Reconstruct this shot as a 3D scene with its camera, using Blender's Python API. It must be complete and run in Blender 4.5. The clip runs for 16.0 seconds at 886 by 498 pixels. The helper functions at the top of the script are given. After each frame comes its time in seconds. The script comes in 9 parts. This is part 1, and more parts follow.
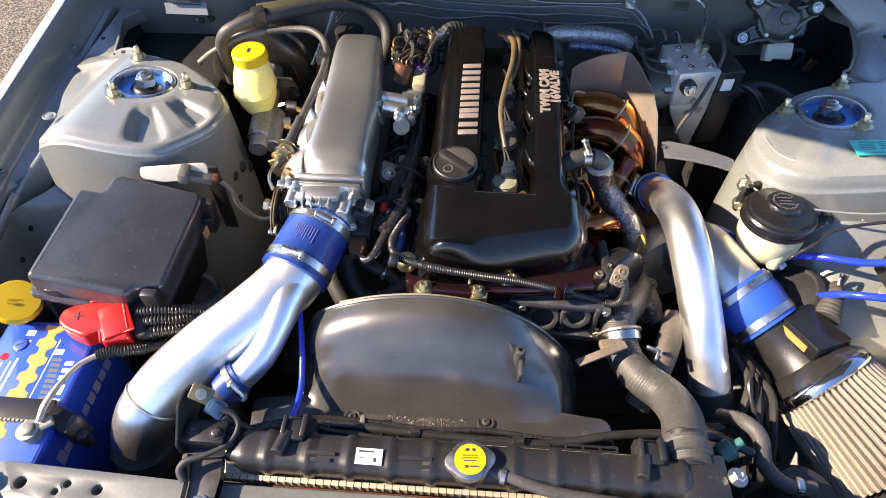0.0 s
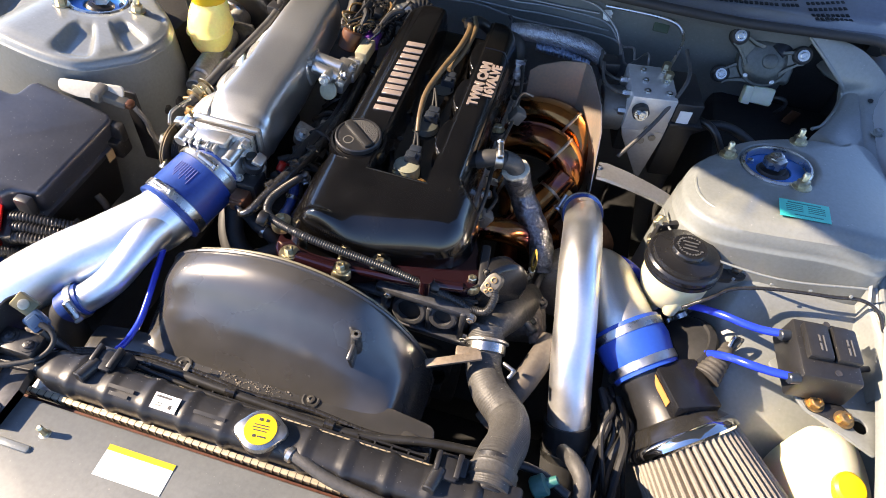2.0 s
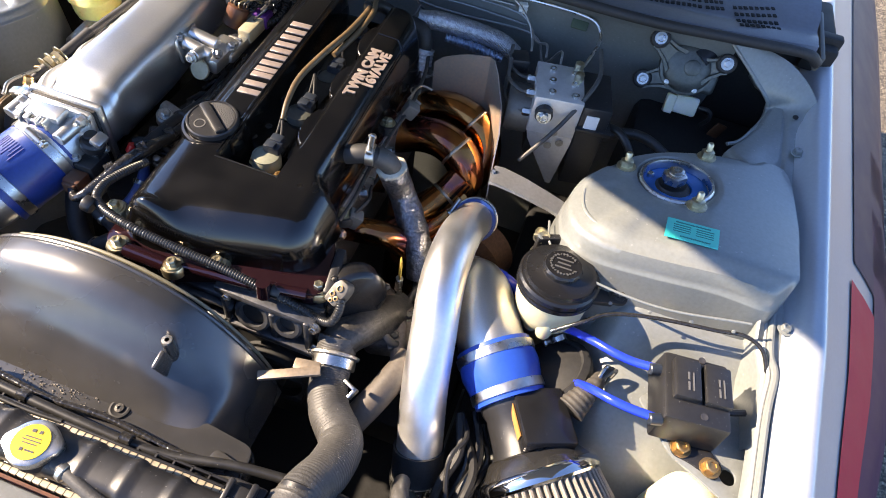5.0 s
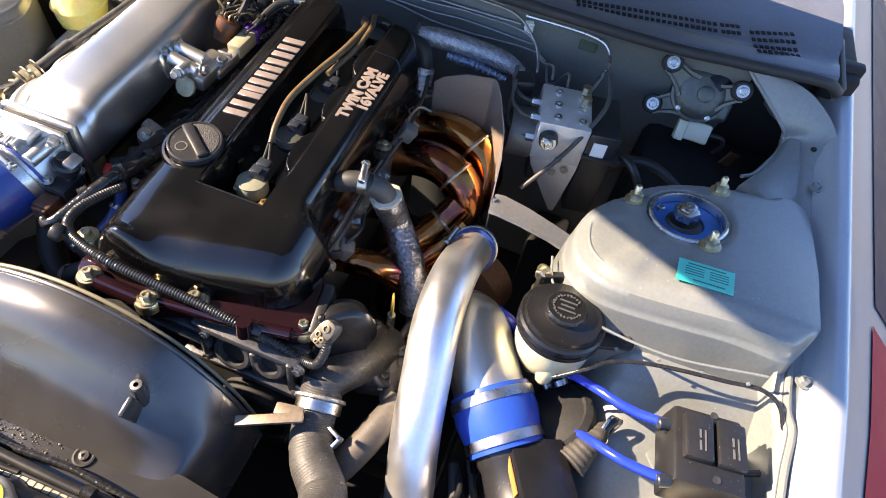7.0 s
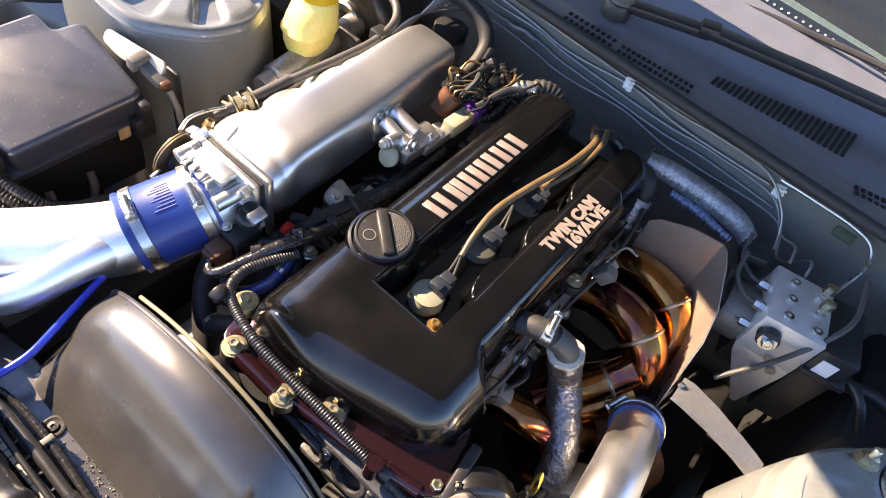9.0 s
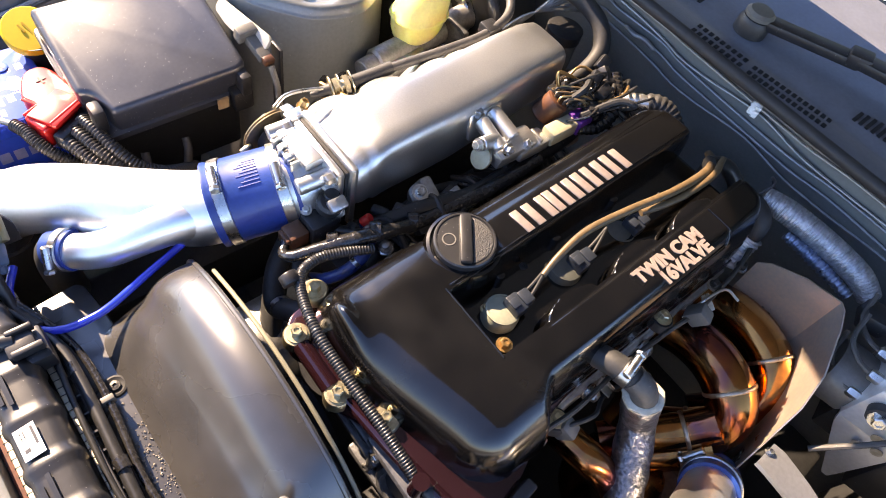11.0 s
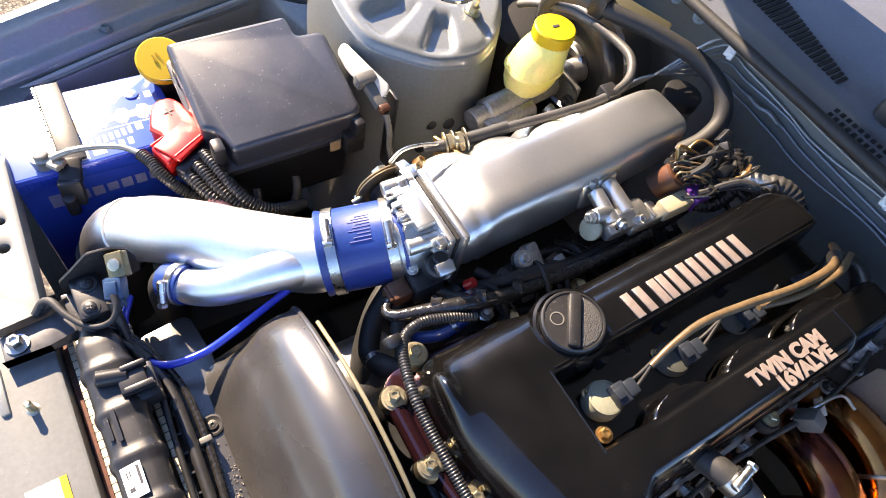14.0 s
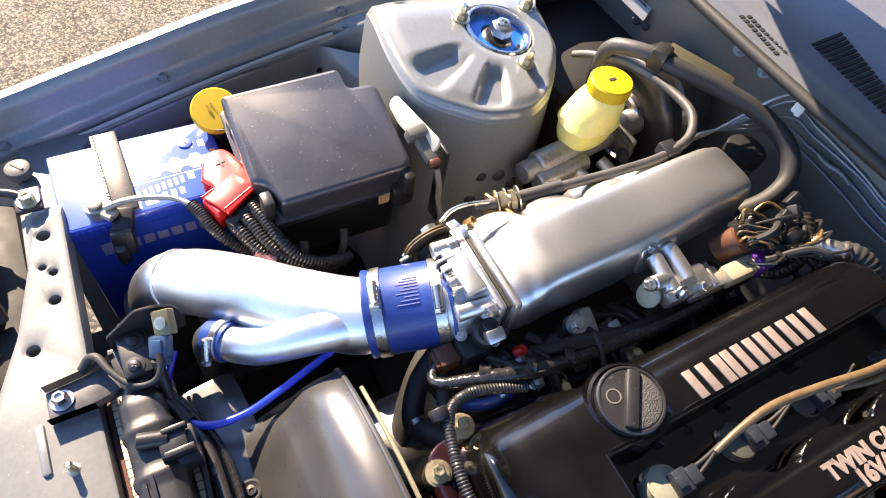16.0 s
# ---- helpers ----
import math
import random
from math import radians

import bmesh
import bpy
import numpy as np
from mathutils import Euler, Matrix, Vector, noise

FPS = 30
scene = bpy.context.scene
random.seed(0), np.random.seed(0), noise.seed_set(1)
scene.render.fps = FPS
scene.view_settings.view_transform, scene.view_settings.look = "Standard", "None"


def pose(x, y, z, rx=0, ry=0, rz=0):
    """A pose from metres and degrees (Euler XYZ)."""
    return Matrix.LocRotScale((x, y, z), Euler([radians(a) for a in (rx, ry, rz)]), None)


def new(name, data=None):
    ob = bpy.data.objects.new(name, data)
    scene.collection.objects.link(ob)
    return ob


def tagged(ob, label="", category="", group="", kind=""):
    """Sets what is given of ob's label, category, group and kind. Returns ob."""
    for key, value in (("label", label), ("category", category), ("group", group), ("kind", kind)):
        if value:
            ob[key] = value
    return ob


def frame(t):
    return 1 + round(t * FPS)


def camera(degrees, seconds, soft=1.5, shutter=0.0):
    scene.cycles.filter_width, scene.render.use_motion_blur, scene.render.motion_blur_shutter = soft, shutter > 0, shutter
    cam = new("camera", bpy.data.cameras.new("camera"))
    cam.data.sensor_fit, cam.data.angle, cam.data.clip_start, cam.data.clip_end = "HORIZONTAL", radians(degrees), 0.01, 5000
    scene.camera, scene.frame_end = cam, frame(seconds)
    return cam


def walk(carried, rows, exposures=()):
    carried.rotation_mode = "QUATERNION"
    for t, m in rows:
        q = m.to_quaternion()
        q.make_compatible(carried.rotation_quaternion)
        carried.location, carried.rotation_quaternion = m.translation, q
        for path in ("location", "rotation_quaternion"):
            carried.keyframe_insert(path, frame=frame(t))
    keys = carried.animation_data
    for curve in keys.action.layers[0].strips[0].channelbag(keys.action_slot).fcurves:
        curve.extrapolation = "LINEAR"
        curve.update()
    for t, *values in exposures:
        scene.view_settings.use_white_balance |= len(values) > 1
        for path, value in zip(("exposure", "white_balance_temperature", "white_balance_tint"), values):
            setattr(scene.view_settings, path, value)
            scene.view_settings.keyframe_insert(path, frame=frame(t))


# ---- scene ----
cam = camera(70.6, 16.0, 0.95)
METRES, EYE, TILT, LEAN, TURN = 0.89, 1.45, -50.0, 0.0, 4.0
ROWS = [
    (0.0, 0.0, 0.0, 0.0, 0.0, 0.0, 0.0),
    (0.5, 0.0503, -0.0037, -0.0062, 0.39, -0.08, -2.16),
    (1.0, 0.125, -0.0033, -0.001, 2.3, -0.23, -6.99),
    (1.5, 0.1905, 0.023, -0.0022, 3.43, -0.51, -10.5),
    (2.0, 0.2441, 0.0408, 0.0096, 4.17, -0.99, -12.21),
    (2.5, 0.3182, 0.0737, 0.0207, 4.29, -1.25, -12.93),
    (3.0, 0.3436, 0.0867, 0.0217, 4.27, -1.21, -12.97),
    (3.5, 0.355, 0.1129, 0.0315, 4.56, -1.19, -13.64),
    (4.0, 0.3928, 0.1324, 0.0475, 4.53, -1.3, -14.61),
    (4.5, 0.4126, 0.1405, 0.0546, 4.45, -1.45, -15.43),
    (5.0, 0.4289, 0.1396, 0.0703, 4.39, -1.48, -15.79),
    (7.5, 0.4035, 0.2171, 0.1293, 4.65, -0.97, -18.05),
    (8.0, 0.3305, 0.2433, 0.1562, 6.8, -1.12, -23.62),
    (8.5, 0.2674, 0.2583, 0.1862, 9.36, -1.82, -28.73),
    (9.0, 0.2383, 0.2878, 0.2031, 15.22, -4.42, -35.22),
    (9.5, 0.2264, 0.3104, 0.2148, 19.78, -7.24, -38.18),
    (12.0, 0.195, 0.3304, 0.211, 28.65, -13.48, -43.46),
    (12.5, 0.164, 0.3211, 0.2074, 30.71, -14.83, -43.88),
    (13.0, 0.1538, 0.3187, 0.2106, 32.09, -15.74, -44.61),
    (13.5, 0.1414, 0.3143, 0.2139, 33.55, -16.54, -45.74),
    (14.0, 0.1298, 0.3085, 0.2164, 34.79, -17.0, -46.55),
    (14.5, 0.1194, 0.31, 0.216, 36.14, -17.6, -47.13),
    (15.0, 0.1117, 0.3127, 0.2199, 37.88, -18.13, -47.25),
    (15.5, 0.0961, 0.3147, 0.224, 39.26, -18.47, -47.2),
    (16.0, 0.0823, 0.3178, 0.2301, 40.46, -18.77, -46.92),
]
walk(cam, [(t, pose(0, 0, EYE, TILT, LEAN, TURN) @ pose(METRES * x, METRES * y, METRES * z, 90 + pitch, roll, yaw)) for t, x, y, z, yaw, pitch, roll in ROWS],
     [(0.0, 1.63, 7800, 20), (3.0, 1.74, 7800, 20), (5.0, 1.80, 7800, 20), (7.5, 1.88, 8200, 22), (9.0, 2.08, 8700, 25), (12.5, 2.28, 8800, 26), (14.0, 2.05, 8100, 22), (16.0, 1.96, 8000, 22)])

# ---- light ----
SUN_DIR = Vector((1.0, 0.15, -0.65)).normalized()
sun_el = math.asin(-SUN_DIR.z)
sun_az = math.atan2(-SUN_DIR.x, -SUN_DIR.y)
sky_world = bpy.data.worlds.new("world")
scene.world = sky_world
sky_world.use_nodes = True
wn = sky_world.node_tree
wn.nodes.clear()
w_out = wn.nodes.new("ShaderNodeOutputWorld")
w_bg = wn.nodes.new("ShaderNodeBackground")
w_sky = wn.nodes.new("ShaderNodeTexSky")
w_sky.sky_type = "NISHITA"
w_sky.sun_disc = False
w_sky.ozone_density = 7.0
w_sky.dust_density = 0.1
w_sky.sun_elevation = sun_el
w_sky.sun_rotation = sun_az
w_bg.inputs["Strength"].default_value = 0.124
w_tint = wn.nodes.new("ShaderNodeMix")
w_tint.data_type, w_tint.blend_type = "RGBA", "MULTIPLY"
w_tint.inputs[0].default_value = 1.0
w_tint.inputs[7].default_value = (0.93, 1.0, 1.10, 1)
wn.links.new(w_sky.outputs[0], w_tint.inputs[6])
wn.links.new(w_tint.outputs[2], w_bg.inputs[0])
wn.links.new(w_bg.outputs[0], w_out.inputs[0])
sun_data = bpy.data.lights.new("sun", "SUN")
sun_data.energy = 5.0
sun_data.angle = radians(0.5)
sun_data.color = (1.0, 0.925, 0.765)
sun = new("sun", sun_data)
sun.rotation_mode = "QUATERNION"
sun.rotation_quaternion = SUN_DIR.to_track_quat("-Z", "Y")
sun.location = (-4, -1, 4)


# ---- materials ----
def mat(name, color, rough=0.5, metal=0.0, coat=0.0, vary=0.12, scale=18.0, fine=220.0, bump=0.0, bump_scale=400.0,
        dust=0.0, dust_scale=260.0, rough_vary=0.1, sss=0.0, trans=0.0, spec=0.5, tint=None):
    m = bpy.data.materials.new(name)
    m.use_nodes = True
    nt = m.node_tree
    b = nt.nodes["Principled BSDF"]
    geo = nt.nodes.new("ShaderNodeNewGeometry")
    n1 = nt.nodes.new("ShaderNodeTexNoise")
    n1.inputs["Scale"].default_value = scale
    n1.inputs["Detail"].default_value = 5
    n2 = nt.nodes.new("ShaderNodeTexNoise")
    n2.inputs["Scale"].default_value = fine
    n2.inputs["Detail"].default_value = 2
    for n in (n1, n2):
        nt.links.new(geo.outputs["Position"], n.inputs["Vector"])
    add = nt.nodes.new("ShaderNodeMath")
    add.operation = "ADD"
    nt.links.new(n1.outputs[0], add.inputs[0])
    nt.links.new(n2.outputs[0], add.inputs[1])
    ramp = nt.nodes.new("ShaderNodeMapRange")
    ramp.inputs["From Min"].default_value = 0.6
    ramp.inputs["From Max"].default_value = 1.4
    nt.links.new(add.outputs[0], ramp.inputs[0])
    mix = nt.nodes.new("ShaderNodeMix")
    mix.data_type = "RGBA"
    lo = [max(0, c * (1 - vary)) for c in color]
    hi = [min(1, c * (1 + vary)) for c in (tint or color)]
    mix.inputs[6].default_value = (*lo, 1)
    mix.inputs[7].default_value = (*hi, 1)
    nt.links.new(ramp.outputs[0], mix.inputs[0])
    col = mix.outputs[2]
    rr = nt.nodes.new("ShaderNodeMapRange")
    rr.inputs["From Min"].default_value = 0.3
    rr.inputs["From Max"].default_value = 0.7
    rr.inputs["To Min"].default_value = max(0.02, rough - rough_vary * rough)
    rr.inputs["To Max"].default_value = min(1, rough + rough_vary * rough)
    nt.links.new(n1.outputs[0], rr.inputs[0])
    rough_out = rr.outputs[0]
    if dust:
        v = nt.nodes.new("ShaderNodeTexVoronoi")
        v.inputs["Scale"].default_value = dust_scale
        nt.links.new(geo.outputs["Position"], v.inputs["Vector"])
        sep = nt.nodes.new("ShaderNodeSeparateColor")
        nt.links.new(v.outputs["Color"], sep.inputs[0])
        size = nt.nodes.new("ShaderNodeMapRange")
        size.inputs["From Min"].default_value = 0.80
        size.inputs["From Max"].default_value = 1.0
        size.inputs["To Min"].default_value = 0.0
        size.inputs["To Max"].default_value = 0.22
        nt.links.new(sep.outputs[0], size.inputs[0])
        lt = nt.nodes.new("ShaderNodeMath")
        lt.operation = "LESS_THAN"
        nt.links.new(v.outputs["Distance"], lt.inputs[0])
        nt.links.new(size.outputs[0], lt.inputs[1])
        mul = nt.nodes.new("ShaderNodeMath")
        mul.operation = "MULTIPLY"
        mul.inputs[1].default_value = dust
        nt.links.new(lt.outputs[0], mul.inputs[0])
        m2 = nt.nodes.new("ShaderNodeMix")
        m2.data_type = "RGBA"
        m2.inputs[7].default_value = (0.5, 0.48, 0.44, 1)
        nt.links.new(mul.outputs[0], m2.inputs[0])
        nt.links.new(col, m2.inputs[6])
        col = m2.outputs[2]
    nt.links.new(col, b.inputs["Base Color"])
    nt.links.new(rough_out, b.inputs["Roughness"])
    b.inputs["Metallic"].default_value = metal
    b.inputs["Coat Weight"].default_value = coat
    b.inputs["Coat Roughness"].default_value = 0.06
    b.inputs["Specular IOR Level"].default_value = spec
    if sss:
        b.inputs["Subsurface Weight"].default_value = sss
        b.inputs["Subsurface Radius"].default_value = (0.02, 0.014, 0.006)
        b.inputs["Subsurface Scale"].default_value = 0.6
    if trans:
        b.inputs["Transmission Weight"].default_value = trans
    if bump:
        n3 = nt.nodes.new("ShaderNodeTexNoise")
        n3.inputs["Scale"].default_value = bump_scale
        n3.inputs["Detail"].default_value = 3
        nt.links.new(geo.outputs["Position"], n3.inputs["Vector"])
        bp = nt.nodes.new("ShaderNodeBump")
        bp.inputs["Strength"].default_value = bump
        bp.inputs["Distance"].default_value = 0.002
        nt.links.new(n3.outputs[0], bp.inputs["Height"])
        nt.links.new(bp.outputs[0], b.inputs["Normal"])
    return m


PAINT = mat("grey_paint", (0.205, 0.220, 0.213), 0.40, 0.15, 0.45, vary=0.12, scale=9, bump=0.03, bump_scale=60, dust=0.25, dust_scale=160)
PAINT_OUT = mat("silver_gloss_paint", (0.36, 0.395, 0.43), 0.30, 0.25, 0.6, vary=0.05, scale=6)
SEALER = mat("seam_sealer", (0.34, 0.35, 0.33), 0.6, vary=0.1, scale=60)
# Near-black for dark parts and for boxes that paint shaded recesses.
DARK = mat("part_and_recess_black", (0.012, 0.012, 0.012), 0.7, vary=0.5, scale=40)
BLACK = mat("black_plastic", (0.016, 0.016, 0.017), 0.40, vary=0.25, scale=30, bump=0.05, bump_scale=900, dust=0.30, dust_scale=420)
SHROUD = mat("dusty_black_plastic", (0.036, 0.035, 0.034), 0.27, vary=0.18, scale=7, fine=22, bump=0.06, bump_scale=26, dust=0.05, dust_scale=520, tint=(0.050, 0.048, 0.046), rough_vary=0.30, spec=0.95)
LID = mat("fuse_lid_plastic", (0.032, 0.035, 0.044), 0.36, vary=0.2, scale=25, bump=0.06, bump_scale=1100, dust=0.8, dust_scale=430, spec=0.9)
RUBBER = mat("black_rubber", (0.022, 0.022, 0.022), 0.62, vary=0.3, scale=50, bump=0.1, bump_scale=500)
HOSE_GREY = mat("worn_grey_rubber", (0.055, 0.053, 0.05), 0.55, vary=0.3, scale=40, bump=0.2, bump_scale=500, dust=0.3)
LOOM = mat("loom_plastic", (0.018, 0.018, 0.018), 0.38, vary=0.3, scale=60, dust=0.2)
GLOSS = mat("gloss_black_paint", (0.0026, 0.0024, 0.0024), 0.20, 0.0, 0.4, vary=0.4, scale=14, fine=40, bump=0.016, bump_scale=70, dust=0.03, dust_scale=330, rough_vary=0.45)
PLUM = mat("plum_metallic", (0.040, 0.013, 0.017), 0.16, 0.7, 0.7, vary=0.15, scale=30)
CAST = mat("cast_aluminium", (0.68, 0.68, 0.66), 0.35, 0.97, vary=0.08, scale=9, fine=600, bump=0.10, bump_scale=1300, rough_vary=0.10, dust=0.14, dust_scale=260)
CAST_DULL = mat("dull_cast_aluminium", (0.36, 0.35, 0.33), 0.5, 0.9, vary=0.3, scale=45, bump=0.25, bump_scale=600, rough_vary=0.3)
POLISH = mat("polished_aluminium", (0.92, 0.92, 0.91), 0.40, 1.0, vary=0.05, scale=14, bump=0.05, bump_scale=260, rough_vary=0.25)
STEEL = mat("steel", (0.55, 0.54, 0.51), 0.3, 1.0, vary=0.15, scale=60, rough_vary=0.3)
ZINC = mat("zinc_plate", (0.62, 0.55, 0.38), 0.35, 1.0, vary=0.25, scale=120)
BRASS = mat("tarnished_brass", (0.45, 0.28, 0.12), 0.4, 0.9, vary=0.3, scale=90)
SHEET = mat("heat_shield_sheet", (0.52, 0.48, 0.43), 0.36, 0.7, vary=0.22, scale=22, bump=0.10, bump_scale=90, tint=(0.46, 0.37, 0.29), rough_vary=0.3)
SILICONE = mat("blue_silicone", (0.010, 0.045, 0.221), 0.38, 0.0, 0.2, vary=0.15, scale=30, bump=0.06, bump_scale=700)
BLUEHOSE = mat("blue_vacuum_hose", (0.010, 0.040, 0.50), 0.22, 0.0, 0.4, vary=0.08)
BATTERY = mat("blue_battery_plastic", (0.004, 0.070, 0.56), 0.36, 0.0, 0.0, vary=0.06, scale=20, spec=0.9)
RED = mat("red_plastic", (0.55, 0.012, 0.010), 0.35, 0.0, 0.2, vary=0.06)
YELLOW = mat("yellow_plastic", (0.62, 0.40, 0.012), 0.42, vary=0.06)
YELLOW_CLEAR = mat("amber_clear_plastic", (0.97, 0.82, 0.29), 0.3, 0.0, 0.3, vary=0.10, scale=30, sss=0.9)
CREAM = mat("cream_plastic", (0.60, 0.55, 0.37), 0.4, vary=0.06, sss=0.35)
MILK = mat("milky_plastic", (0.74, 0.70, 0.54), 0.42, vary=0.05, sss=0.5)
WHITE = mat("white_label", (0.78, 0.78, 0.76), 0.5, vary=0.04)
LETTER = mat("letter_silver", (0.40, 0.32, 0.28), 0.34, 0.5, vary=0.15, scale=80)
INK = mat("label_ink", (0.03, 0.03, 0.035), 0.6)
GREEN = mat("green_label", (0.0, 0.60, 0.50), 0.4, vary=0.04)
GREEN_INK = mat("green_label_ink", (0.0, 0.20, 0.17), 0.4)
ANOD = mat("blue_anodised", (0.006, 0.17, 0.55), 0.3, 0.35, vary=0.1)
BROWN = mat("brown_connector", (0.10, 0.038, 0.018), 0.45, vary=0.2)
GREYCON = mat("grey_connector", (0.12, 0.115, 0.10), 0.5, vary=0.15)
BLUECON = mat("blue_grey_connector", (0.020, 0.026, 0.036), 0.36, vary=0.2)
PURPLE = mat("purple_connector", (0.09, 0.02, 0.16), 0.4)
TANWIRE = mat("tan_sleeve", (0.115, 0.075, 0.038), 0.42, vary=0.3, scale=70)
WRAP = mat("silver_heat_wrap", (0.50, 0.52, 0.55), 0.36, 0.8, vary=0.35, scale=160, bump=0.5, bump_scale=520)
WRAP_DARK = mat("dark_foil_wrap", (0.20, 0.20, 0.21), 0.32, 0.85, vary=0.5, scale=110, bump=1.0, bump_scale=220)
OVAL = mat("pale_plug", (0.40, 0.36, 0.24), 0.42, 0.2, vary=0.15)
COIL = mat("coil_boot", (0.25, 0.255, 0.19), 0.45, vary=0.15)
# Same boot as COIL, with the valley's shade put into the colour.
COIL_SHADED = mat("shaded_coil_boot", (0.07, 0.075, 0.065), 0.45, vary=0.2)
COWL = mat("cowl_plastic", (0.115, 0.125, 0.145), 0.32, vary=0.15, scale=30, bump=0.1, bump_scale=700)
ASPHALT = mat("asphalt", (0.06, 0.054, 0.046), 0.9, vary=0.5, scale=9, fine=60, bump=0.8, bump_scale=140)


def stony(m, scale, lo, hi):
    """Lays a mosaic of small stones over the material's colour."""
    nt = m.node_tree
    geo = nt.nodes.new("ShaderNodeNewGeometry")
    v = nt.nodes.new("ShaderNodeTexVoronoi")
    v.inputs["Scale"].default_value = scale
    nt.links.new(geo.outputs["Position"], v.inputs["Vector"])
    sep = nt.nodes.new("ShaderNodeSeparateColor")
    nt.links.new(v.outputs["Color"], sep.inputs[0])
    r = nt.nodes.new("ShaderNodeValToRGB")
    r.color_ramp.elements[0].position, r.color_ramp.elements[0].color = 0.15, (*lo, 1)
    r.color_ramp.elements[1].position, r.color_ramp.elements[1].color = 0.95, (*hi, 1)
    nt.links.new(sep.outputs[0], r.inputs[0])
    d = nt.nodes.new("ShaderNodeMapRange")
    d.inputs["From Min"].default_value, d.inputs["From Max"].default_value = 0.25, 0.6
    d.inputs["To Min"].default_value, d.inputs["To Max"].default_value = 1.0, 0.45
    nt.links.new(v.outputs["Distance"], d.inputs[0])
    mx = nt.nodes.new("ShaderNodeMix")
    mx.data_type = "RGBA"
    mx.blend_type = "MULTIPLY"
    mx.inputs[0].default_value = 1.0
    nt.links.new(r.outputs[0], mx.inputs[6])
    nt.links.new(d.outputs[0], mx.inputs[7])
    nt.links.new(mx.outputs[2], nt.nodes["Principled BSDF"].inputs["Base Color"])
    return m


stony(ASPHALT, 150, (0.06, 0.052, 0.042), (0.36, 0.30, 0.22))
BOTTLECAP = mat("shiny_black_plastic", (0.010, 0.010, 0.011), 0.26, vary=0.2, scale=30, dust=0.08, dust_scale=300)
PLAINSHEET = mat("bare_sheet_steel", (0.50, 0.51, 0.52), 0.36, 0.6, vary=0.12, scale=30)
TAPE = mat("shiny_black_tape", (0.02, 0.019, 0.018), 0.2, 0.0, 0.3, vary=0.4, scale=70, bump=0.6, bump_scale=160)
GRIME = mat("grimy_casting", (0.075, 0.07, 0.062), 0.5, 0.5, vary=0.5, scale=50, bump=0.3, bump_scale=500, rough_vary=0.3)
LABELBLUE = mat("label_blue", (0.012, 0.085, 0.46), 0.30, 0.0, 0.8, spec=1.0)
for glossy in (LABELBLUE, BATTERY):
    film = glossy.node_tree.nodes["Principled BSDF"]
    film.inputs["Coat Weight"].default_value = 1.0
    film.inputs["Coat Roughness"].default_value = 0.27
    film.inputs["Coat IOR"].default_value = 1.8
ORANGE = mat("label_orange", (0.70, 0.34, 0.06), 0.36, spec=1.0)


def burnt_steel():
    m = mat("heat_tinted_steel", (0.42, 0.20, 0.06), 0.16, 1.0, vary=0.1)
    nt = m.node_tree
    b = nt.nodes["Principled BSDF"]
    geo = nt.nodes.new("ShaderNodeNewGeometry")
    n = nt.nodes.new("ShaderNodeTexNoise")
    n.inputs["Scale"].default_value = 16
    n.inputs["Detail"].default_value = 3
    nt.links.new(geo.outputs["Position"], n.inputs["Vector"])
    r = nt.nodes.new("ShaderNodeValToRGB")
    cols = ((0.27, (0.11, 0.045, 0.085)), (0.40, (0.28, 0.085, 0.05)), (0.52, (0.50, 0.20, 0.055)), (0.63, (0.33, 0.12, 0.04)), (0.78, (0.15, 0.065, 0.06)))
    while len(r.color_ramp.elements) < len(cols):
        r.color_ramp.elements.new(0.5)
    for e, (p, c) in zip(r.color_ramp.elements, cols):
        e.position, e.color = p, (*c, 1)
    nt.links.new(n.outputs[0], r.inputs[0])
    nt.links.new(r.outputs[0], b.inputs["Base Color"])
    return m


BURNT = burnt_steel()
WELD = mat("burnt_weld", (0.46, 0.36, 0.27), 0.3, 1.0, vary=0.3, scale=150, bump=0.3, bump_scale=900)


def glass_mat():
    m = bpy.data.materials.new("windscreen_glass")
    m.use_nodes = True
    b = m.node_tree.nodes["Principled BSDF"]
    b.inputs["Base Color"].default_value = (0.40, 0.62, 0.60, 1)
    b.inputs["Roughness"].default_value = 0.05
    b.inputs["Transmission Weight"].default_value = 0.85
    b.inputs["IOR"].default_value = 1.45
    return m


GLASS = glass_mat()


# ---- mesh tools ----
def catmull(pts, sub):
    p = [Vector(q) for q in pts]
    p = [p[0] * 2 - p[1]] + p + [p[-1] * 2 - p[-2]]
    out = []
    for i in range(1, len(p) - 2):
        a, b, c, d = p[i - 1:i + 3]
        for k in range(sub):
            t = k / sub
            out.append(0.5 * ((2 * b) + (c - a) * t + (2 * a - 5 * b + 4 * c - d) * t * t + (3 * b - a - 3 * c + d) * t ** 3))
    out.append(p[-2])
    return out


def basis(axis):
    w = Vector(axis).normalized()
    u = w.orthogonal().normalized()
    return u, w.cross(u), w


def skin(bm, rings, cap=True, closed=True):
    n = len(rings[0])
    for a, b in zip(rings, rings[1:]):
        for i in range(n if closed else n - 1):
            j = (i + 1) % n
            bm.faces.new((a[i], a[j], b[j], b[i]))
    if cap and closed:
        bm.faces.new(list(reversed(rings[0])))
        bm.faces.new(rings[-1])


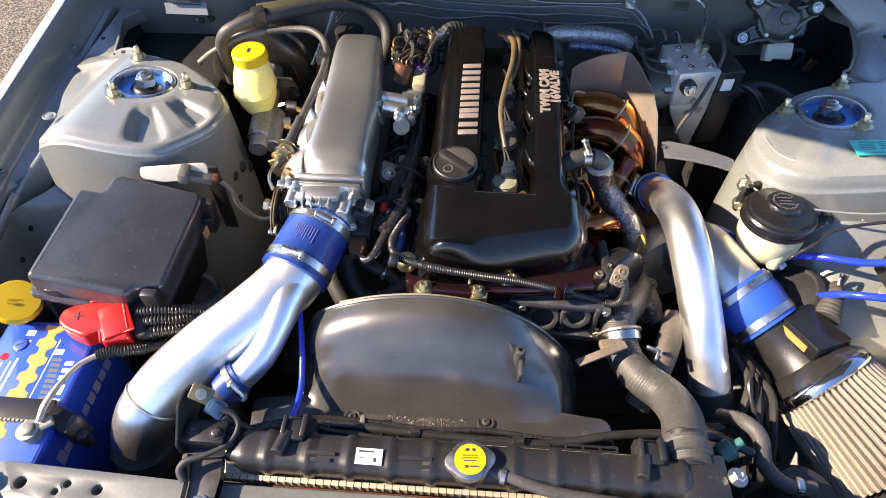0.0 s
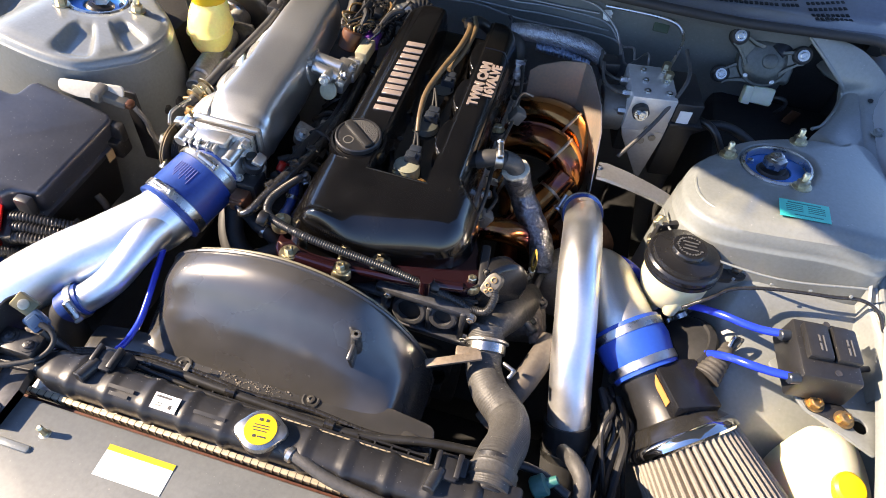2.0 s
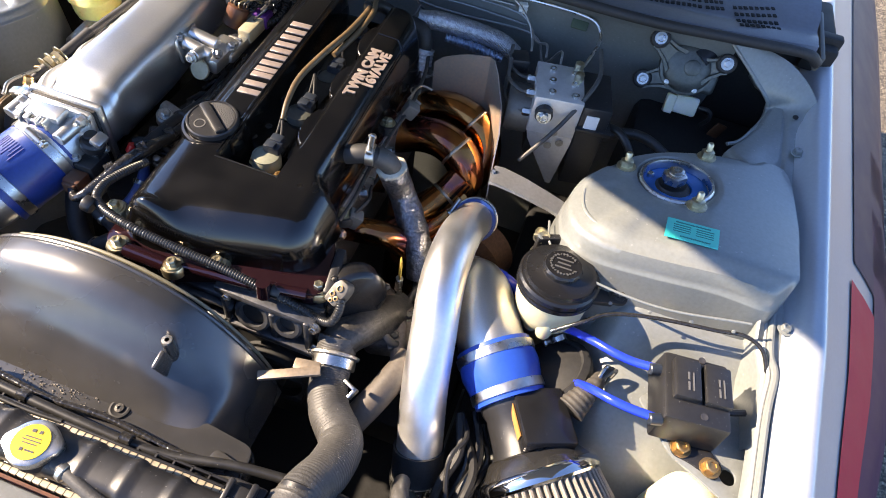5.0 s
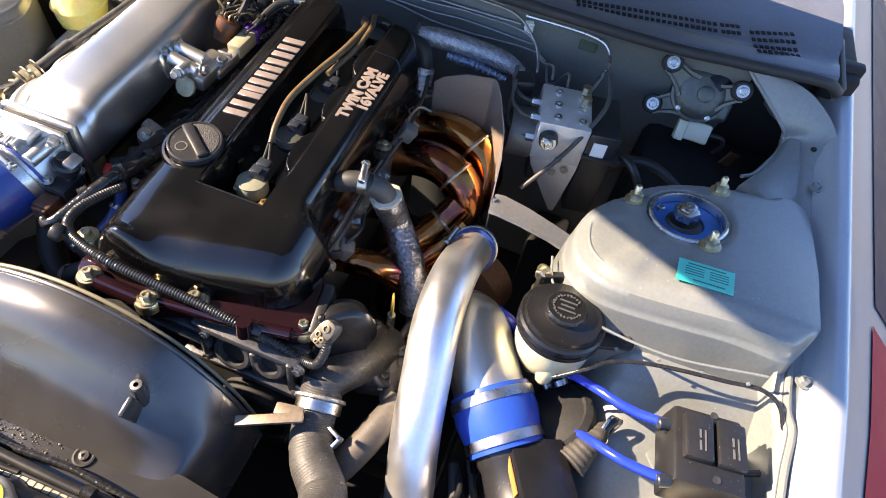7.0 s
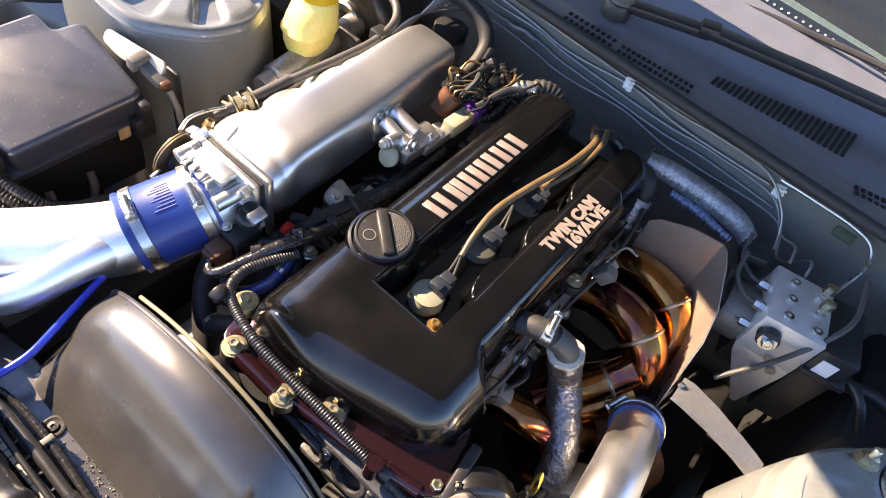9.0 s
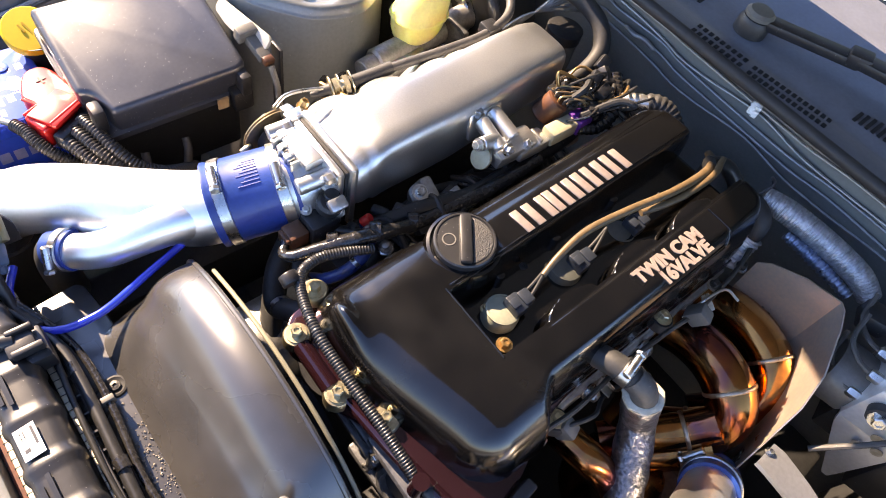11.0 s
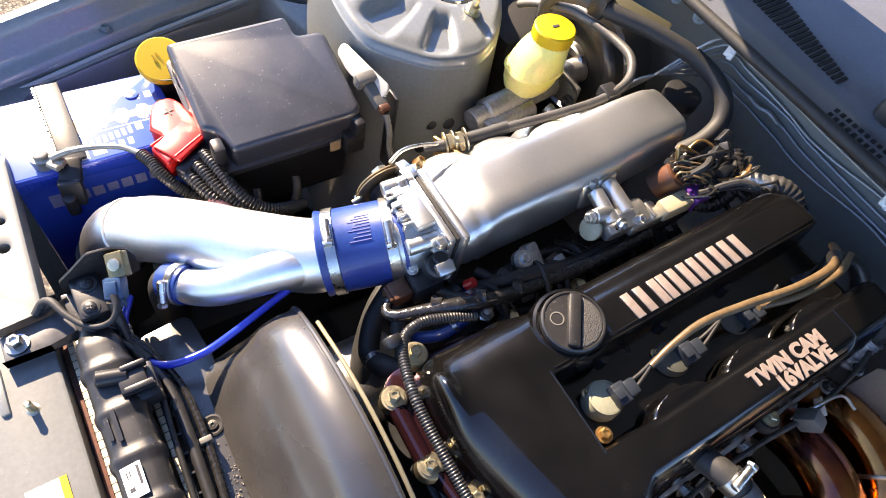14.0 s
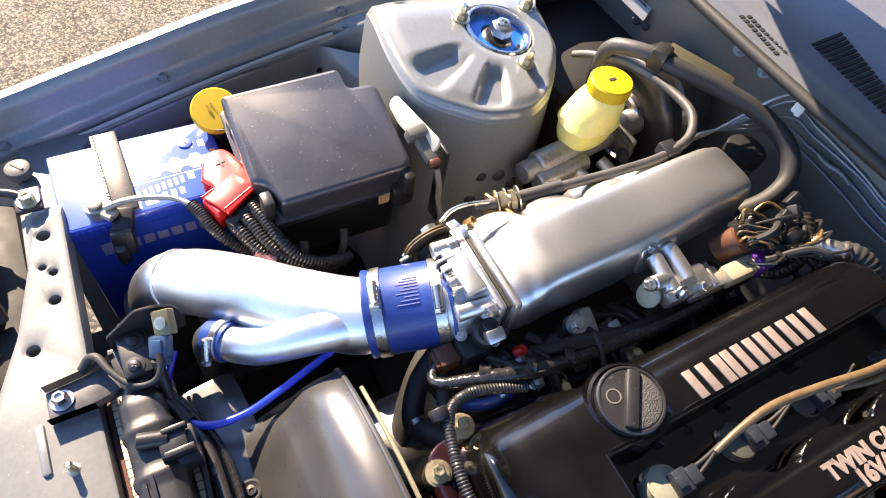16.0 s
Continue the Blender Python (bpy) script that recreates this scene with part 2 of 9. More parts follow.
def tube(bm, pts, r, n=12, sub=6, rib=0.0, step=0.0, cap=True):
    """A swept tube; r is a number or one radius per point; rib gives corrugations at that step."""
    rs = r if isinstance(r, (list, tuple)) else [r] * len(pts)
    line = catmull(pts, sub) if len(pts) > 2 else [Vector(pts[0]).lerp(Vector(pts[1]), k / sub) for k in range(sub + 1)]
    rad = []
    for i in range(len(line)):
        f = i / (len(line) - 1) * (len(rs) - 1)
        k = min(int(f), len(rs) - 2)
        rad.append(rs[k] + (rs[k + 1] - rs[k]) * (f - k))
    if rib:
        dist, new_line, new_rad = 0.0, [line[0]], [rad[0]]
        acc = 0.0
        k = 0
        for a, b, ra, rb in zip(line, line[1:], rad, rad[1:]):
            seg = (b - a).length
            while acc + step / 4 <= dist + seg:
                acc += step / 4
                f = (acc - dist) / seg if seg else 0
                k += 1
                new_line.append(a.lerp(b, f))
                new_rad.append((ra + (rb - ra) * f) * (1 + (rib if k % 4 in (0, 1) else -rib * 0.4)))
            dist += seg
        line, rad = new_line, new_rad
    t0 = (line[1] - line[0]).normalized()
    u, v, _ = basis(t0)
    rings = []
    for i, p in enumerate(line):
        t = (line[min(i + 1, len(line) - 1)] - line[max(i - 1, 0)]).normalized()
        u = (u - t * u.dot(t)).normalized()
        v = t.cross(u)
        rings.append([bm.verts.new(p + (u * math.cos(a) + v * math.sin(a)) * rad[i]) for a in (2 * math.pi * k / n for k in range(n))])
    skin(bm, rings, cap)
    return bm


def lathe(bm, base, axis, prof, n=28, wobble=None, ring=False):
    """Turns the profile of (radius, height) round the axis from base."""
    u, v, w = basis(axis)
    base = Vector(base)
    rings = []
    for r, h in prof:
        turn = []
        for k in range(n):
            a = 2 * math.pi * k / n
            rr = r * (1 + wobble(k, h) if wobble else 1)
            turn.append(bm.verts.new(base + w * h + (u * math.cos(a) + v * math.sin(a)) * max(rr, 1e-5)))
        rings.append(turn)
    skin(bm, rings + rings[:1] if ring else rings, cap=not ring)
    return bm


def cyl(bm, a, b, r, n=20, bev=0.0012):
    a, b = Vector(a), Vector(b)
    h = (b - a).length
    e = min(bev, r * 0.3, h * 0.3)
    return lathe(bm, a, b - a, [(r - e, 0), (r, e), (r, h - e), (r - e, h)], n)


def merge(bm, other, m=None):
    if m is not None:
        other.transform(m)
    me = bpy.data.meshes.new("tmp")
    other.to_mesh(me)
    other.free()
    bm.from_mesh(me)
    bpy.data.meshes.remove(me)
    return bm


def box(bm, c, s, bev=0.003, rot=(0, 0, 0), seg=2, taper=1.0):
    t = bmesh.new()
    bmesh.ops.create_cube(t, size=1)
    for v in t.verts:
        k = taper if v.co.z > 0 else 1.0
        v.co = Vector((v.co.x * s[0] * k, v.co.y * s[1] * k, v.co.z * s[2]))
    if bev:
        bmesh.ops.bevel(t, geom=list(t.edges), offset=min(bev, min(s) * 0.45), segments=seg, profile=0.5, affect="EDGES")
    return merge(bm, t, pose(*c, *rot))


def slab(bm, outline, z0, z1, bev=0.002, holes=(), m=None, seg=2):
    """A plate with the outline in x and y between two heights; holes are (x, y, radius)."""
    t = bmesh.new()
    loops = [[(x, y) for x, y in outline]] + [[(hx + r * math.cos(a), hy + r * math.sin(a)) for a in (2 * math.pi * k / 16 for k in range(16))] for hx, hy, r in holes]
    edges = []
    for lp in loops:
        vs = [t.verts.new((x, y, z1)) for x, y in lp]
        edges += [t.edges.new((vs[i], vs[(i + 1) % len(vs)])) for i in range(len(vs))]
    rim = list(edges)
    if holes:
        bmesh.ops.triangle_fill(t, use_beauty=True, use_dissolve=False, edges=edges)
    else:
        t.faces.new([v for v in t.verts])
    bmesh.ops.recalc_face_normals(t, faces=list(t.faces))
    for f in t.faces:
        if f.normal.z < 0:
            f.normal_flip()
    top = list(t.faces)
    ex = bmesh.ops.extrude_face_region(t, geom=top)
    for v in [g for g in ex["geom"] if isinstance(g, bmesh.types.BMVert)]:
        v.co.z = z0
    bmesh.ops.recalc_face_normals(t, faces=list(t.faces))
    if bev:
        rim = [e for e in t.edges if e.is_manifold and e.calc_face_angle(0) > 1.0 and all(abs(v.co.z - z1) < 1e-7 for v in e.verts)]
        bmesh.ops.bevel(t, geom=rim, offset=bev, segments=seg, profile=0.5, affect="EDGES")
    return merge(bm, t, m)


def round_poly(pts, r=0.01, n=4):
    """The outline with its corners rounded."""
    out = []
    k = len(pts)
    for i in range(k):
        a, b, c = (Vector(pts[j % k]) for j in (i - 1, i, i + 1))
        da, dc = (a - b), (c - b)
        q = min(r, da.length * 0.45, dc.length * 0.45)
        p0, p1 = b + da.normalized() * q, b + dc.normalized() * q
        for j in range(n + 1):
            t = j / n
            out.append(tuple(p0 * (1 - t) ** 2 + b * 2 * t * (1 - t) + p1 * t * t))
    return out


def super_ring(bm, c, hx, hz, y_axis=False, n=36, p=4.0, u=(1, 0, 0), v=(0, 0, 1)):
    c, u, v = Vector(c), Vector(u), Vector(v)
    ring = []
    for k in range(n):
        a = 2 * math.pi * k / n
        ca, sa = math.cos(a), math.sin(a)
        ring.append(bm.verts.new(c + u * hx * math.copysign(abs(ca) ** (2 / p), ca) + v * hz * math.copysign(abs(sa) ** (2 / p), sa)))
    return ring


def finish(ob_name, bm, material, smooth=38):
    bmesh.ops.recalc_face_normals(bm, faces=list(bm.faces))
    me = bpy.data.meshes.new(ob_name)
    bm.to_mesh(me)
    bm.free()
    me.polygons.foreach_set("use_smooth", [True] * len(me.polygons))
    me.set_sharp_from_angle(angle=radians(smooth))
    me.materials.append(material)
    return me


def thing(name, base, label, category, group="", kind=""):
    e = new(name)
    e.empty_display_size = 0.02
    e.location = base
    return tagged(e, label, category, group, kind)


def part(name, bm, material, parent, label="", smooth=38):
    ob = new(name, finish(name, bm, material, smooth))
    ob.parent = parent
    if parent.type == "EMPTY":
        ob.location = -parent.location
    return tagged(ob, label)


def solo(name, bm, material, label, category, group="", kind="", smooth=38):
    return tagged(new(name, finish(name, bm, material, smooth)), label, category, group, kind)


B = bmesh.new


def hexbolt(bm, p, axis=(0, 0, 1), r=0.006, h=0.006, washer=1.5):
    lathe(bm, p, axis, [(r * washer, 0), (r * washer, r * 0.25), (r * 1.05, r * 0.26)], 16)
    w = Vector(axis).normalized()
    lathe(bm, Vector(p) + w * r * 0.25, axis, [(r, 0), (r, h * 0.85), (r * 0.82, h), (r * 0.5, h), (r * 0.45, h * 0.8)], 6)
    return bm


def hose_clamp(name, c, axis, r, parent, width=0.011, label="steel worm-drive hose clamp", side=0.0):
    u, v, w = basis(axis)
    bm = B()
    c = Vector(c)
    lathe(bm, c - w * width / 2, axis, [(r, 0), (r + 0.0014, 0.0008), (r + 0.0014, width - 0.0008), (r, width)], 36)
    d = u * math.cos(side) + v * math.sin(side)
    t = d.cross(w)
    cyl(bm, c + d * (r + 0.004) - t * 0.011, c + d * (r + 0.004) + t * 0.013, 0.0045, 12)
    cyl(bm, c + d * (r + 0.004) + t * 0.013, c + d * (r + 0.004) + t * 0.018, 0.0055, 6)
    return part(name, bm, STEEL, parent, label)


def word(text, size, m, material, parent, name="lettering", depth=0.0006, bold=0.0, stretch=1.0):
    cu = bpy.data.curves.new("text", "FONT")
    cu.body, cu.size, cu.extrude, cu.offset = text, size, depth, bold
    cu.align_x = "CENTER"
    tmp = new("text", cu)
    me = bpy.data.meshes.new_from_object(tmp.evaluated_get(bpy.context.evaluated_depsgraph_get()))
    bpy.data.objects.remove(tmp)
    bpy.data.curves.remove(cu)
    me.transform(m @ Matrix.Diagonal((stretch, 1, 1, 1)))
    me.materials.clear()
    me.materials.append(material)
    ob = new(name, me)
    ob.parent = parent
    if parent.type == "EMPTY":
        ob.location = -parent.location
    return ob


def bars(bm, rows, m, h=0.0003):
    """Thin bars (x, y, length, height) in a plane."""
    for x, y, w, t in rows:
        tb = B()
        box(tb, (x, y, 0), (w, t, h), 0)
        merge(bm, tb, m)
    return bm


def interp(table, y):
    for (a, *va), (b, *vb) in zip(table, table[1:]):
        if y <= b:
            t = max(0.0, (y - a) / (b - a))
            return [p + (q - p) * t for p, q in zip(va, vb)]
    return list(table[-1][1:])


def smooth01(t):
    t = max(0.0, min(1.0, t))
    return t * t * (3 - 2 * t)


# ---- ground ----
gb = B()
for x0, x1, y0, y1 in ((-60, 60, -60, 60),):
    vs = [gb.verts.new((x, y, 0)) for x, y in ((x0, y0), (x1, y0), (x1, y1), (x0, y1))]
    gb.faces.new(vs)
solo("ground", gb, ASPHALT, "coarse grey-brown asphalt with pale stones", "ground", kind="structure")

# ---- car body ----
car = thing("car_body", (0, 0.8, 0.3), "grey painted car front with its engine bay open", "car")
CREST = [(-0.2, 0.58, 0.70), (0.0, 0.648, 0.735), (0.1, 0.678, 0.755), (0.2, 0.701, 0.771), (0.37, 0.722, 0.795), (0.47, 0.730, 0.810), (0.645, 0.739, 0.832),
         (0.83, 0.741, 0.853), (1.0, 0.742, 0.872), (1.2, 0.740, 0.90), (1.6, 0.745, 0.945)]
CREST_FAR = [(y, x + 0.010 * smooth01((y - 0.25) / 0.4), z) for y, x, z in CREST]


def tower_plane(x, y):
    t = max(0.0, abs(x) - 0.56)
    return 0.858 + 0.13 * (abs(x) - 0.53) - 1.25 * t * t - 0.11 * (y - 0.81)


def plane_far(x, y):
    """The top of the tower on the car's right, which falls away more to its outer side."""
    t = min(0.095, max(0.0, abs(x) - 0.56))
    return 0.858 + 0.13 * (abs(x) - 0.53) - 5.0 * t * t - 0.11 * (y - 0.81)


def plate_x(y):
    return interp([(0.60, 0.640, 0), (0.68, 0.645, 0), (0.76, 0.668, 0), (0.82, 0.687, 0), (0.95, 0.698, 0), (1.09, 0.698, 0), (1.2, 0.69, 0)], y)[0]


TOWER_FAR = [(0.397, 0.765), (0.403, 0.72), (0.419, 0.691), (0.446, 0.656), (0.477, 0.643), (0.531, 0.642), (0.59, 0.650), (0.632, 0.662), (0.643, 0.667), (0.647, 0.678), (0.668, 0.76), (0.687, 0.82),
             (0.695, 0.90), (0.66, 0.915), (0.595, 0.905), (0.529, 0.893), (0.485, 0.880), (0.43, 0.835), (0.403, 0.795)]
TOWER = [(0.410, 0.725), (0.418, 0.695), (0.440, 0.672), (0.475, 0.660), (0.54, 0.658), (0.60, 0.660), (0.656, 0.662), (0.676, 0.686), (0.682, 0.74), (0.686, 0.80), (0.680, 0.90),
         (0.64, 0.905), (0.595, 0.897), (0.53, 0.876), (0.475, 0.845), (0.43, 0.80), (0.412, 0.76)]


def tower(s):
    """A strut tower with a domed, ribbed top and a flared wall."""
    outline = TOWER if s > 0 else TOWER_FAR
    plane = tower_plane if s > 0 else plane_far
    drop = 1.0 if s > 0 else 0.4
    loop = [tuple(p)[:2] for p in catmull([(*p, 0) for p in outline + outline[:1]], 6)][:-1]
    cx, cy = 0.535, 0.81
    bm = B()
    rings = []
    n = len(loop)
    levels = [("hole", 0.043, 0), ("lip", 0.051, 0)] + [("top", f, 0) for f in (0.45, 0.50, 0.54, 0.58, 0.62, 0.68, 0.74, 0.80, 0.85, 0.88, 0.91, 0.935, 0.96)] + \
             [("edge", 0.985, -0.006), ("edge", 1.0, -0.017), ("edge", 1.006, -0.024), ("edge", 1.016, -0.026), ("edge", 1.020, -0.029), ("edge", 1.020, -0.031), ("edge", 1.05, -0.06), ("edge", 1.075, -0.10), ("edge", 1.10, -0.16), ("edge", 1.13, -0.30), ("edge", 1.15, -0.45)]
    for kind, f, dz in levels:
        ring = []
        for x, y in loop:
            dx, dy = x - cx, y - cy
            a = math.atan2(dy, dx)
            if kind in ("hole", "lip"):
                d = math.hypot(dx, dy)
                px, py = cx + dx / d * f, cy + dy / d * f
                z = plane(px, py) + (-0.012 if kind == "hole" else 0.0)
            else:
                px, py = cx + dx * f, cy + dy * f
                if kind == "top":
                    d = math.hypot(dx, dy)
                    g = (f - 0.40) / 0.56 * 0.96
                    px, py = cx + dx * (0.051 / d * (1 - g) + g), cy + dy * (0.051 / d * (1 - g) + g)
                if kind == "edge" and dz < -0.05 and dx > 0.07:
                    px = min(px, 0.70)
                out = 0.0 if s < 0 else smooth01((px - 0.615) / 0.035) * (1 - smooth01((0.690 - py) / 0.02))
                z = plane(px, py) + (dz * drop * (1 - out) if dz > -0.05 else dz)
                if kind == "top":
                    z += -0.012 * drop * smooth01((f - 0.84) / 0.12) * (1 - out)
                    # pressed channels between ribs on the inboard and front side
                    for a0, wd, dep in (((-2.56, 0.155, 0.012), (-1.97, 0.165, 0.012), (3.05, 0.13, 0.007)) if s < 0 else ((-2.45, 0.26, 0.004), (-1.72, 0.24, 0.003), (3.0, 0.16, 0.005))):
                        q = abs(a - a0)
                        z -= dep * smooth01((1.2 - q / wd) / 0.5) * smooth01((f - 0.50) / 0.10) * smooth01((0.93 - f) / 0.08)
                if kind == "edge":
                    z -= 0.012 * drop * (1 - out)
            ring.append(bm.verts.new((s * px, py, z)))
        rings.append(ring)
    skin(bm, rings, cap=False)
    side = "strut_tower"
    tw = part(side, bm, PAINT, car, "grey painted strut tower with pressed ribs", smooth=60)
    nz = Vector((-s * 0.13, 0.11, 1)).normalized()
    c = Vector((s * 0.535, 0.81, plane(0.535, 0.81)))
    rb = lathe(B(), c - nz * 0.012, nz, [(0.0425, 0), (0.0425, 0.010), (0.0433, 0.0122), (0.0458, 0.0122), (0.0480, 0.010), (0.0484, 0.006)], 48, ring=True)
    part("camber_plate_ring", rb, STEEL, tw, "bare metal ring")
    part("camber_plate", lathe(B(), c - nz * 0.016, nz, [(0.001, 0.0), (0.0440, 0.0), (0.0440, 0.003), (0.022, 0.004), (0.02, 0.001)], 40), ANOD, tw, "blue anodised plate")
    c = c + Vector((-0.003 * s, 0, -0.007))
    nb = lathe(B(), c - nz * 0.012, nz, [(0.024, 0), (0.024, 0.005), (0.020, 0.007), (0.018, 0.010)], 28)
    part("bearing", nb, BLACK, tw)
    nb = lathe(B(), c + nz * 0.003, nz, [(0.0155, 0), (0.0155, 0.011), (0.0125, 0.013), (0.009, 0.013)], 6)
    lathe(nb, c + nz * 0.015, nz, [(0.0095, 0), (0.0095, 0.005), (0.008, 0.006), (0.0045, 0.006), (0.0045, 0.001)], 16)
    part("damper_nut", nb, STEEL, tw, "dark steel damper nut")
    for k in range(3):
        a = 0.6 + k * 2.09
        p = c + Vector((math.cos(a) * 0.032, math.sin(a) * 0.032, 0)) - nz * 0.012
        part("cap_screw", lathe(B(), p, nz, [(0.0045, 0), (0.0045, 0.006), (0.003, 0.007), (0.0025, 0.004)], 12), STEEL, tw)
    for x, y in ((0.470, 0.815), (0.560, 0.762), (0.570, 0.876)):
        p = Vector((s * x, y, plane(x, y) - 0.001))
        sb = lathe(B(), p, nz, [(0.0125, 0), (0.0125, 0.0025), (0.0095, 0.003)], 20)
        lathe(sb, p + nz * 0.002, nz, [(0.0085, 0), (0.0085, 0.009), (0.007, 0.010)], 6)
        lathe(sb, p + nz * 0.010, nz, [(0.0045, 0), (0.0045, 0.011), (0.003, 0.013)], 10)
        part("stud_nut", sb, ZINC, tw, "zinc plated stud and nut")
    return tw


def pressed_line(s, tw, f=0.86):
    pts = []
    for k in range(15):
        x, y = tuple(catmull([(*p, 0) for p in TOWER[-6:] + TOWER[:6]], 4))[4 + 2 * k][:2]
        px, py = 0.535 + (x - 0.535) * f, 0.81 + (y - 0.81) * f
        pts.append((s * px, py, tower_plane(px, py) - 0.0035 - 0.002 * (s > 0)))
    part("pressed_line", tube(B(), pts, 0.0022, 8, 3), PAINT, tw)


tower_right_side = tower(-1)
tower_left_side = tower(1)
pressed_line(1, tower_left_side)
for x, y, z in ((-0.405, 0.70, 0.735), (-0.393, 0.725, 0.742), (-0.388, 0.752, 0.738), (-0.387, 0.775, 0.715), (-0.392, 0.715, 0.70)):
    part("grommet", lathe(B(), (x - 0.006, y, z), (0.9, -0.35, 0.15), [(0.010, 0), (0.010, 0.006), (0.007, 0.009), (0.0, 0.010)], 16), RUBBER, tower_right_side, "black rubber grommet")

YS = [-0.2 + 0.04 * k for k in range(46)]


def fender(s):
    prof = [(-0.050, -0.026), (-0.048, -0.020), (-0.046, -0.016), (-0.041, -0.013), (-0.037, -0.006), (-0.031, 0.004), (-0.018, 0.008), (-0.011, 0.006), (-0.005, 0.000), (0.012, -0.0135), (0.045, -0.040),
            (0.082, -0.073), (0.110, -0.110), (0.128, -0.155), (0.138, -0.23), (0.135, -0.34), (0.112, -0.48)]
    if s < 0:
        prof = [(-0.030, -0.062), (-0.029, -0.054), (-0.026, -0.050), (-0.019, -0.047), (-0.014, -0.036), (-0.011, -0.012), (-0.008, 0.000), (-0.002, 0.004), (0.008, 0.004), (0.020, -0.002),
                (0.034, -0.013), (0.054, -0.034), (0.085, -0.072), (0.110, -0.110), (0.128, -0.155), (0.138, -0.23), (0.135, -0.34), (0.112, -0.48)]
    bm = B()
    rings = []
    for y in YS:
        cx, cz = interp(CREST if s > 0 else CREST_FAR, y)
        wide = 1 + 0.75 * smooth01((y - 0.42) / 0.4) if s > 0 else 1.0
        rings.append([bm.verts.new((s * (cx + (a * wide if a > 0 else a)), y, cz + b * (wide if a > 0 else 1))) for a, b in prof])
    flange = None
    # Far side only: the inner flange is split off, its shade put into darker paint.
    if s < 0:
        flange = B()
        skin(flange, [[flange.verts.new(v.co) for v in ring[:8]] for ring in rings], cap=False, closed=False)
        for ring in rings:
            for v in ring[:7]:
                bm.verts.remove(v)
        rings = [ring[7:] for ring in rings]
    skin(bm, rings, cap=False, closed=False)
    f = part("fender", bm, PAINT_OUT, car, "grey painted front fender with folded inner flange", smooth=50)
    if flange:
        part("inner_flange", flange, PAINT, f, "inner flange with the crest's shade put into its darker paint", smooth=50)
    for y in (0.18, 0.39, 0.66, 0.95):
        cx, cz = interp(CREST if s > 0 else CREST_FAR, y)
        part("fender_bolt", hexbolt(B(), (s * (cx - (0.047 if s > 0 else 0.022)), y, cz - (0.014 if s > 0 else 0.048)), (0, 0, 1), 0.006, 0.006), PAINT, f)
    return f


def far_rail():
    """The rail on the car's right: a pressed channel that lies deep below the fender's crest."""
    bm = B()
    rings = []
    for j in range(81):
        y = 0.18 + 0.0125 * j
        cx, cz = interp(CREST_FAR, y)
        k = smooth01((y - 0.64) / 0.06)
        step = 0.008 * smooth01((y - 0.30) / 0.02) * (1 - smooth01((y - 0.43) / 0.02)) + 0.005 * smooth01((y - 0.47) / 0.02)
        step += 0.004 * smooth01((y - 0.79) / 0.02) * (1 - smooth01((y - 0.93) / 0.02))
        inner = (cx - 0.044) * (1 - k) + (plate_x(y) - 0.008) * k
        lip = (cx - 0.036) * (1 - k) + plate_x(y) * k
        edge = (cz - 0.070) * (1 - k) + (plane_far(plate_x(y), min(y, 0.95)) - 0.016) * k
        pts = [(inner + 0.005, edge - 0.05), (inner, edge - 0.012), (inner + 0.002, edge - 0.003), (inner + 0.005, edge),
               (lip, edge - 0.001), (lip + 0.006, edge - 0.004 - 0.010 * k), (lip * 0.5 + (cx - 0.026) * 0.5, cz - 0.062 + 0.006 * k), (cx - 0.026, cz - 0.060 + step), (cx - 0.021, cz - 0.056 + step), (cx - 0.018, cz - 0.048)]
        rings.append([bm.verts.new((-a, y, b)) for a, b in pts])
    skin(bm, rings, cap=False, closed=False)
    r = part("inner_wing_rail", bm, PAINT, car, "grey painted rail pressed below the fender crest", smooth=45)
    line = [(-(interp(CREST_FAR, y)[0] - 0.037), y, interp(CREST_FAR, y)[1] - 0.068) for y in (0.20, 0.30, 0.42, 0.55, 0.64)]
    part("sealer_bead", tube(B(), line, 0.0030, 8, 8), SEALER, r)
    # the plate that carries on behind the tower, round the opening beside the firewall
    mouth = [(0.885, 0.560, 0), (0.905, 0.590, 0), (0.917, 0.617, 0), (0.945, 0.650, 0), (0.99, 0.664, 0), (1.03, 0.677, 0), (1.058, 0.680, 0), (1.09, 0.664, 0), (1.13, 0.62, 0)]
    bm = B()
    rings = []
    for j in range(52):
        y = 0.868 + 0.005 * j
        lip = -0.035 * (1 - min(1.0, j / 4))
        a, o = interp(mouth, y)[0], plate_x(y) + 0.001
        z = [plane_far(x, min(y, 0.94)) + 0.0015 + lip for x in (a, o)]
        rings.append([bm.verts.new((-x, y, h)) for x, h in ((a + 0.005, z[0] - 0.025), (a, z[0] - 0.012), (a + 0.001, z[0] - 0.002), (a + 0.005, z[0]), (o * 0.4 + a * 0.6, plane_far(o * 0.4 + a * 0.6, min(y, 0.94)) + 0.0015 + lip), (o, z[1]), (o + 0.002, z[1] - 0.004), (o + 0.002, z[1] - 0.022))])
    skin(bm, rings, cap=False, closed=False)
    part("rear_plate", bm, PAINT, r, "grey painted plate round the opening behind the tower", smooth=45)
    part("opening_edge", tube(B(), [(-x - 0.002, y, plane_far(x, min(y, 0.94)) + 0.002) for y, x, _ in mouth], 0.0030, 8, 6), PAINT, r, "folded edge of the opening")
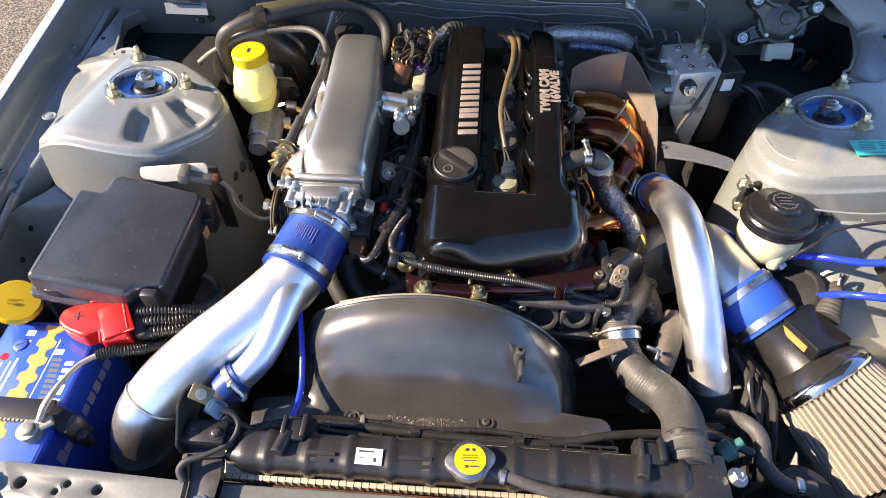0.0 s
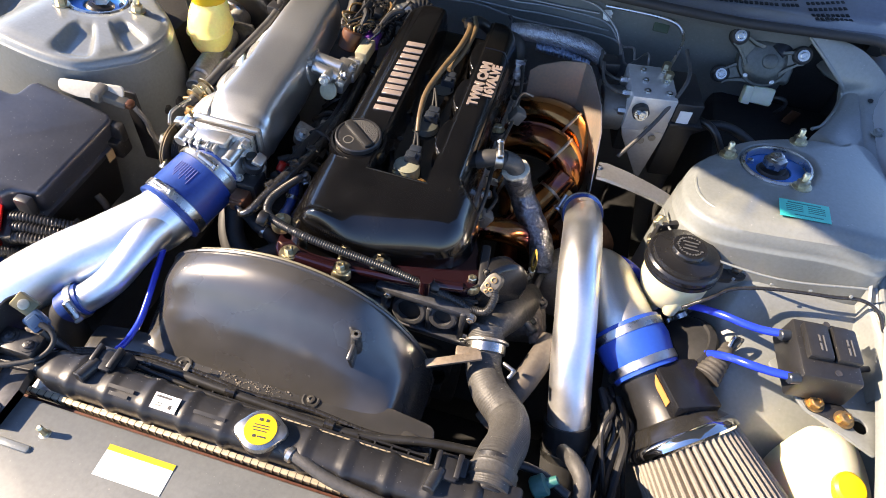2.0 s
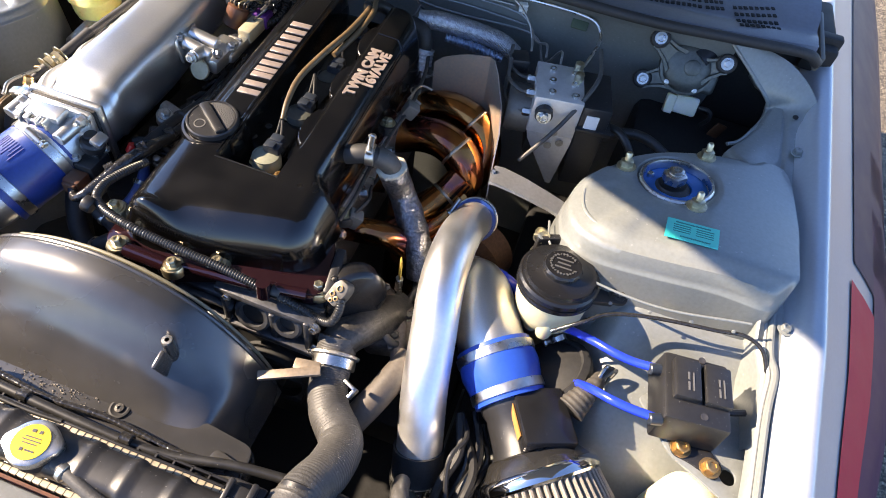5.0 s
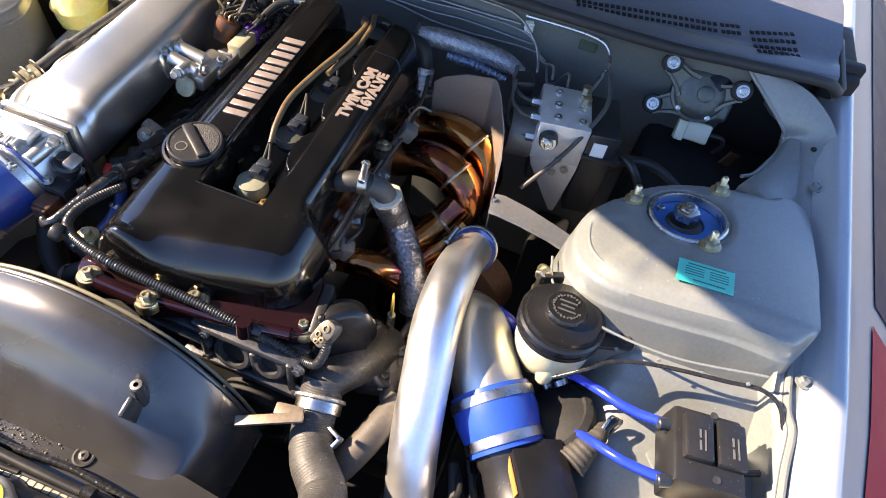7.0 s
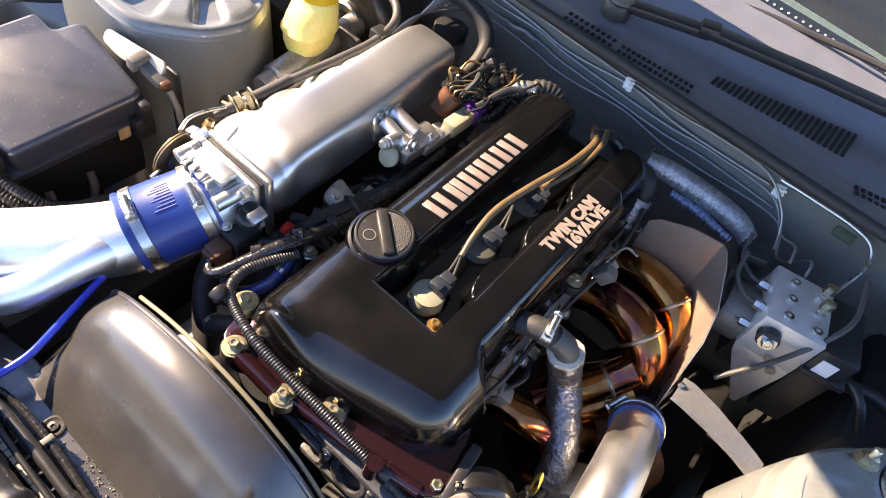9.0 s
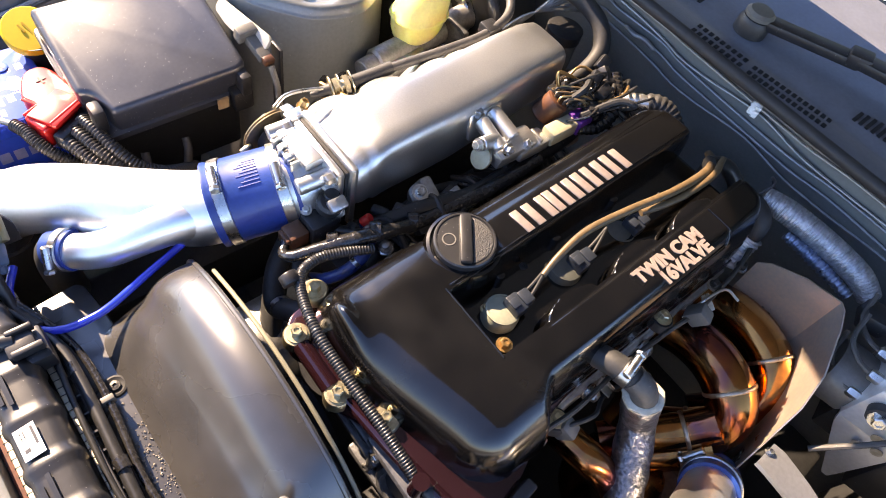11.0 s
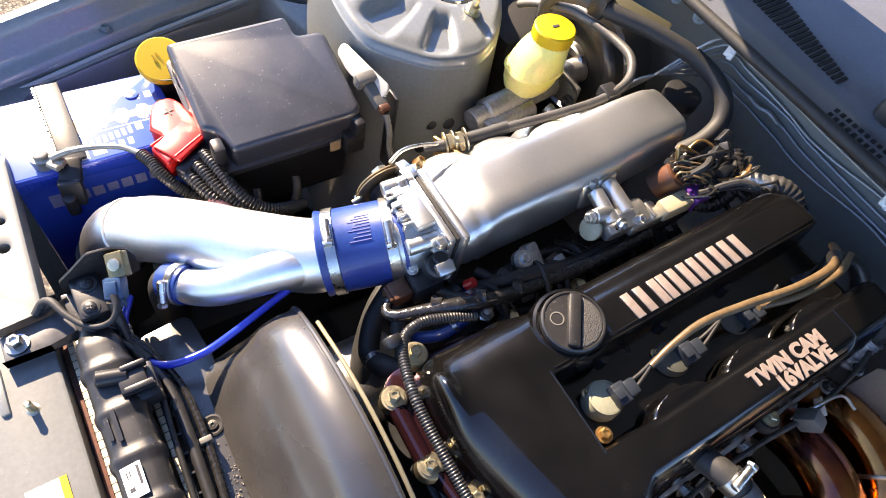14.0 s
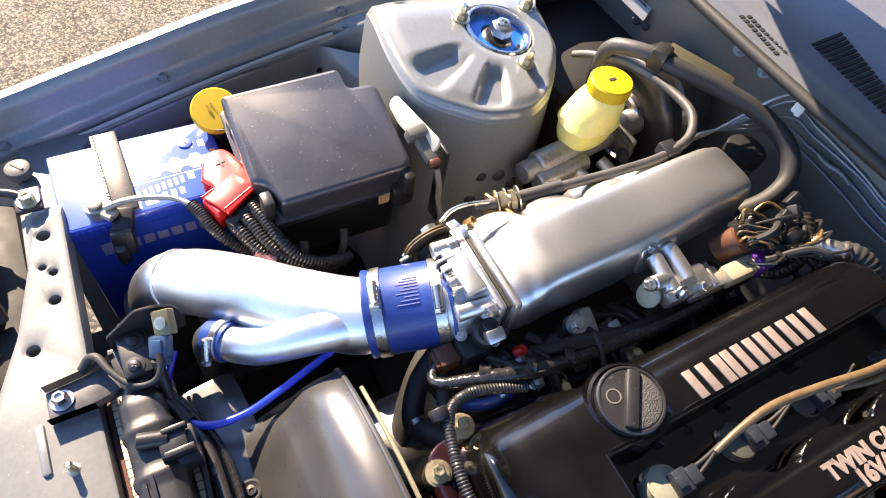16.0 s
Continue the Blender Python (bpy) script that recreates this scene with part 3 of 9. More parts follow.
    for x, y in ((0.640, 0.925), (0.612, 0.907), (0.692, 0.985)):
        part("plate_spot", lathe(B(), (-x, y, plane_far(x, min(y, 0.94)) + 0.001), (0, 0, 1), [(0.0042, 0), (0.0042, 0.0012), (0.0, 0.0013)], 12), DARK, r, "small dark hole")
    return r


def rail(s):
    """The inner wing rail beside the tower and along the apron, with its seam."""
    if s < 0:
        return far_rail()
    bm = B()
    rings = []
    for y in YS:
        if y < 0.16 or y > 1.2:
            continue
        cx, cz = interp(CREST, y)
        k = smooth01((y - 0.60) / 0.07)
        yy = min(y, 0.95)
        rear = 0.654 - 0.054 * smooth01((y - 0.865) / 0.04)
        if y > 0.93:
            rear = interp([(0.90, 0.600, 0), (0.940, 0.602, 0), (0.955, 0.620, 0), (1.018, 0.651, 0), (1.08, 0.658, 0), (1.14, 0.632, 0), (1.2, 0.60, 0)], y)[0]
        inner = (cx - 0.064) * (1 - k) + rear * k
        z = cz - 0.022

        def lift(x):
            plate = tower_plane(x, yy) - 0.002
            edge = smooth01((x - 0.645) / (cx - 0.070 - 0.645))
            return (z + 0.001) * (1 - k) + (plate * (1 - edge) + (cz - 0.0185) * edge) * k
        low = 0.30 if 0.55 < y <= 0.93 else 0.016
        xs = [inner + 0.004, inner, inner + 0.003, inner + 0.008] + [max(inner + 0.009 + 0.001 * j, cx - q) for j, q in enumerate((0.095, 0.080, 0.068, 0.066, 0.064, 0.062, 0.046))]
        dz = (-low, -0.012, -0.003, 0, 0, 0, 0, -0.002, -0.002, 0, 0)
        pts = [(x_, lift(x_) + d_) for x_, d_ in zip(xs, dz)]
        rings.append([bm.verts.new((s * a, y, b)) for a, b in pts])
    skin(bm, rings, cap=False, closed=False)
    r = part("inner_wing_rail", bm, PAINT, car, "grey painted rail with a seam", smooth=45)
    pts = []
    for x, y in ((0.716, 1.10), (0.712, 1.00), (0.705, 0.90), (0.699, 0.812), (0.695, 0.755), (0.686, 0.718), (0.680, 0.690), (0.679, 0.627), (0.686, 0.600), (0.680, 0.547), (0.675, 0.438), (0.670, 0.38), (0.662, 0.30)):
        cx, cz = interp(CREST, y)
        pts.append((x, y, cz - 0.0175))
    part("folded_seam", tube(B(), pts, 0.0042, 8, 8), PAINT, r, "folded seam flange")
    part("sealer_bead", tube(B(), [(x - 0.006, y, z - 0.002) for x, y, z in pts], 0.0022, 8, 8), SEALER, r)
    return r


def apron(s):
    """The wheelhouse between tower and nose: a curved sheet that falls away inboard."""
    bm = B()
    rings = []
    for j in range(25):
        y = 0.16 + (0.66 - 0.16) * j / 24
        cx, cz = interp(CREST, y)
        row = []
        for i in range(19):
            t = i / 18
            x = 0.36 + (cx - 0.061 - 0.36) * t
            base = 0.40 + 0.335 * smooth01((x - 0.36) / 0.17)
            fall = min(0.30, 0.95 * max(0.0, 0.56 - y)) * smooth01((x - 0.38) / 0.10)
            lift = 0.055 * smooth01((y - 0.60) / 0.05) * smooth01((x - 0.46) / 0.05)
            row.append(bm.verts.new((s * x, y, base - fall + lift)))
        rings.append(row)
    skin(bm, rings, cap=False, closed=False)
    return part("wheelhouse", bm, PAINT, car, "grey painted wheelhouse sheet", smooth=60)


for s in (-1, 1):
    fender(s), rail(s)
apron(1)
shelf = part("shelf_plate", slab(B(), round_poly([(0.556, 0.545), (0.575, 0.520), (0.598, 0.490), (0.640, 0.470), (0.674, 0.452), (0.682, 0.500), (0.690, 0.570), (0.60, 0.585)], 0.006), 0.7565, 0.760, 0.0008, holes=((0.661, 0.488, 0.009),)), PAINT, car, "grey painted shelf with a hole")
bm = B()
rings = []
for k in range(33):
    y = 0.17 + 0.0155 * k
    cx, cz = interp(CREST_FAR, y)
    bulge = 0.020 * math.exp(-((y - 0.53) / 0.07) ** 2) + 0.012 * math.exp(-((y - 0.36) / 0.05) ** 2)
    back = 0.13 * smooth01((y - 0.60) / 0.07)
    away = 1 - smooth01((y - 0.47) / 0.06)
    rings.append([bm.verts.new((-(cx + a - back * f + 0.048 * away * min(1.0, max(0.0, (-0.078 - b) / 0.03))), y, cz + b)) for a, b, f in
                  ((-0.118, -0.46, 1.2), (-0.062 - bulge, -0.30, 1.0), (-0.046 - bulge, -0.20, 1.0), (-0.038 - bulge * 0.5, -0.13, 1.0), (-0.040, -0.095, 0.9), (-0.043, -0.080, 0.7), (-0.045, -0.070, 0.4))])
skin(bm, rings, cap=False, closed=False)
panel = part("inner_panel", bm, PAINT, car, "grey painted inner wing panel beside the battery", smooth=60)
for y, dz in ((0.40, -0.115), (0.47, -0.105), (0.56, -0.12), (0.61, -0.11)):
    cx, cz = interp(CREST_FAR, y)
    part("panel_hole", lathe(B(), (-(cx - 0.054), y, cz + dz), (1, 0, 0.1), [(0.0045, 0), (0.0045, 0.0012), (0.0, 0.0013)], 14), DARK, panel)

def cowl_back(x):
    """How far the cowl's front edge sweeps back towards its ends."""
    return 0.05 * (max(0.0, abs(x) - 0.30) / 0.36) ** 1.6


# firewall, leaning forward at its top, and the cowl above it
bm = B()
rings = []
for k in range(25):
    x = -0.72 + 1.298 * k / 24
    curve_y = -0.01 * (abs(x) / 0.7) ** 2
    back = cowl_back(x)
    rings.append([bm.verts.new((x, y + curve_y + back * f, z)) for y, z, f in ((1.16, 0.25, 0), (1.14, 0.60, 0), (1.115, 0.775, 0), (1.103, 0.80, 0), (1.071, 0.897, 0.2), (1.064, 0.903, 0.3), (1.036, 0.929, 1), (1.024, 0.934, 1.1))])
skin(bm, rings, cap=False, closed=False)
firewall = part("firewall", bm, PAINT, car, "grey painted firewall with a sloping upper panel", smooth=30)
corner_in = catmull([(0.568, 1.058, 0.922), (0.610, 1.046, 0.893), (0.645, 1.039, 0.866), (0.655, 1.042, 0.850), (0.650, 1.018, 0.842)], 5)
corner_out = catmull([(0.590, 1.064, 0.930), (0.655, 1.062, 0.916), (0.704, 1.046, 0.888), (0.716, 1.025, 0.868), (0.716, 0.985, 0.855)], 5)
bm = B()
skin(bm, [[bm.verts.new(p.lerp(q, f) + Vector((0, 0, 0.004 * math.sin(math.pi * f)))) for f in (0, 0.08, 0.25, 0.5, 0.75, 1)] for p, q in zip(corner_in, corner_out)], cap=False, closed=False)
part("cowl_gusset", bm, PAINT, car, "grey painted plate beside the opening", smooth=70)
part("opening_edge", tube(B(), [(0.602, 0.938, 0.842), (0.620, 0.955, 0.842), (0.650, 1.018, 0.842), (0.655, 1.042, 0.850), (0.645, 1.039, 0.866), (0.610, 1.046, 0.893), (0.568, 1.058, 0.922)], 0.0028, 8, 6), PAINT, car, "folded edge of the opening")
part("plate_spot", lathe(B(), (0.690, 1.020, 0.8615), (-0.2, -0.2, 1), [(0.004, 0), (0.004, 0.0012), (0, 0.0013)], 12), DARK, car, "small dark hole")
bm = B()
rings = []
for k in range(25):
    x = -0.678 + 1.356 * k / 24
    c = -0.03 * (abs(x) / 0.7) ** 2
    rings.append([bm.verts.new((x, y + (c if y > 1.2 else 0.5 * c if y > 1.1 else cowl_back(x)), z)) for y, z in ((1.012, 0.934), (1.020, 0.944), (1.045, 0.946), (1.050, 0.944), (1.062, 0.9445), (1.066, 0.946), (1.15, 0.955), (1.25, 0.968), (1.30, 0.966), (1.305, 0.95))])
skin(bm, rings, cap=False, closed=False)
cowl = part("cowl_panel", bm, COWL, car, "dark plastic cowl panel below the windscreen", smooth=35)
part("weatherstrip", tube(B(), [(-0.690, 1.074, 0.920), (-0.660, 1.062, 0.936), (-0.55, 1.037, 0.940), (-0.4, 1.016, 0.941), (0, 1.012, 0.942), (0.4, 1.016, 0.941), (0.55, 1.037, 0.940), (0.660, 1.062, 0.936), (0.690, 1.074, 0.920)], 0.0075, 10, 8), RUBBER, cowl, "black rubber weatherstrip")


def cowl_z(x, y):
    """The height of the cowl panel's upper face."""
    c, back = -0.03 * (abs(x) / 0.7) ** 2, cowl_back(x)
    line = [(a + back, h, 0) for a, h in ((1.012, 0.934), (1.020, 0.944), (1.045, 0.946), (1.050, 0.944), (1.062, 0.9445), (1.066, 0.946))] + [(1.15 + 0.5 * c, 0.955, 0), (1.25 + c, 0.968, 0)]
    return interp(line, y)[0]


HOLE = mat("dark_opening", (0.004, 0.004, 0.005), 0.9)
# each grille: first and last column, front row there, number of columns and rows
for x0, x1, y0, y1, cols, rows in ((-0.081, -0.014, 1.0245, 1.0265, 9, 2), (0.001, 0.098, 1.0255, 1.0330, 14, 2), (0.318, 0.506, 1.045, 1.088, 25, 2), (0.517, 0.538, 1.091, 1.098, 4, 2), (0.568, 0.622, 1.071, 1.092, 8, 4), (-0.36, -0.29, 1.045, 1.035, 9, 2)):
    hb = B()
    turn = math.degrees(math.atan2(y1 - y0, x1 - x0))
    for i in range(cols):
        f = i / (cols - 1)
        for j in range(rows):
            x, y = x0 + (x1 - x0) * f - 0.012 * j * math.sin(radians(turn)), y0 + (y1 - y0) * f + 0.0125 * j
            box(hb, (x, y, cowl_z(x, y) + 0.0004), (0.0050, 0.0060, 0.0016), 0, (5, 0, turn))
    tagged(part("cowl_grille", hb, HOLE, cowl, "square grille openings in the cowl"), kind="stuff")
for x0, flip in ((0.113, 1), (-0.283, -1)):
    for i in range(24):
        f = i / 23 if flip > 0 else 1 - i / 23
        x = x0 + i * 0.0074
        a, b = 1.073 + 0.016 * f, 1.091 + 0.048 * f
        tip = math.degrees(math.atan2(cowl_z(x, b) - cowl_z(x, a), b - a))
        part("louvre_slot", box(B(), (x, (a + b) / 2, (cowl_z(x, a) + cowl_z(x, b)) / 2 + 0.0008), (0.0042, b - a, 0.0024), 0, (tip, 0, 0)), HOLE, cowl)

# windscreen and its wiper
bm = B()
rings = []
for k in range(17):
    x = -0.66 + 1.32 * k / 16
    c = -0.05 * (abs(x) / 0.66) ** 2
    rings.append([bm.verts.new((x * f, y + c, z)) for y, z, f in ((1.285, 0.955, 1.0), (1.45, 1.06, 0.96), (1.85, 1.31, 0.86))])
skin(bm, rings, cap=False, closed=False)
ws = part("windscreen", bm, GLASS, car, "greenish windscreen glass")
ws.visible_shadow = False
bm = B()
box(bm, (0, 1.75, 0.80), (1.40, 0.9, 0.03), 0.01)
box(bm, (0, 1.50, 0.93), (1.36, 0.30, 0.05), 0.02, (8, 0, 0))
part("dashboard", bm, DARK, car, "dark dashboard behind the glass")
# Unseen dark panels, added so that no sky shows through the glass.
bm = box(B(), (0, 2.05, 1.05), (1.36, 0.04, 0.70), 0.01)
box(bm, (0, 1.98, 1.36), (1.20, 0.40, 0.03), 0.01)
part("cabin_sky_block", bm, DARK, car, "unseen dark panels added behind the glass to block the sky")
wiper = thing("windscreen_wiper", (-0.045, 1.092, 0.955), "matt black wiper arm parked on the cowl", "wiper")
part("pivot", lathe(B(), (-0.045, 1.088, 0.948), (0, 0, 1), [(0.020, 0), (0.020, 0.014), (0.017, 0.020), (0.010, 0.022)], 24), BLACK, wiper)
bm = B()
for a, b, w in (((-0.045, 1.088, 0.966), (0.067, 1.126, 0.973), 0.023), ((0.067, 1.126, 0.976), (0.20, 1.150, 0.984), 0.026), ((0.20, 1.150, 0.984), (0.47, 1.190, 0.998), 0.024)):
    a, b = Vector(a), Vector(b)
    d = b - a
    ang = math.degrees(math.atan2(d.y, d.x))
    el = math.degrees(math.asin(d.z / d.length))
    t = B()
    box(t, (0, 0, 0), (d.length + 0.01, w, 0.012), 0.003)
    merge(bm, t, Matrix.Translation((a + b) / 2) @ pose(0, 0, 0, 0, -el, ang))
part("arm", bm, BLACK, wiper)
part("pivot_cap", lathe(B(), (-0.045, 1.088, 0.9695), (0, 0, 1), [(0.0175, 0), (0.0175, 0.004), (0.014, 0.0075), (0.001, 0.0085)], 28), GREYCON, wiper, "grey dusty pivot cap")
part("arm_joint", box(B(), (0.067, 1.126, 0.978), (0.026, 0.026, 0.014), 0.003, (0, -5, 18)), BLACK, wiper)
part("blade", tube(B(), [(0.06, 1.262, 0.962), (0.14, 1.276, 0.968), (0.3, 1.270, 0.985), (0.50, 1.235, 0.990)], 0.005, 8, 4), RUBBER, wiper)
# black printed edge of the glass with its row of dots
bm = B()
rings = []
for k in range(17):
    x = -0.64 + 1.28 * k / 16
    c = -0.05 * (abs(x) / 0.66) ** 2
    rings.append([bm.verts.new((x, y + c, 0.957 + (y - 1.285) * 0.636)) for y in (1.285, 1.312)])
skin(bm, rings, cap=False, closed=False)
part("printed_edge", bm, mat("black_glass_print", (0.012, 0.016, 0.016), 0.2, 0.0, 0.5), ws, "black printed glass edge")
bm = B()
for k in range(96):
    x = -0.55 + 1.10 * k / 95
    y = 1.303 - 0.05 * (x / 0.66) ** 2
    lathe(bm, (x, y, 0.9575 + (1.303 - 1.285) * 0.636), (0, -0.536, 0.844), [(0.0021, 0), (0.0021, 0.0006), (0.0, 0.0007)], 8)
tagged(part("printed_dot", bm, mat("pale_dot", (0.22, 0.26, 0.24), 0.5), ws, "row of pale dots"), kind="stuff")

# bonnet, open above the bay
bm = B()
hood_prof = [(1.168, 1.012), (1.085, 1.115), (0.90, 1.285), (0.640, 1.515), (0.500, 1.650), (0.425, 1.715), (0.345, 1.785)]
rings = []
for y, z in hood_prof:
    w = 0.66 - 0.07 * (1.25 - y) / 0.78
    rings.append([bm.verts.new((w * f, y + 0.02 * (1 - f * f), z + 0.02 * (1 - f * f))) for f in (-1, -0.97, -0.6, -0.2, 0.2, 0.6, 0.97, 1)])
skin(bm, rings, cap=False, closed=False)
g = bmesh.ops.solidify(bm, geom=list(bm.faces), thickness=0.022)
bonnet = part("bonnet", bm, PAINT, car, "open grey bonnet above the bay")
# Unseen sheet added to dim the bonnet's reflection in the valve cover.
bm = B()
skin(bm, [[bm.verts.new((v[0] * 0.93, y - 0.019, z - 0.022)) for v in (((0.66 - 0.07 * (1.25 - y) / 0.78) * f,) for f in (-1, -0.5, 0, 0.5, 1))] for y, z in hood_prof[1:-1]], cap=False, closed=False)
part("unseen_bonnet_sheet", bm, mat("reflection_dimming_grey", (0.165, 0.18, 0.20), 0.9, vary=0.2, scale=30), bonnet, "unseen grey sheet added under the bonnet to dim its reflection")
# nose panel over the radiator
front = [(-0.685, 0.195), (-0.55, 0.188), (-0.44, 0.190), (-0.36, 0.170), (-0.25, 0.125), (-0.15, 0.105), (0.15, 0.105), (0.25, 0.125), (0.36, 0.170), (0.44, 0.190), (0.55, 0.188), (0.665, 0.195)]
end_ = [(0.500, 0.234), (0.582, 0.236), (0.604, 0.243), (0.630, 0.256), (0.655, 0.270), (0.672, 0.290), (0.690, 0.300)]
outline = front + end_[::-1] + [(0.30, 0.226), (-0.30, 0.226)] + [(-x, y) for x, y in end_]
bm = slab(B(), round_poly(outline, 0.006), 0.735, 0.765, 0.004,
          [(-0.477, 0.211, 0.0060), (-0.425, 0.213, 0.0035), (-0.390, 0.209, 0.0050), (-0.339, 0.182, 0.0055), (0.477, 0.211, 0.0060), (0.390, 0.209, 0.0050), (-0.435, 0.204, 0.003)])
for v in bm.verts:
    v.co.z -= 0.050 * smooth01((-0.505 - v.co.x) / 0.09)
nose = part("radiator_support", bm, mat("dull_grey_paint", (0.126, 0.134, 0.131), 0.5, 0.1, 0.1, vary=0.15, scale=14, fine=240, bump=0.04, bump_scale=80, dust=0.15, dust_scale=240), car, "grey painted radiator support panel with holes", smooth=35)
part("locating_pin", lathe(B(), (-0.207, 0.196, 0.765), (0, 0, 1), [(0.006, 0), (0.0035, 0.001), (0.003, 0.013), (0.0034, 0.015), (0.002, 0.017)], 14), ZINC, nose)
part("pressed_rib", box(B(), (-0.235, 0.176, 0.7655), (0.05, 0.008, 0.006), 0.003), PAINT, nose)
part("pressed_rib", box(B(), (0.12, 0.176, 0.7655), (0.05, 0.008, 0.006), 0.003), PAINT, nose)
bm = box(B(), (-0.1, 0.190, 0.7655), (0.075, 0.032, 0.0006), 0)
wl = part("caution_label", bm, WHITE, nose, "white label with a yellow stripe")
part("label_stripe", box(B(), (-0.1, 0.2035, 0.7660), (0.075, 0.006, 0.0006), 0), YELLOW, wl)
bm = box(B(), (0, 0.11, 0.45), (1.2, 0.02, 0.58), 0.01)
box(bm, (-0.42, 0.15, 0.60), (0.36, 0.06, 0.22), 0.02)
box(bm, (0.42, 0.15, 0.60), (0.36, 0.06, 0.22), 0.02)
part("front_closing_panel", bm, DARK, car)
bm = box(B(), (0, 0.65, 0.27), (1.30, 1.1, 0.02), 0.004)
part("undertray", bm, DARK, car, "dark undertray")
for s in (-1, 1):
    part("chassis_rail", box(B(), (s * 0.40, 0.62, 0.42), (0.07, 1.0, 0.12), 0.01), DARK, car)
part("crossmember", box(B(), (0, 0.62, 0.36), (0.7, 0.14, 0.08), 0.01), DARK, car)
for s in (-1, 1):
    wl = part("wheel", lathe(B(), (s * 0.62, 0.80, 0.305), (s, 0, 0), [(0.10, 0), (0.19, 0.0), (0.20, 0.02), (0.20, 0.19), (0.06, 0.17), (0.04, 0.175)], 36), CAST_DULL, car)
    part("tyre", lathe(B(), (s * 0.62, 0.80, 0.305), (s, 0, 0), [(0.198, 0.0), (0.285, 0.0), (0.303, 0.03), (0.305, 0.10), (0.303, 0.17), (0.285, 0.20), (0.198, 0.195)], 48), RUBBER, wl)

# fender side decal on the car's left
bm = B()
rings = []
for k in range(15):
    y = 0.30 + 0.035 * k
    cx, cz = interp(CREST, y)
    wide = 1 + 0.75 * smooth01((y - 0.42) / 0.4)
    rings.append([bm.verts.new((cx + a * wide + 0.0012, y, cz + b * wide + 0.0012)) for a, b in ((0.026, -0.0247), (0.034, -0.0312), (0.045, -0.040), (0.062, -0.0552))])
skin(bm, rings, cap=False, closed=False)
decal = part("side_decal", bm, mat("red_film", (0.50, 0.003, 0.035), 0.42, vary=0.06, spec=0.2), car, "red and violet decal on the fender side")
bm = B()
rings = []
for k in range(24):
    y = 0.30 + 0.035 * k
    cx, cz = interp(CREST, y)
    wide = 1 + 0.75 * smooth01((y - 0.42) / 0.4)
    rings.append([bm.verts.new((cx + a * wide + 0.0012, y, cz + b * wide + 0.0012)) for a, b in ((0.062, -0.0552), (0.082, -0.073), (0.110, -0.110), (0.128, -0.155))])
skin(bm, rings, cap=False, closed=False)
part("decal_and_reflection_field", bm, mat("dark_violet_film", (0.06, 0.012, 0.05), 0.42, spec=0.2), decal, "dark violet field of decal and painted reflection")

# Rear strip: a dark violet reflection in the fender, painted on like the decal.
bm = B()
rings = []
for k in range(20):
    y = 0.825 + 0.04 * k
    cx, cz = interp(CREST, y)
    wide = 1 + 0.75 * smooth01((y - 0.42) / 0.4)
    rings.append([bm.verts.new((cx + a * wide + 0.0012, y, cz + b * wide + 0.0012)) for a, b in ((0.030, -0.0280), (0.045, -0.040), (0.062, -0.0552), (0.082, -0.073), (0.110, -0.110), (0.128, -0.155))])
skin(bm, rings, cap=False, closed=False)
part("decal_and_reflection_field", bm, mat("painted_violet_reflection", (0.035, 0.016, 0.045), 0.42, spec=0.2), decal, "dark violet field of decal and painted reflection")

# hinge at each end of the cowl; a dark box paints the gap's shade
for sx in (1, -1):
    hg = part("hinge_gap_fill", box(B(), (sx * 0.704, 1.20, 0.900), (0.046, 0.16, 0.04), 0.006), DARK, car, "dark box painting the shaded gap at the end of the cowl")
    part("hinge_arm", box(B(), (sx * 0.690, 1.13, 0.925), (0.008, 0.100, 0.026), 0.003, (12, 0, 6 * sx)), GREYCON, hg, "grey hinge arm")
    part("hinge_bolt", hexbolt(B(), (sx * 0.684, 1.10, 0.925), (-sx, 0, 0.2), 0.006, 0.006, 1.5), STEEL, hg)

# ---- radiator and shroud ----
rad = thing("radiator", (0, 0.26, 0.30), "aluminium radiator with a ribbed black plastic top tank", "radiator")
part("core", box(B(), (0, 0.250, 0.53), (0.54, 0.022, 0.43), 0.002), CAST_DULL, rad, "fin core")
bm = box(B(), (0, 0.2370, 0.750), (0.545, 0.0060, 0.012), 0.001)
part("fin_strip", box(B(), (0, 0.2300, 0.742), (0.545, 0.005, 0.010), 0), mat("rusty_fins", (0.075, 0.022, 0.012), 0.6, 0.3, vary=0.5, scale=300), rad, "rust brown fin ends")
PALE_CRIMP = mat("pale_crimp", (0.44, 0.37, 0.26), 0.5, 0.2, vary=0.18, scale=60)
part("crimp_strip", bm, PALE_CRIMP, rad, "tan crimped strip")
bm = B()
for k in range(64):
    box(bm, (-0.268 + k * 0.0085, 0.2365, 0.7520), (0.0006, 0.0064, 0.0084), 0)
    box(bm, (-0.262 + k * 0.0083, 0.2886, 0.7525), (0.0006, 0.0066, 0.0100), 0)
part("rear_crimp_strip", box(B(), (0, 0.2885, 0.752), (0.53, 0.006, 0.010), 0.001), PALE_CRIMP, rad, "tan crimped strip")
tagged(part("crimp_notching", bm, DARK, rad, "row of small dark crimp tabs"), kind="stuff")
bm = B()
rings = []
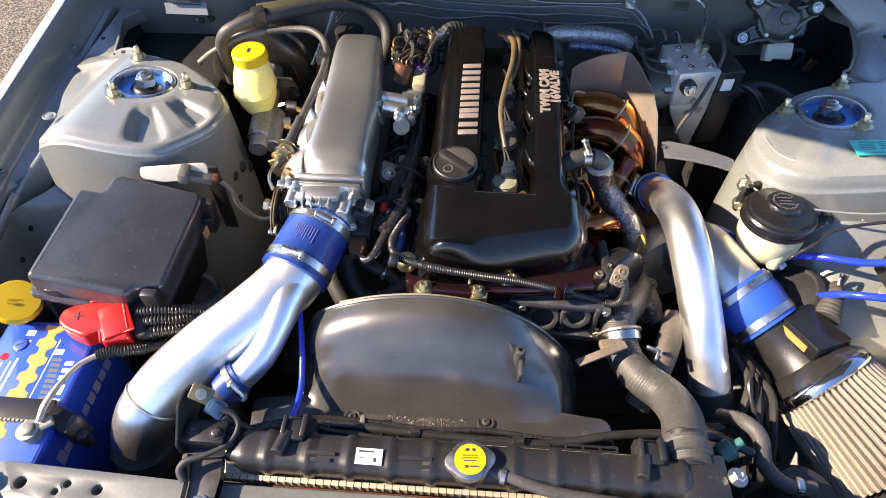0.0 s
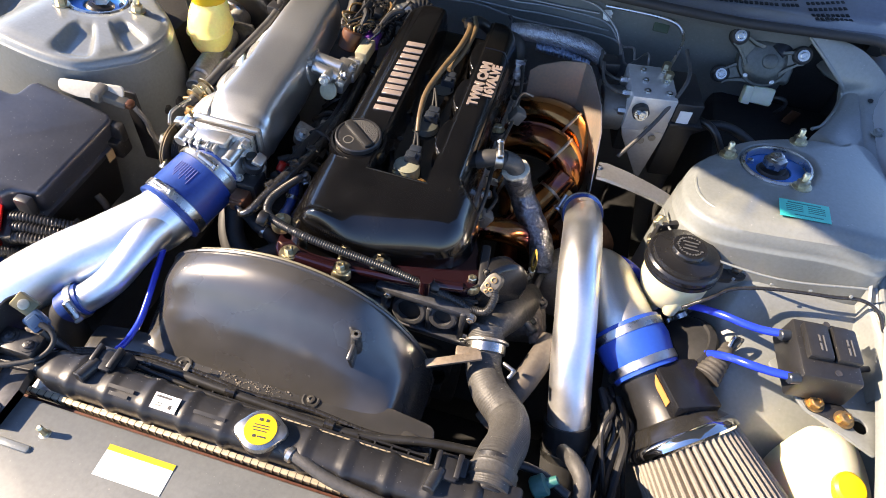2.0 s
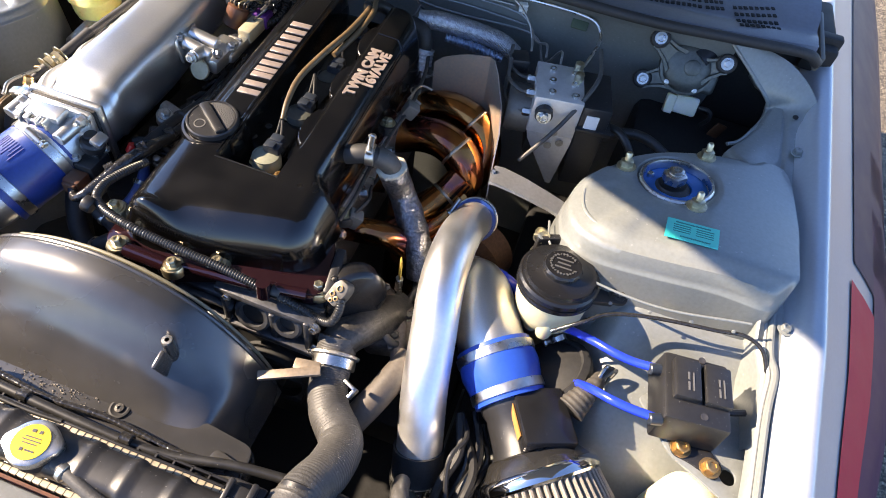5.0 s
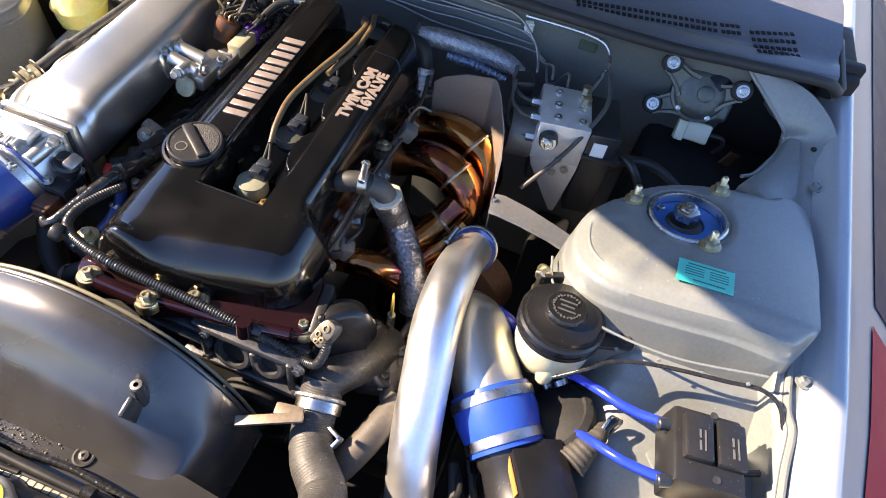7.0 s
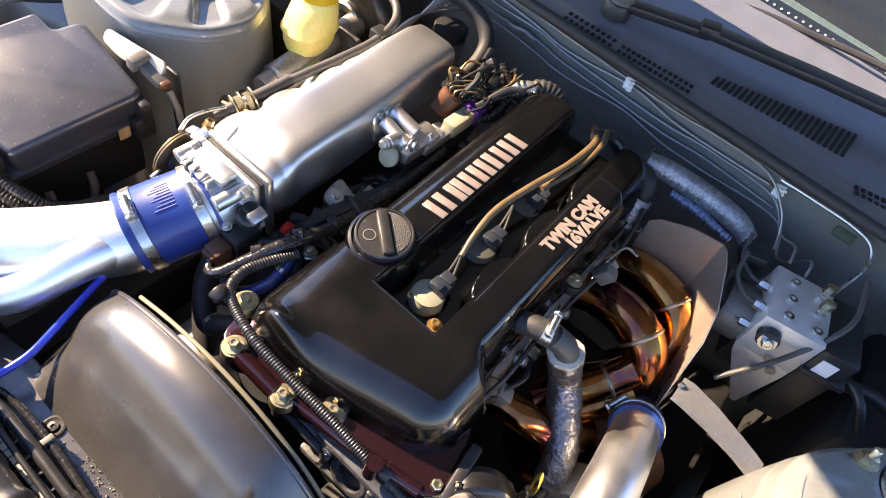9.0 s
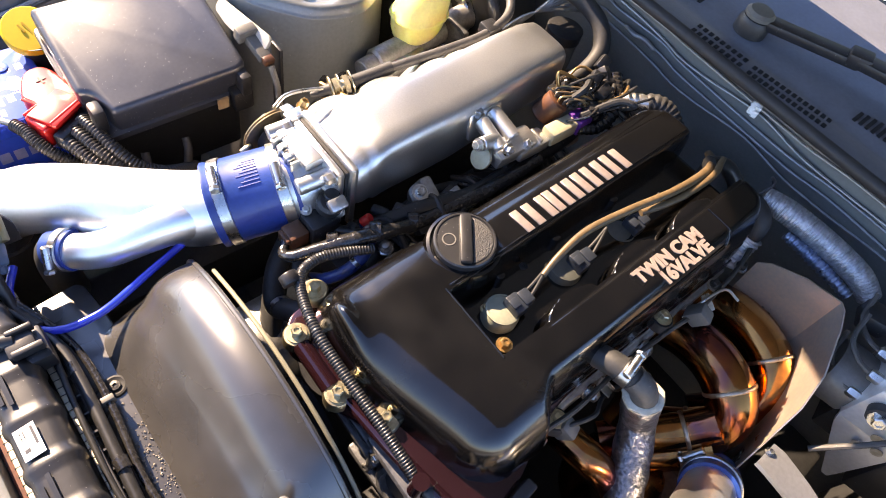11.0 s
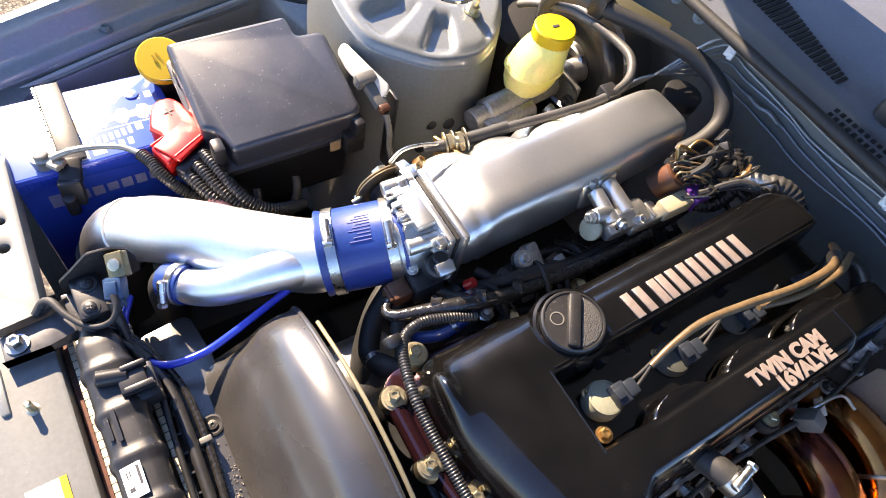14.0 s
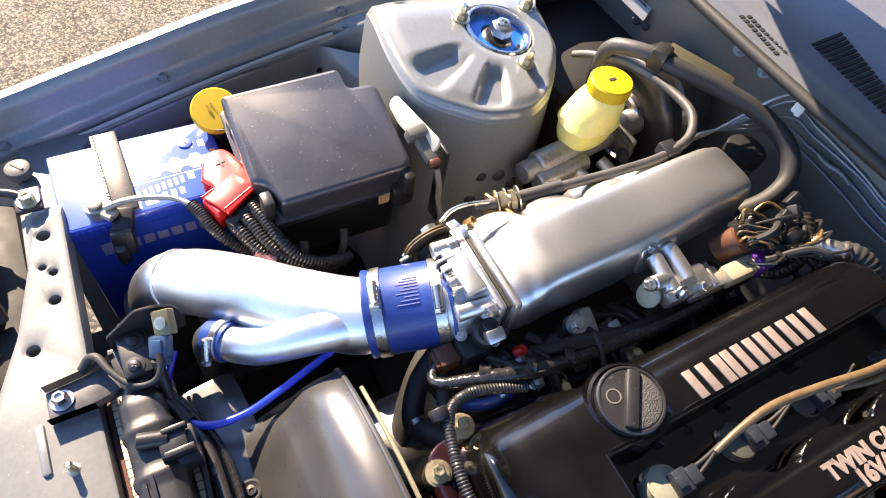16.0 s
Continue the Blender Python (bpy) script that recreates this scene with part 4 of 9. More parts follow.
for k in range(105):
    x = -0.258 + 0.52 * k / 104
    e = smooth01(min(x + 0.258, 0.262 - x) / 0.02)
    rib = 0.0022 if (k % 9) in (0, 1) else 0.0
    hy, hz = (0.021 + rib) * (0.6 + 0.4 * e), (0.021 + rib) * (0.6 + 0.4 * e)
    rings.append(super_ring(bm, (x, 0.262, 0.766), hy, hz, n=24, p=3.2, u=(0, 1, 0), v=(0, 0, 1)))
skin(bm, rings)
tank = part("top_tank", bm, BLACK, rad, "ribbed black plastic tank", smooth=45)
bm = box(B(), (-0.098, 0.2560, 0.7894), (0.029, 0.017, 0.0008), 0, (10, 0, 0))
tl = part("maker_label", bm, WHITE, tank, "small white label")
part("label_print", bars(B(), [(-0.004, 0.006, 0.020, 0.0025), (0.008, -0.004, 0.004, 0.005), (-0.008, -0.002, 0.009, 0.001), (-0.008, -0.005, 0.009, 0.001)], pose(-0.098, 0.2560, 0.7899, 10) @ Matrix.Scale(0.85, 4)), INK, tl)
part("moulded_print", bars(B(), [(0, 0.004, 0.036, 0.004), (0.004, -0.004, 0.028, 0.004)], pose(-0.048, 0.2535, 0.7886, 16), 0.001), LOOM, tank)
part("moulded_print", bars(B(), [(0, 0.003, 0.03, 0.004), (0, -0.004, 0.022, 0.004)], pose(-0.150, 0.2535, 0.7886, 16), 0.001), LOOM, tank)
part("filler_neck", cyl(B(), (0.011, 0.258, 0.775), (0.011, 0.258, 0.792), 0.022, 28), BLACK, tank)
part("outlet", cyl(B(), (0.252, 0.275, 0.768), (0.252, 0.315, 0.772), 0.021), BLACK, tank)
part("mount_bracket", box(B(), (0.262, 0.262, 0.775), (0.05, 0.05, 0.02), 0.004), BLACK, rad)
part("mount_bolt", hexbolt(B(), (0.295, 0.262, 0.785), (0, 0, 1), 0.007, 0.008), STEEL, rad)
bm = B()
pts = []
for k in range(72):
    a = 2 * math.pi * k / 72
    ear = max(0.0, math.cos(2 * (a - 0.2))) ** 3
    r = 0.0225 + 0.0055 * ear
    pts.append((0.011 + r * math.cos(a), 0.258 + r * math.sin(a)))
slab(bm, pts, 0.787, 0.796, 0.003)
rcap = part("radiator_cap", bm, STEEL, rad, "bare metal cap with a yellow disc")
part("warning_disc", lathe(B(), (0.011, 0.258, 0.7958), (0, 0, 1), [(0.0168, 0), (0.0168, 0.0012), (0.0, 0.0013)], 40), YELLOW, rcap, "yellow warning disc")
part("warning_print", bars(B(), [(-0.003, 0.010, 0.004, 0.003), (0.004, 0.010, 0.003, 0.003), (0, 0.004, 0.016, 0.001), (0, 0.001, 0.018, 0.001), (0, -0.002, 0.014, 0.001), (-0.004, -0.008, 0.003, 0.003), (0.004, -0.008, 0.009, 0.0015)], pose(0.011, 0.258, 0.7974, 0, 0, 4)), INK, rcap)
part("overflow_hose", tube(B(), [(0.034, 0.252, 0.780), (0.055, 0.247, 0.782), (0.10, 0.236, 0.778), (0.18, 0.230, 0.772), (0.26, 0.228, 0.76)], 0.0065, 12, 6), HOSE_GREY, rad, "grey overflow hose")
part("spring_clip", lathe(B(), (0.044, 0.249, 0.781), (0.9, -0.2, 0), [(0.0068, 0), (0.0088, 0.001), (0.0088, 0.006), (0.0068, 0.007)], 16), STEEL, rad)

shroud = thing("fan_shroud", (-0.03, 0.35, 0.40), "dusty black plastic fan shroud behind the radiator", "fan shroud")
ARC = [(-0.222, 0.640), (-0.217, 0.695), (-0.206, 0.745), (-0.183, 0.792), (-0.115, 0.824), (-0.033, 0.834), (0.050, 0.812), (0.105, 0.764), (0.138, 0.712), (0.155, 0.66)]
arc = [p for p in catmull([(x, 0.436, z) for x, z in ARC], 7)]
bm = B()
rings = []
for i, p in enumerate(arc):
    f = i / (len(arc) - 1)
    x0 = -0.215 + (0.150 + 0.215) * f
    x0 = p.x * 0.75 + x0 * 0.25
    z0 = min(0.728, p.z - 0.004)
    row = []
    for k in range(15):
        v = k / 14
        y = 0.330 + (0.436 - 0.330) * v
        e = math.sin(min(1, v * 1.12) * math.pi / 2) ** 1.25
        crease = (0.0055 * math.exp(-((v - 0.50) / 0.10) ** 2) + 0.0012 * math.exp(-((v - 0.25) / 0.05) ** 2)) * smooth01((p.z - 0.73) / 0.04)
        row.append(bm.verts.new((x0 + (p.x - x0) * e, y, z0 + (p.z - z0) * e - crease)))
    row.append(bm.verts.new((p.x, 0.439, p.z - 0.001)))
    row.append(bm.verts.new((p.x * 0.985, 0.439, p.z - 0.007)))
    rings.append(row)
skin(bm, rings, cap=False, closed=False)
part("dome", bm, SHROUD, shroud, smooth=60)
part("rim", tube(B(), [(p.x, 0.438, p.z) for p in arc[::5]], 0.0028, 8, 4), SHROUD, shroud)
part("edge_strip", tube(B(), [(p.x - 0.004, 0.449, p.z - 0.011) for p in arc[24:60:5]], 0.0022, 8, 4), mat("cream_edge", (0.20, 0.185, 0.13), 0.5), shroud, "cream fan ring edge")
bm = slab(B(), round_poly([(-0.255, 0.288), (0.185, 0.288), (0.180, 0.345), (0.120, 0.352), (-0.210, 0.352), (-0.262, 0.345)], 0.012), 0.700, 0.730, 0.003)
part("base_plate", bm, SHROUD, shroud)
for x, y in ((-0.134, 0.326), (0.029, 0.331)):
    d = part("bolt_dimple", lathe(B(), (x, y, 0.7305), (0, 0, 1), [(0.011, 0), (0.011, 0.0015), (0.009, 0.002), (0.006, 0.0005), (0.0, 0.0004)], 24), DARK, shroud)
    part("screw", lathe(B(), (x, y, 0.7305), (0, 0, 1), [(0.005, 0), (0.005, 0.003), (0.002, 0.0035), (0.002, 0.002)], 12), GRIME, d)
bm = lathe(B(), (0.065, 0.390, 0.765), (0, 0, 1), [(0.0085, 0), (0.0065, 0.03), (0.0065, 0.040)], 20)
bs = part("boss", bm, SHROUD, shroud)
part("boss_rib", box(B(), (0.066, 0.376, 0.776), (0.005, 0.020, 0.050), 0.002, (14, 0, 0)), SHROUD, shroud)
grit = random.Random(21)
bm = B()
for k in range(170):
    gx, gy = grit.gauss(-0.050, 0.030), grit.gauss(0.327, 0.006)
    gs = 0.0006 + 0.0010 * grit.random() ** 2
    box(bm, (gx, min(0.344, gy), 0.7306), (gs, gs, gs), 0, (30, 20, 360 * grit.random()))
tagged(part("grit", bm, mat("pale_grit", (0.24, 0.21, 0.17), 0.9, vary=0.4), shroud, "pale grit lying on the shroud"), kind="stuff")
part("boss_insert", lathe(B(), (0.065, 0.390, 0.805), (0, 0, 1), [(0.0055, 0), (0.0055, 0.0015), (0.0025, 0.0018), (0.0025, 0.0)], 20), STEEL, bs, "metal insert")
part("tab", slab(B(), round_poly([(0.140, 0.300), (0.182, 0.300), (0.180, 0.322), (0.145, 0.33)], 0.008), 0.730, 0.735, 0.001, [(0.168, 0.312, 0.003)]), SHROUD, shroud)
bm = B()
for z, y in ((0.752, 0.293), (0.748, 0.300)):
    box(bm, (-0.03, y, z), (0.42, 0.003, 0.010), 0.001)
for k in range(22):
    box(bm, (-0.23 + k * 0.0195, 0.2965, 0.748), (0.002, 0.010, 0.010), 0)
part("clip_rail", bm, BLACK, shroud, "black slotted clip rail")
for x in (-0.186, 0.205):
    bm = box(B(), (x + 0.004, 0.288, 0.774), (0.036, 0.022, 0.022), 0.003)
    box(bm, (x, 0.280, 0.789), (0.026, 0.024, 0.007), 0.002)
    box(bm, (x + 0.012, 0.284, 0.792), (0.006, 0.026, 0.010), 0.0015)
    box(bm, (x - 0.010, 0.284, 0.792), (0.005, 0.022, 0.010), 0.0015)
    cyl(bm, (x - 0.006, 0.278, 0.788), (x - 0.012, 0.252, 0.791), 0.0075, 18)
    part("retaining_clip", bm, BLACK, shroud)
bm = tube(B(), [(-0.264, 0.287, 0.800), (-0.250, 0.286, 0.778), (-0.228, 0.287, 0.757), (-0.190, 0.301, 0.755), (-0.14, 0.305, 0.754), (0.0, 0.300, 0.751), (0.10, 0.301, 0.748), (0.19, 0.318, 0.750), (0.29, 0.325, 0.745), (0.34, 0.31, 0.74)], 0.0052, 12, 8)
cb = thing("coolant_bypass_hose", (0.0, 0.300, 0.750), "thin black rubber hose along the radiator top", "hose")
part("hose_run", bm, LOOM, cb)
for x, y in ((-0.165, 0.3035), (-0.06, 0.3025), (0.06, 0.3005)):
    part("tape_band", lathe(B(), (x, y, 0.7535), (1, 0, 0), [(0.0053, 0), (0.0064, 0.0006), (0.0064, 0.012), (0.0053, 0.0126)], 14), TAPE, cb)
fw_ = thing("fan_wiring", (-0.05, 0.312, 0.745), "pair of taped wires lying behind the radiator tank", "wiring loom")
part("wire", tube(B(), [(-0.262, 0.266, 0.782), (-0.236, 0.292, 0.764), (-0.18, 0.314, 0.747), (-0.11, 0.316, 0.744), (-0.04, 0.311, 0.743), (0.03, 0.315, 0.742), (0.11, 0.310, 0.741), (0.17, 0.316, 0.742)], 0.0036, 10, 8, 0.03, 0.006), TAPE, fw_)
part("wire", tube(B(), [(-0.258, 0.256, 0.784), (-0.230, 0.284, 0.770), (-0.19, 0.296, 0.763), (-0.13, 0.293, 0.760), (-0.05, 0.290, 0.757), (0.0, 0.292, 0.756)], 0.0028, 10, 8), LOOM, fw_)
part("wire_clip", box(B(), (-0.118, 0.316, 0.745), (0.006, 0.012, 0.010), 0.001), GREYCON, fw_)

hose = thing("radiator_hose", (0.25, 0.38, 0.60), "worn grey rubber upper radiator hose with clamps", "hose")
bm = tube(B(), [(0.252, 0.275, 0.770), (0.254, 0.310, 0.766), (0.263, 0.350, 0.742), (0.258, 0.388, 0.718), (0.230, 0.418, 0.712), (0.214, 0.449, 0.711), (0.208, 0.480, 0.720), (0.205, 0.500, 0.735)],
          [0.0250, 0.0245, 0.0245, 0.0245, 0.0235, 0.0230, 0.0235, 0.024], 24, 10, 0.008, 0.0034)
part("hose_body", bm, HOSE_GREY, hose)
hose_clamp("clamp", (0.2105, 0.472, 0.7185), (-0.15, 0.88, 0.35), 0.0245, hose, 0.013, side=2.5)
part("clamp_tang", box(B(), (0.244, 0.444, 0.738), (0.016, 0.004, 0.012), 0.001, (20, 0, -25)), STEEL, hose, "bent clamp end")
part("clamp_tang", box(B(), (0.250, 0.437, 0.735), (0.004, 0.014, 0.010), 0.001, (20, 0, -25)), STEEL, hose)
part("clamp_band", lathe(B(), (0.2098, 0.4775, 0.7215), (-0.15, 0.88, 0.35), [(0.0256, 0), (0.0288, 0.001), (0.0282, 0.004), (0.0256, 0.005)], 30, lambda k, h: 0.02 * math.sin(k * 2.3)), CAST_DULL, hose)
part("clamp_band", lathe(B(), (0.2521, 0.284, 0.7703), (0.05, 0.95, -0.1), [(0.0245, 0), (0.0275, 0.001), (0.0265, 0.004), (0.0275, 0.008), (0.0265, 0.012), (0.0275, 0.015), (0.0245, 0.016)], 32), HOSE_GREY, hose, "ribbed rubber band")

# ---- engine ----
engine = thing("engine", (0.03, 0.72, 0.40), "four-cylinder engine with a gloss black valve cover", "engine")


def quarter(d, r):
    """Rounded edge: 0 at d = 0, 1 from d = r on."""
    q = 1 - min(1.0, max(0.0, d / r))
    return math.sqrt(max(0.0, 1 - q * q))


def cover_height(x, y):
    """Height of the valve cover's skin: a plane that rises to the rear, cut by the plug valley."""
    base = 0.790
    top = 0.8505 + 0.085 * (y - 0.53) - 0.9 * (max(0.0, abs(x - 0.04) - 0.05)) ** 2 - 0.6 * max(0.0, 0.60 - y) ** 2
    rear = smooth01((y - 0.600) / 0.030)
    right = 0.160 - 0.024 * rear
    left = -0.0825 + 0.011 * rear
    # plug valley with a sharp rim and a step on the exhaust side
    valley = smooth01((x - 0.004) / 0.004) * smooth01((0.081 - x) / 0.004) * smooth01((y - 0.601) / 0.005)
    deep = 0.036
    for yc in (0.692, 0.782, 0.872):
        q = math.hypot((x - 0.081) / 0.012, (y - yc) / 0.031)
        deep = min(deep, 0.036 - 0.0348 * smooth01((1.15 - q) / 0.16))
    ledge = 0.0025 * smooth01((0.0865 - x) / 0.002) * smooth01((x - 0.070) / 0.003) * smooth01((y - 0.640) / 0.02)
    swell = 0.003 * smooth01((0.026 - abs(x + 0.018)) / 0.012) * smooth01((y - 0.668) / 0.01)
    z = top + swell - ledge * (1 - valley) - deep * valley
    # shell: a box with rounded corners, a tight shoulder and a steep front face
    face = 0.494 + 0.032 * smooth01((x + 0.02) / 0.19)
    corner = 0.040
    qx = max(left + corner - x, x - (right - corner), 0.0)
    qy = max(face + corner - y, y - (0.978 - corner), 0.0)
    inset = corner - math.hypot(qx, qy)
    z = base + (z - base) * quarter(inset, 0.039 - 0.015 * rear)
    z -= 0.010 * (1 - smooth01((x - left) / 0.060)) * (1 - 0.5 * rear)
    hump = 0.024 * math.exp(-((x + 0.032) / 0.030) ** 2 - ((y - 0.507) / 0.013) ** 2)
    z += hump * smooth01((y - 0.4865) / 0.010)
    return z


bm = B()
nx, ny = 150, 310
grid = [[bm.verts.new((-0.0825 + 0.243 * i / nx, 0.486 + 0.494 * j / ny, 0)) for i in range(nx + 1)] for j in range(ny + 1)]
for row in grid:
    for v in row:
        v.co.z = cover_height(v.co.x, v.co.y)
for j in range(ny):
    for i in range(nx):
        q = (grid[j][i], grid[j][i + 1], grid[j + 1][i + 1], grid[j + 1][i])
        if max(v.co.z for v in q) > 0.7905 or (-0.070 < q[0].co.x < 0.134 and q[0].co.y < 0.96):
            bm.faces.new(q)
bmesh.ops.delete(bm, geom=[v for v in bm.verts if not v.link_faces], context="VERTS")
cover = part("valve_cover", bm, GLOSS, engine, "gloss black painted valve cover", smooth=70)

# plum coloured flange round the cover's foot
fl = [(-0.088, 0.540), (-0.084, 0.486), (-0.066, 0.470), (-0.050, 0.468), (-0.035, 0.476), (0.0, 0.478), (0.011, 0.470), (0.026, 0.478), (0.060, 0.492), (0.10, 0.494), (0.15, 0.502), (0.165, 0.503), (0.181, 0.512), (0.178, 0.535), (0.166, 0.575),
      (0.146, 0.615), (0.137, 0.66), (0.138, 0.98), (-0.072, 0.98), (-0.074, 0.62), (-0.086, 0.60)]
part("cover_flange", slab(B(), round_poly(fl, 0.010), 0.772, 0.792, 0.003), PLUM, cover, "dark plum metallic flange")
part("front_land", tube(B(), [(-0.048, 0.477, 0.795), (0.002, 0.477, 0.793)], 0.009, 14, 3), PLUM, cover, "plum metallic cover bead")
part("front_land", tube(B(), [(0.020, 0.482, 0.793), (0.060, 0.488, 0.792), (0.110, 0.495, 0.791), (0.162, 0.506, 0.788)], [0.005, 0.007, 0.007, 0.007], 14, 4), PLUM, cover, "plum metallic cover bead")
for x, y, z, a in ((-0.058, 0.478, 0.800, 0), (0.011, 0.478, 0.797, 0), (0.171, 0.519, 0.789, 0), (0.148, 0.640, 0.781, 0), (-0.078, 0.724, 0.792, 0), (-0.078, 0.632, 0.792, 0), (0.055, 0.500, 0.797, 0), (-0.084, 0.514, 0.812, 0), (0.138, 0.815, 0.792, 0)):
    bm = lathe(B(), (x, y, z - 0.012), (0, 0, 1), [(0.0135, 0), (0.0135, 0.010), (0.012, 0.0125), (0.006, 0.013)], 24)
    cw = part("bolt_grommet", bm, RUBBER if y > 0.6 else ZINC, cover)
    part("cover_bolt", hexbolt(B(), (x, y, z + 0.001), (0, 0, 1), 0.0058, 0.007, 1.7), ZINC, cw, "zinc plated cover bolt")
bm = tube(B(), [(0.118, 0.488, 0.785), (0.118, 0.490, 0.807)], 0.008, 16, 3)
part("dowel_boss", bm, PLUM, cover)

# slanted bright strokes in place of the maker's word, and the second line of words
for k, off in enumerate((0.000, 0.0155, 0.0335, 0.0445, 0.0580, 0.0725, 0.0860, 0.1000, 0.1155, 0.1300, 0.1455)):
    y = 0.7085 + off
    z = cover_height(-0.014, y)
    t = slab(B(), [(-0.0140, -0.0062), (0.0140, -0.0036), (0.0140, 0.0054), (-0.0140, 0.0028)], -0.001, 0.0010, 0.0003)
    t.transform(pose(-0.0140, y, z + 0.0004, 4.8, 0, 0))
    part("raised_stroke", t, LETTER, cover, "bright raised stroke")
lz = cover_height(0.113, 0.80)
word("TWIN CAM", 0.0195, pose(0.1055, 0.808, lz + 0.0016, 0, -4.8, 90), LETTER, cover, "lettering_twin_cam", 0.0006, 0.0011, 0.98)
word("16VALVE", 0.0195, pose(0.1215, 0.818, lz + 0.0016, 0, -4.8, 90), LETTER, cover, "lettering_16valve", 0.0006, 0.0011, 0.98)

rim_ = []
for qx, qy in round_poly([(0.0885, 0.890), (0.1265, 0.890), (0.1265, 0.700), (0.1260, 0.699), (0.1250, 0.890), (0.0885, 0.889)], 0.010, 6):
    rim_.append((qx, qy, cover_height(qx, qy) + 0.0002))
# thin cast beads along the rim of the plug valley
for x, y0, y1 in ((-0.0005, 0.606, 0.955), (0.0035, 0.612, 0.950)):
    part("valley_bead", tube(B(), [(x, y0 + (y1 - y0) * q / 12, cover_height(x, y0 + (y1 - y0) * q / 12) + 0.0002) for q in range(13)], 0.0011, 8, 2), GLOSS, cover)
part("valley_bead", tube(B(), [(0.0 + 0.083 * q / 8, 0.6005, cover_height(0.083 * q / 8, 0.6000) + 0.0002) for q in range(9)], 0.0010, 8, 2), GLOSS, cover)
for k in range(3):
    yc = (0.668, 0.746, 0.835)[k]
    part("valley_lug", lathe(B(), (0.010, yc, cover_height(0.012, yc)), (0, 0, 1), [(0.0055, 0), (0.0055, 0.010), (0.004, 0.011), (0.001, 0.011)], 14), GLOSS, cover)
part("plate_rim", tube(B(), rim_ + rim_[:1], 0.0011, 8, 2), GLOSS, cover, "thin raised rim round the lettering")
oil = thing("oil_filler_cap", (-0.028, 0.645, 0.862), "textured black oil filler cap with a grip bar", "cap")
OM = Matrix.Translation((-0.028, 0.646, 0.860)) @ pose(0, 0, 0, 4.8, 0, 0)
OT = OM.to_3x3() @ Vector((0, 0, 1))
bm = lathe(B(), OM @ Vector((0, 0, -0.012)), OT, [(0.030, 0), (0.030, 0.010), (0.0335, 0.012), (0.0335, 0.019), (0.0320, 0.0205), (0.0305, 0.0205), (0.0300, 0.0195), (0.001, 0.0195)], 60, lambda k, h: 0.010 if (k % 2 == 0 and 0.0125 < h < 0.0185) else 0)
part("cap_disc", bm, BLACK, oil)
bm = slab(B(), [(0.0285 * math.cos(a), 0.0285 * math.sin(a)) for a in (math.radians(16 + 148 * k / 20) for k in range(21))], 0.0072, 0.0082, 0.0003)
bm.transform(OM @ pose(0, 0, 0, 0, 0, -38))
part("grained_half", bm, mat("grained_plastic", (0.05, 0.048, 0.045), 0.55, vary=0.4, fine=700, bump=1.0, bump_scale=700), oil, "coarsely grained half of the cap")
bm = box(B(), (0, 0.0, 0.0095), (0.058, 0.013, 0.0065), 0.0025)
bm.transform(OM @ pose(0, 0, 0, 0, 0, -38))
part("grip_bar", bm, BLACK, oil)
bm = lathe(B(), OM @ Vector((-0.010, -0.014, 0.0073)), OT, [(0.0075, 0), (0.0075, 0.0008), (0.0062, 0.0008), (0.0062, 0)], 24, ring=True)
part("oil_mark", bm, GREYCON, oil)
oil.scale = (0.93, 0.93, 0.95)
part("cover_collar", lathe(B(), OM @ Vector((0, 0, -0.020)), OT, [(0.041, 0), (0.0395, 0.014), (0.0375, 0.0195), (0.0345, 0.0205), (0.0335, 0.0185)], 48), GLOSS, cover)

# ignition coils in the valley with their tan sleeved cable
for k, y in enumerate((0.645, 0.735, 0.825, 0.912)):
    c = thing("ignition_coil", (0.042, y, 0.818), "ignition coil with a pale moulded base in the valley", "ignition coil", "coils in the valve cover valley")
    bm = lathe(B(), (0.042, y - 0.003, 0.822), (0, 0, 1), [(0.0185, 0), (0.0185, 0.012), (0.0165, 0.016), (0.010, 0.018), (0.001, 0.018)], 30)
    part("coil_base", bm, COIL if k == 0 else COIL_SHADED, c)
    bm = box(B(), (0.047, y + 0.008, 0.844), (0.021, 0.015, 0.013), 0.002)
    box(bm, (0.047, y + 0.019, 0.847), (0.016, 0.013, 0.011), 0.002)
    box(bm, (0.047, y + 0.004, 0.8515), (0.010, 0.010, 0.004), 0.001)
    part("coil_plug", bm, BLUECON, c)
    part("coil_rim", lathe(B(), (0.042, y - 0.003, 0.8365), (0, 0, 1), [(0.0150, 0), (0.0168, 0.0008), (0.0168, 0.0028), (0.0150, 0.0034)], 30, ring=True), COIL if k == 0 else COIL_SHADED, c)
    part("coil_screw", hexbolt(B(), (0.030, y - 0.014, 0.832), (0, 0, 1), 0.0032, 0.005, 1.5), ZINC, c)
    for dx in (-0.004, 0.003):
        part("coil_lead", tube(B(), [(0.046 + dx, y + 0.025, 0.848), (0.043 + dx * 0.6, y + 0.036, 0.853), (0.037, y + 0.054, 0.860)], 0.0018, 8, 4), DARK, c)
part("valley_screw", hexbolt(B(), (0.068, 0.625, 0.826), (0, 0, 1), 0.0055, 0.006), BRASS, cover, "brass coloured screw")
for y in (0.70, 0.79, 0.88):
    part("valley_screw", hexbolt(B(), (0.014, y, 0.823), (0, 0, 1), 0.005, 0.006), DARK, cover)
cable = thing("coil_loom", (0.04, 0.80, 0.84), "tan sleeved wiring loom lying in the valve cover valley", "wiring loom")
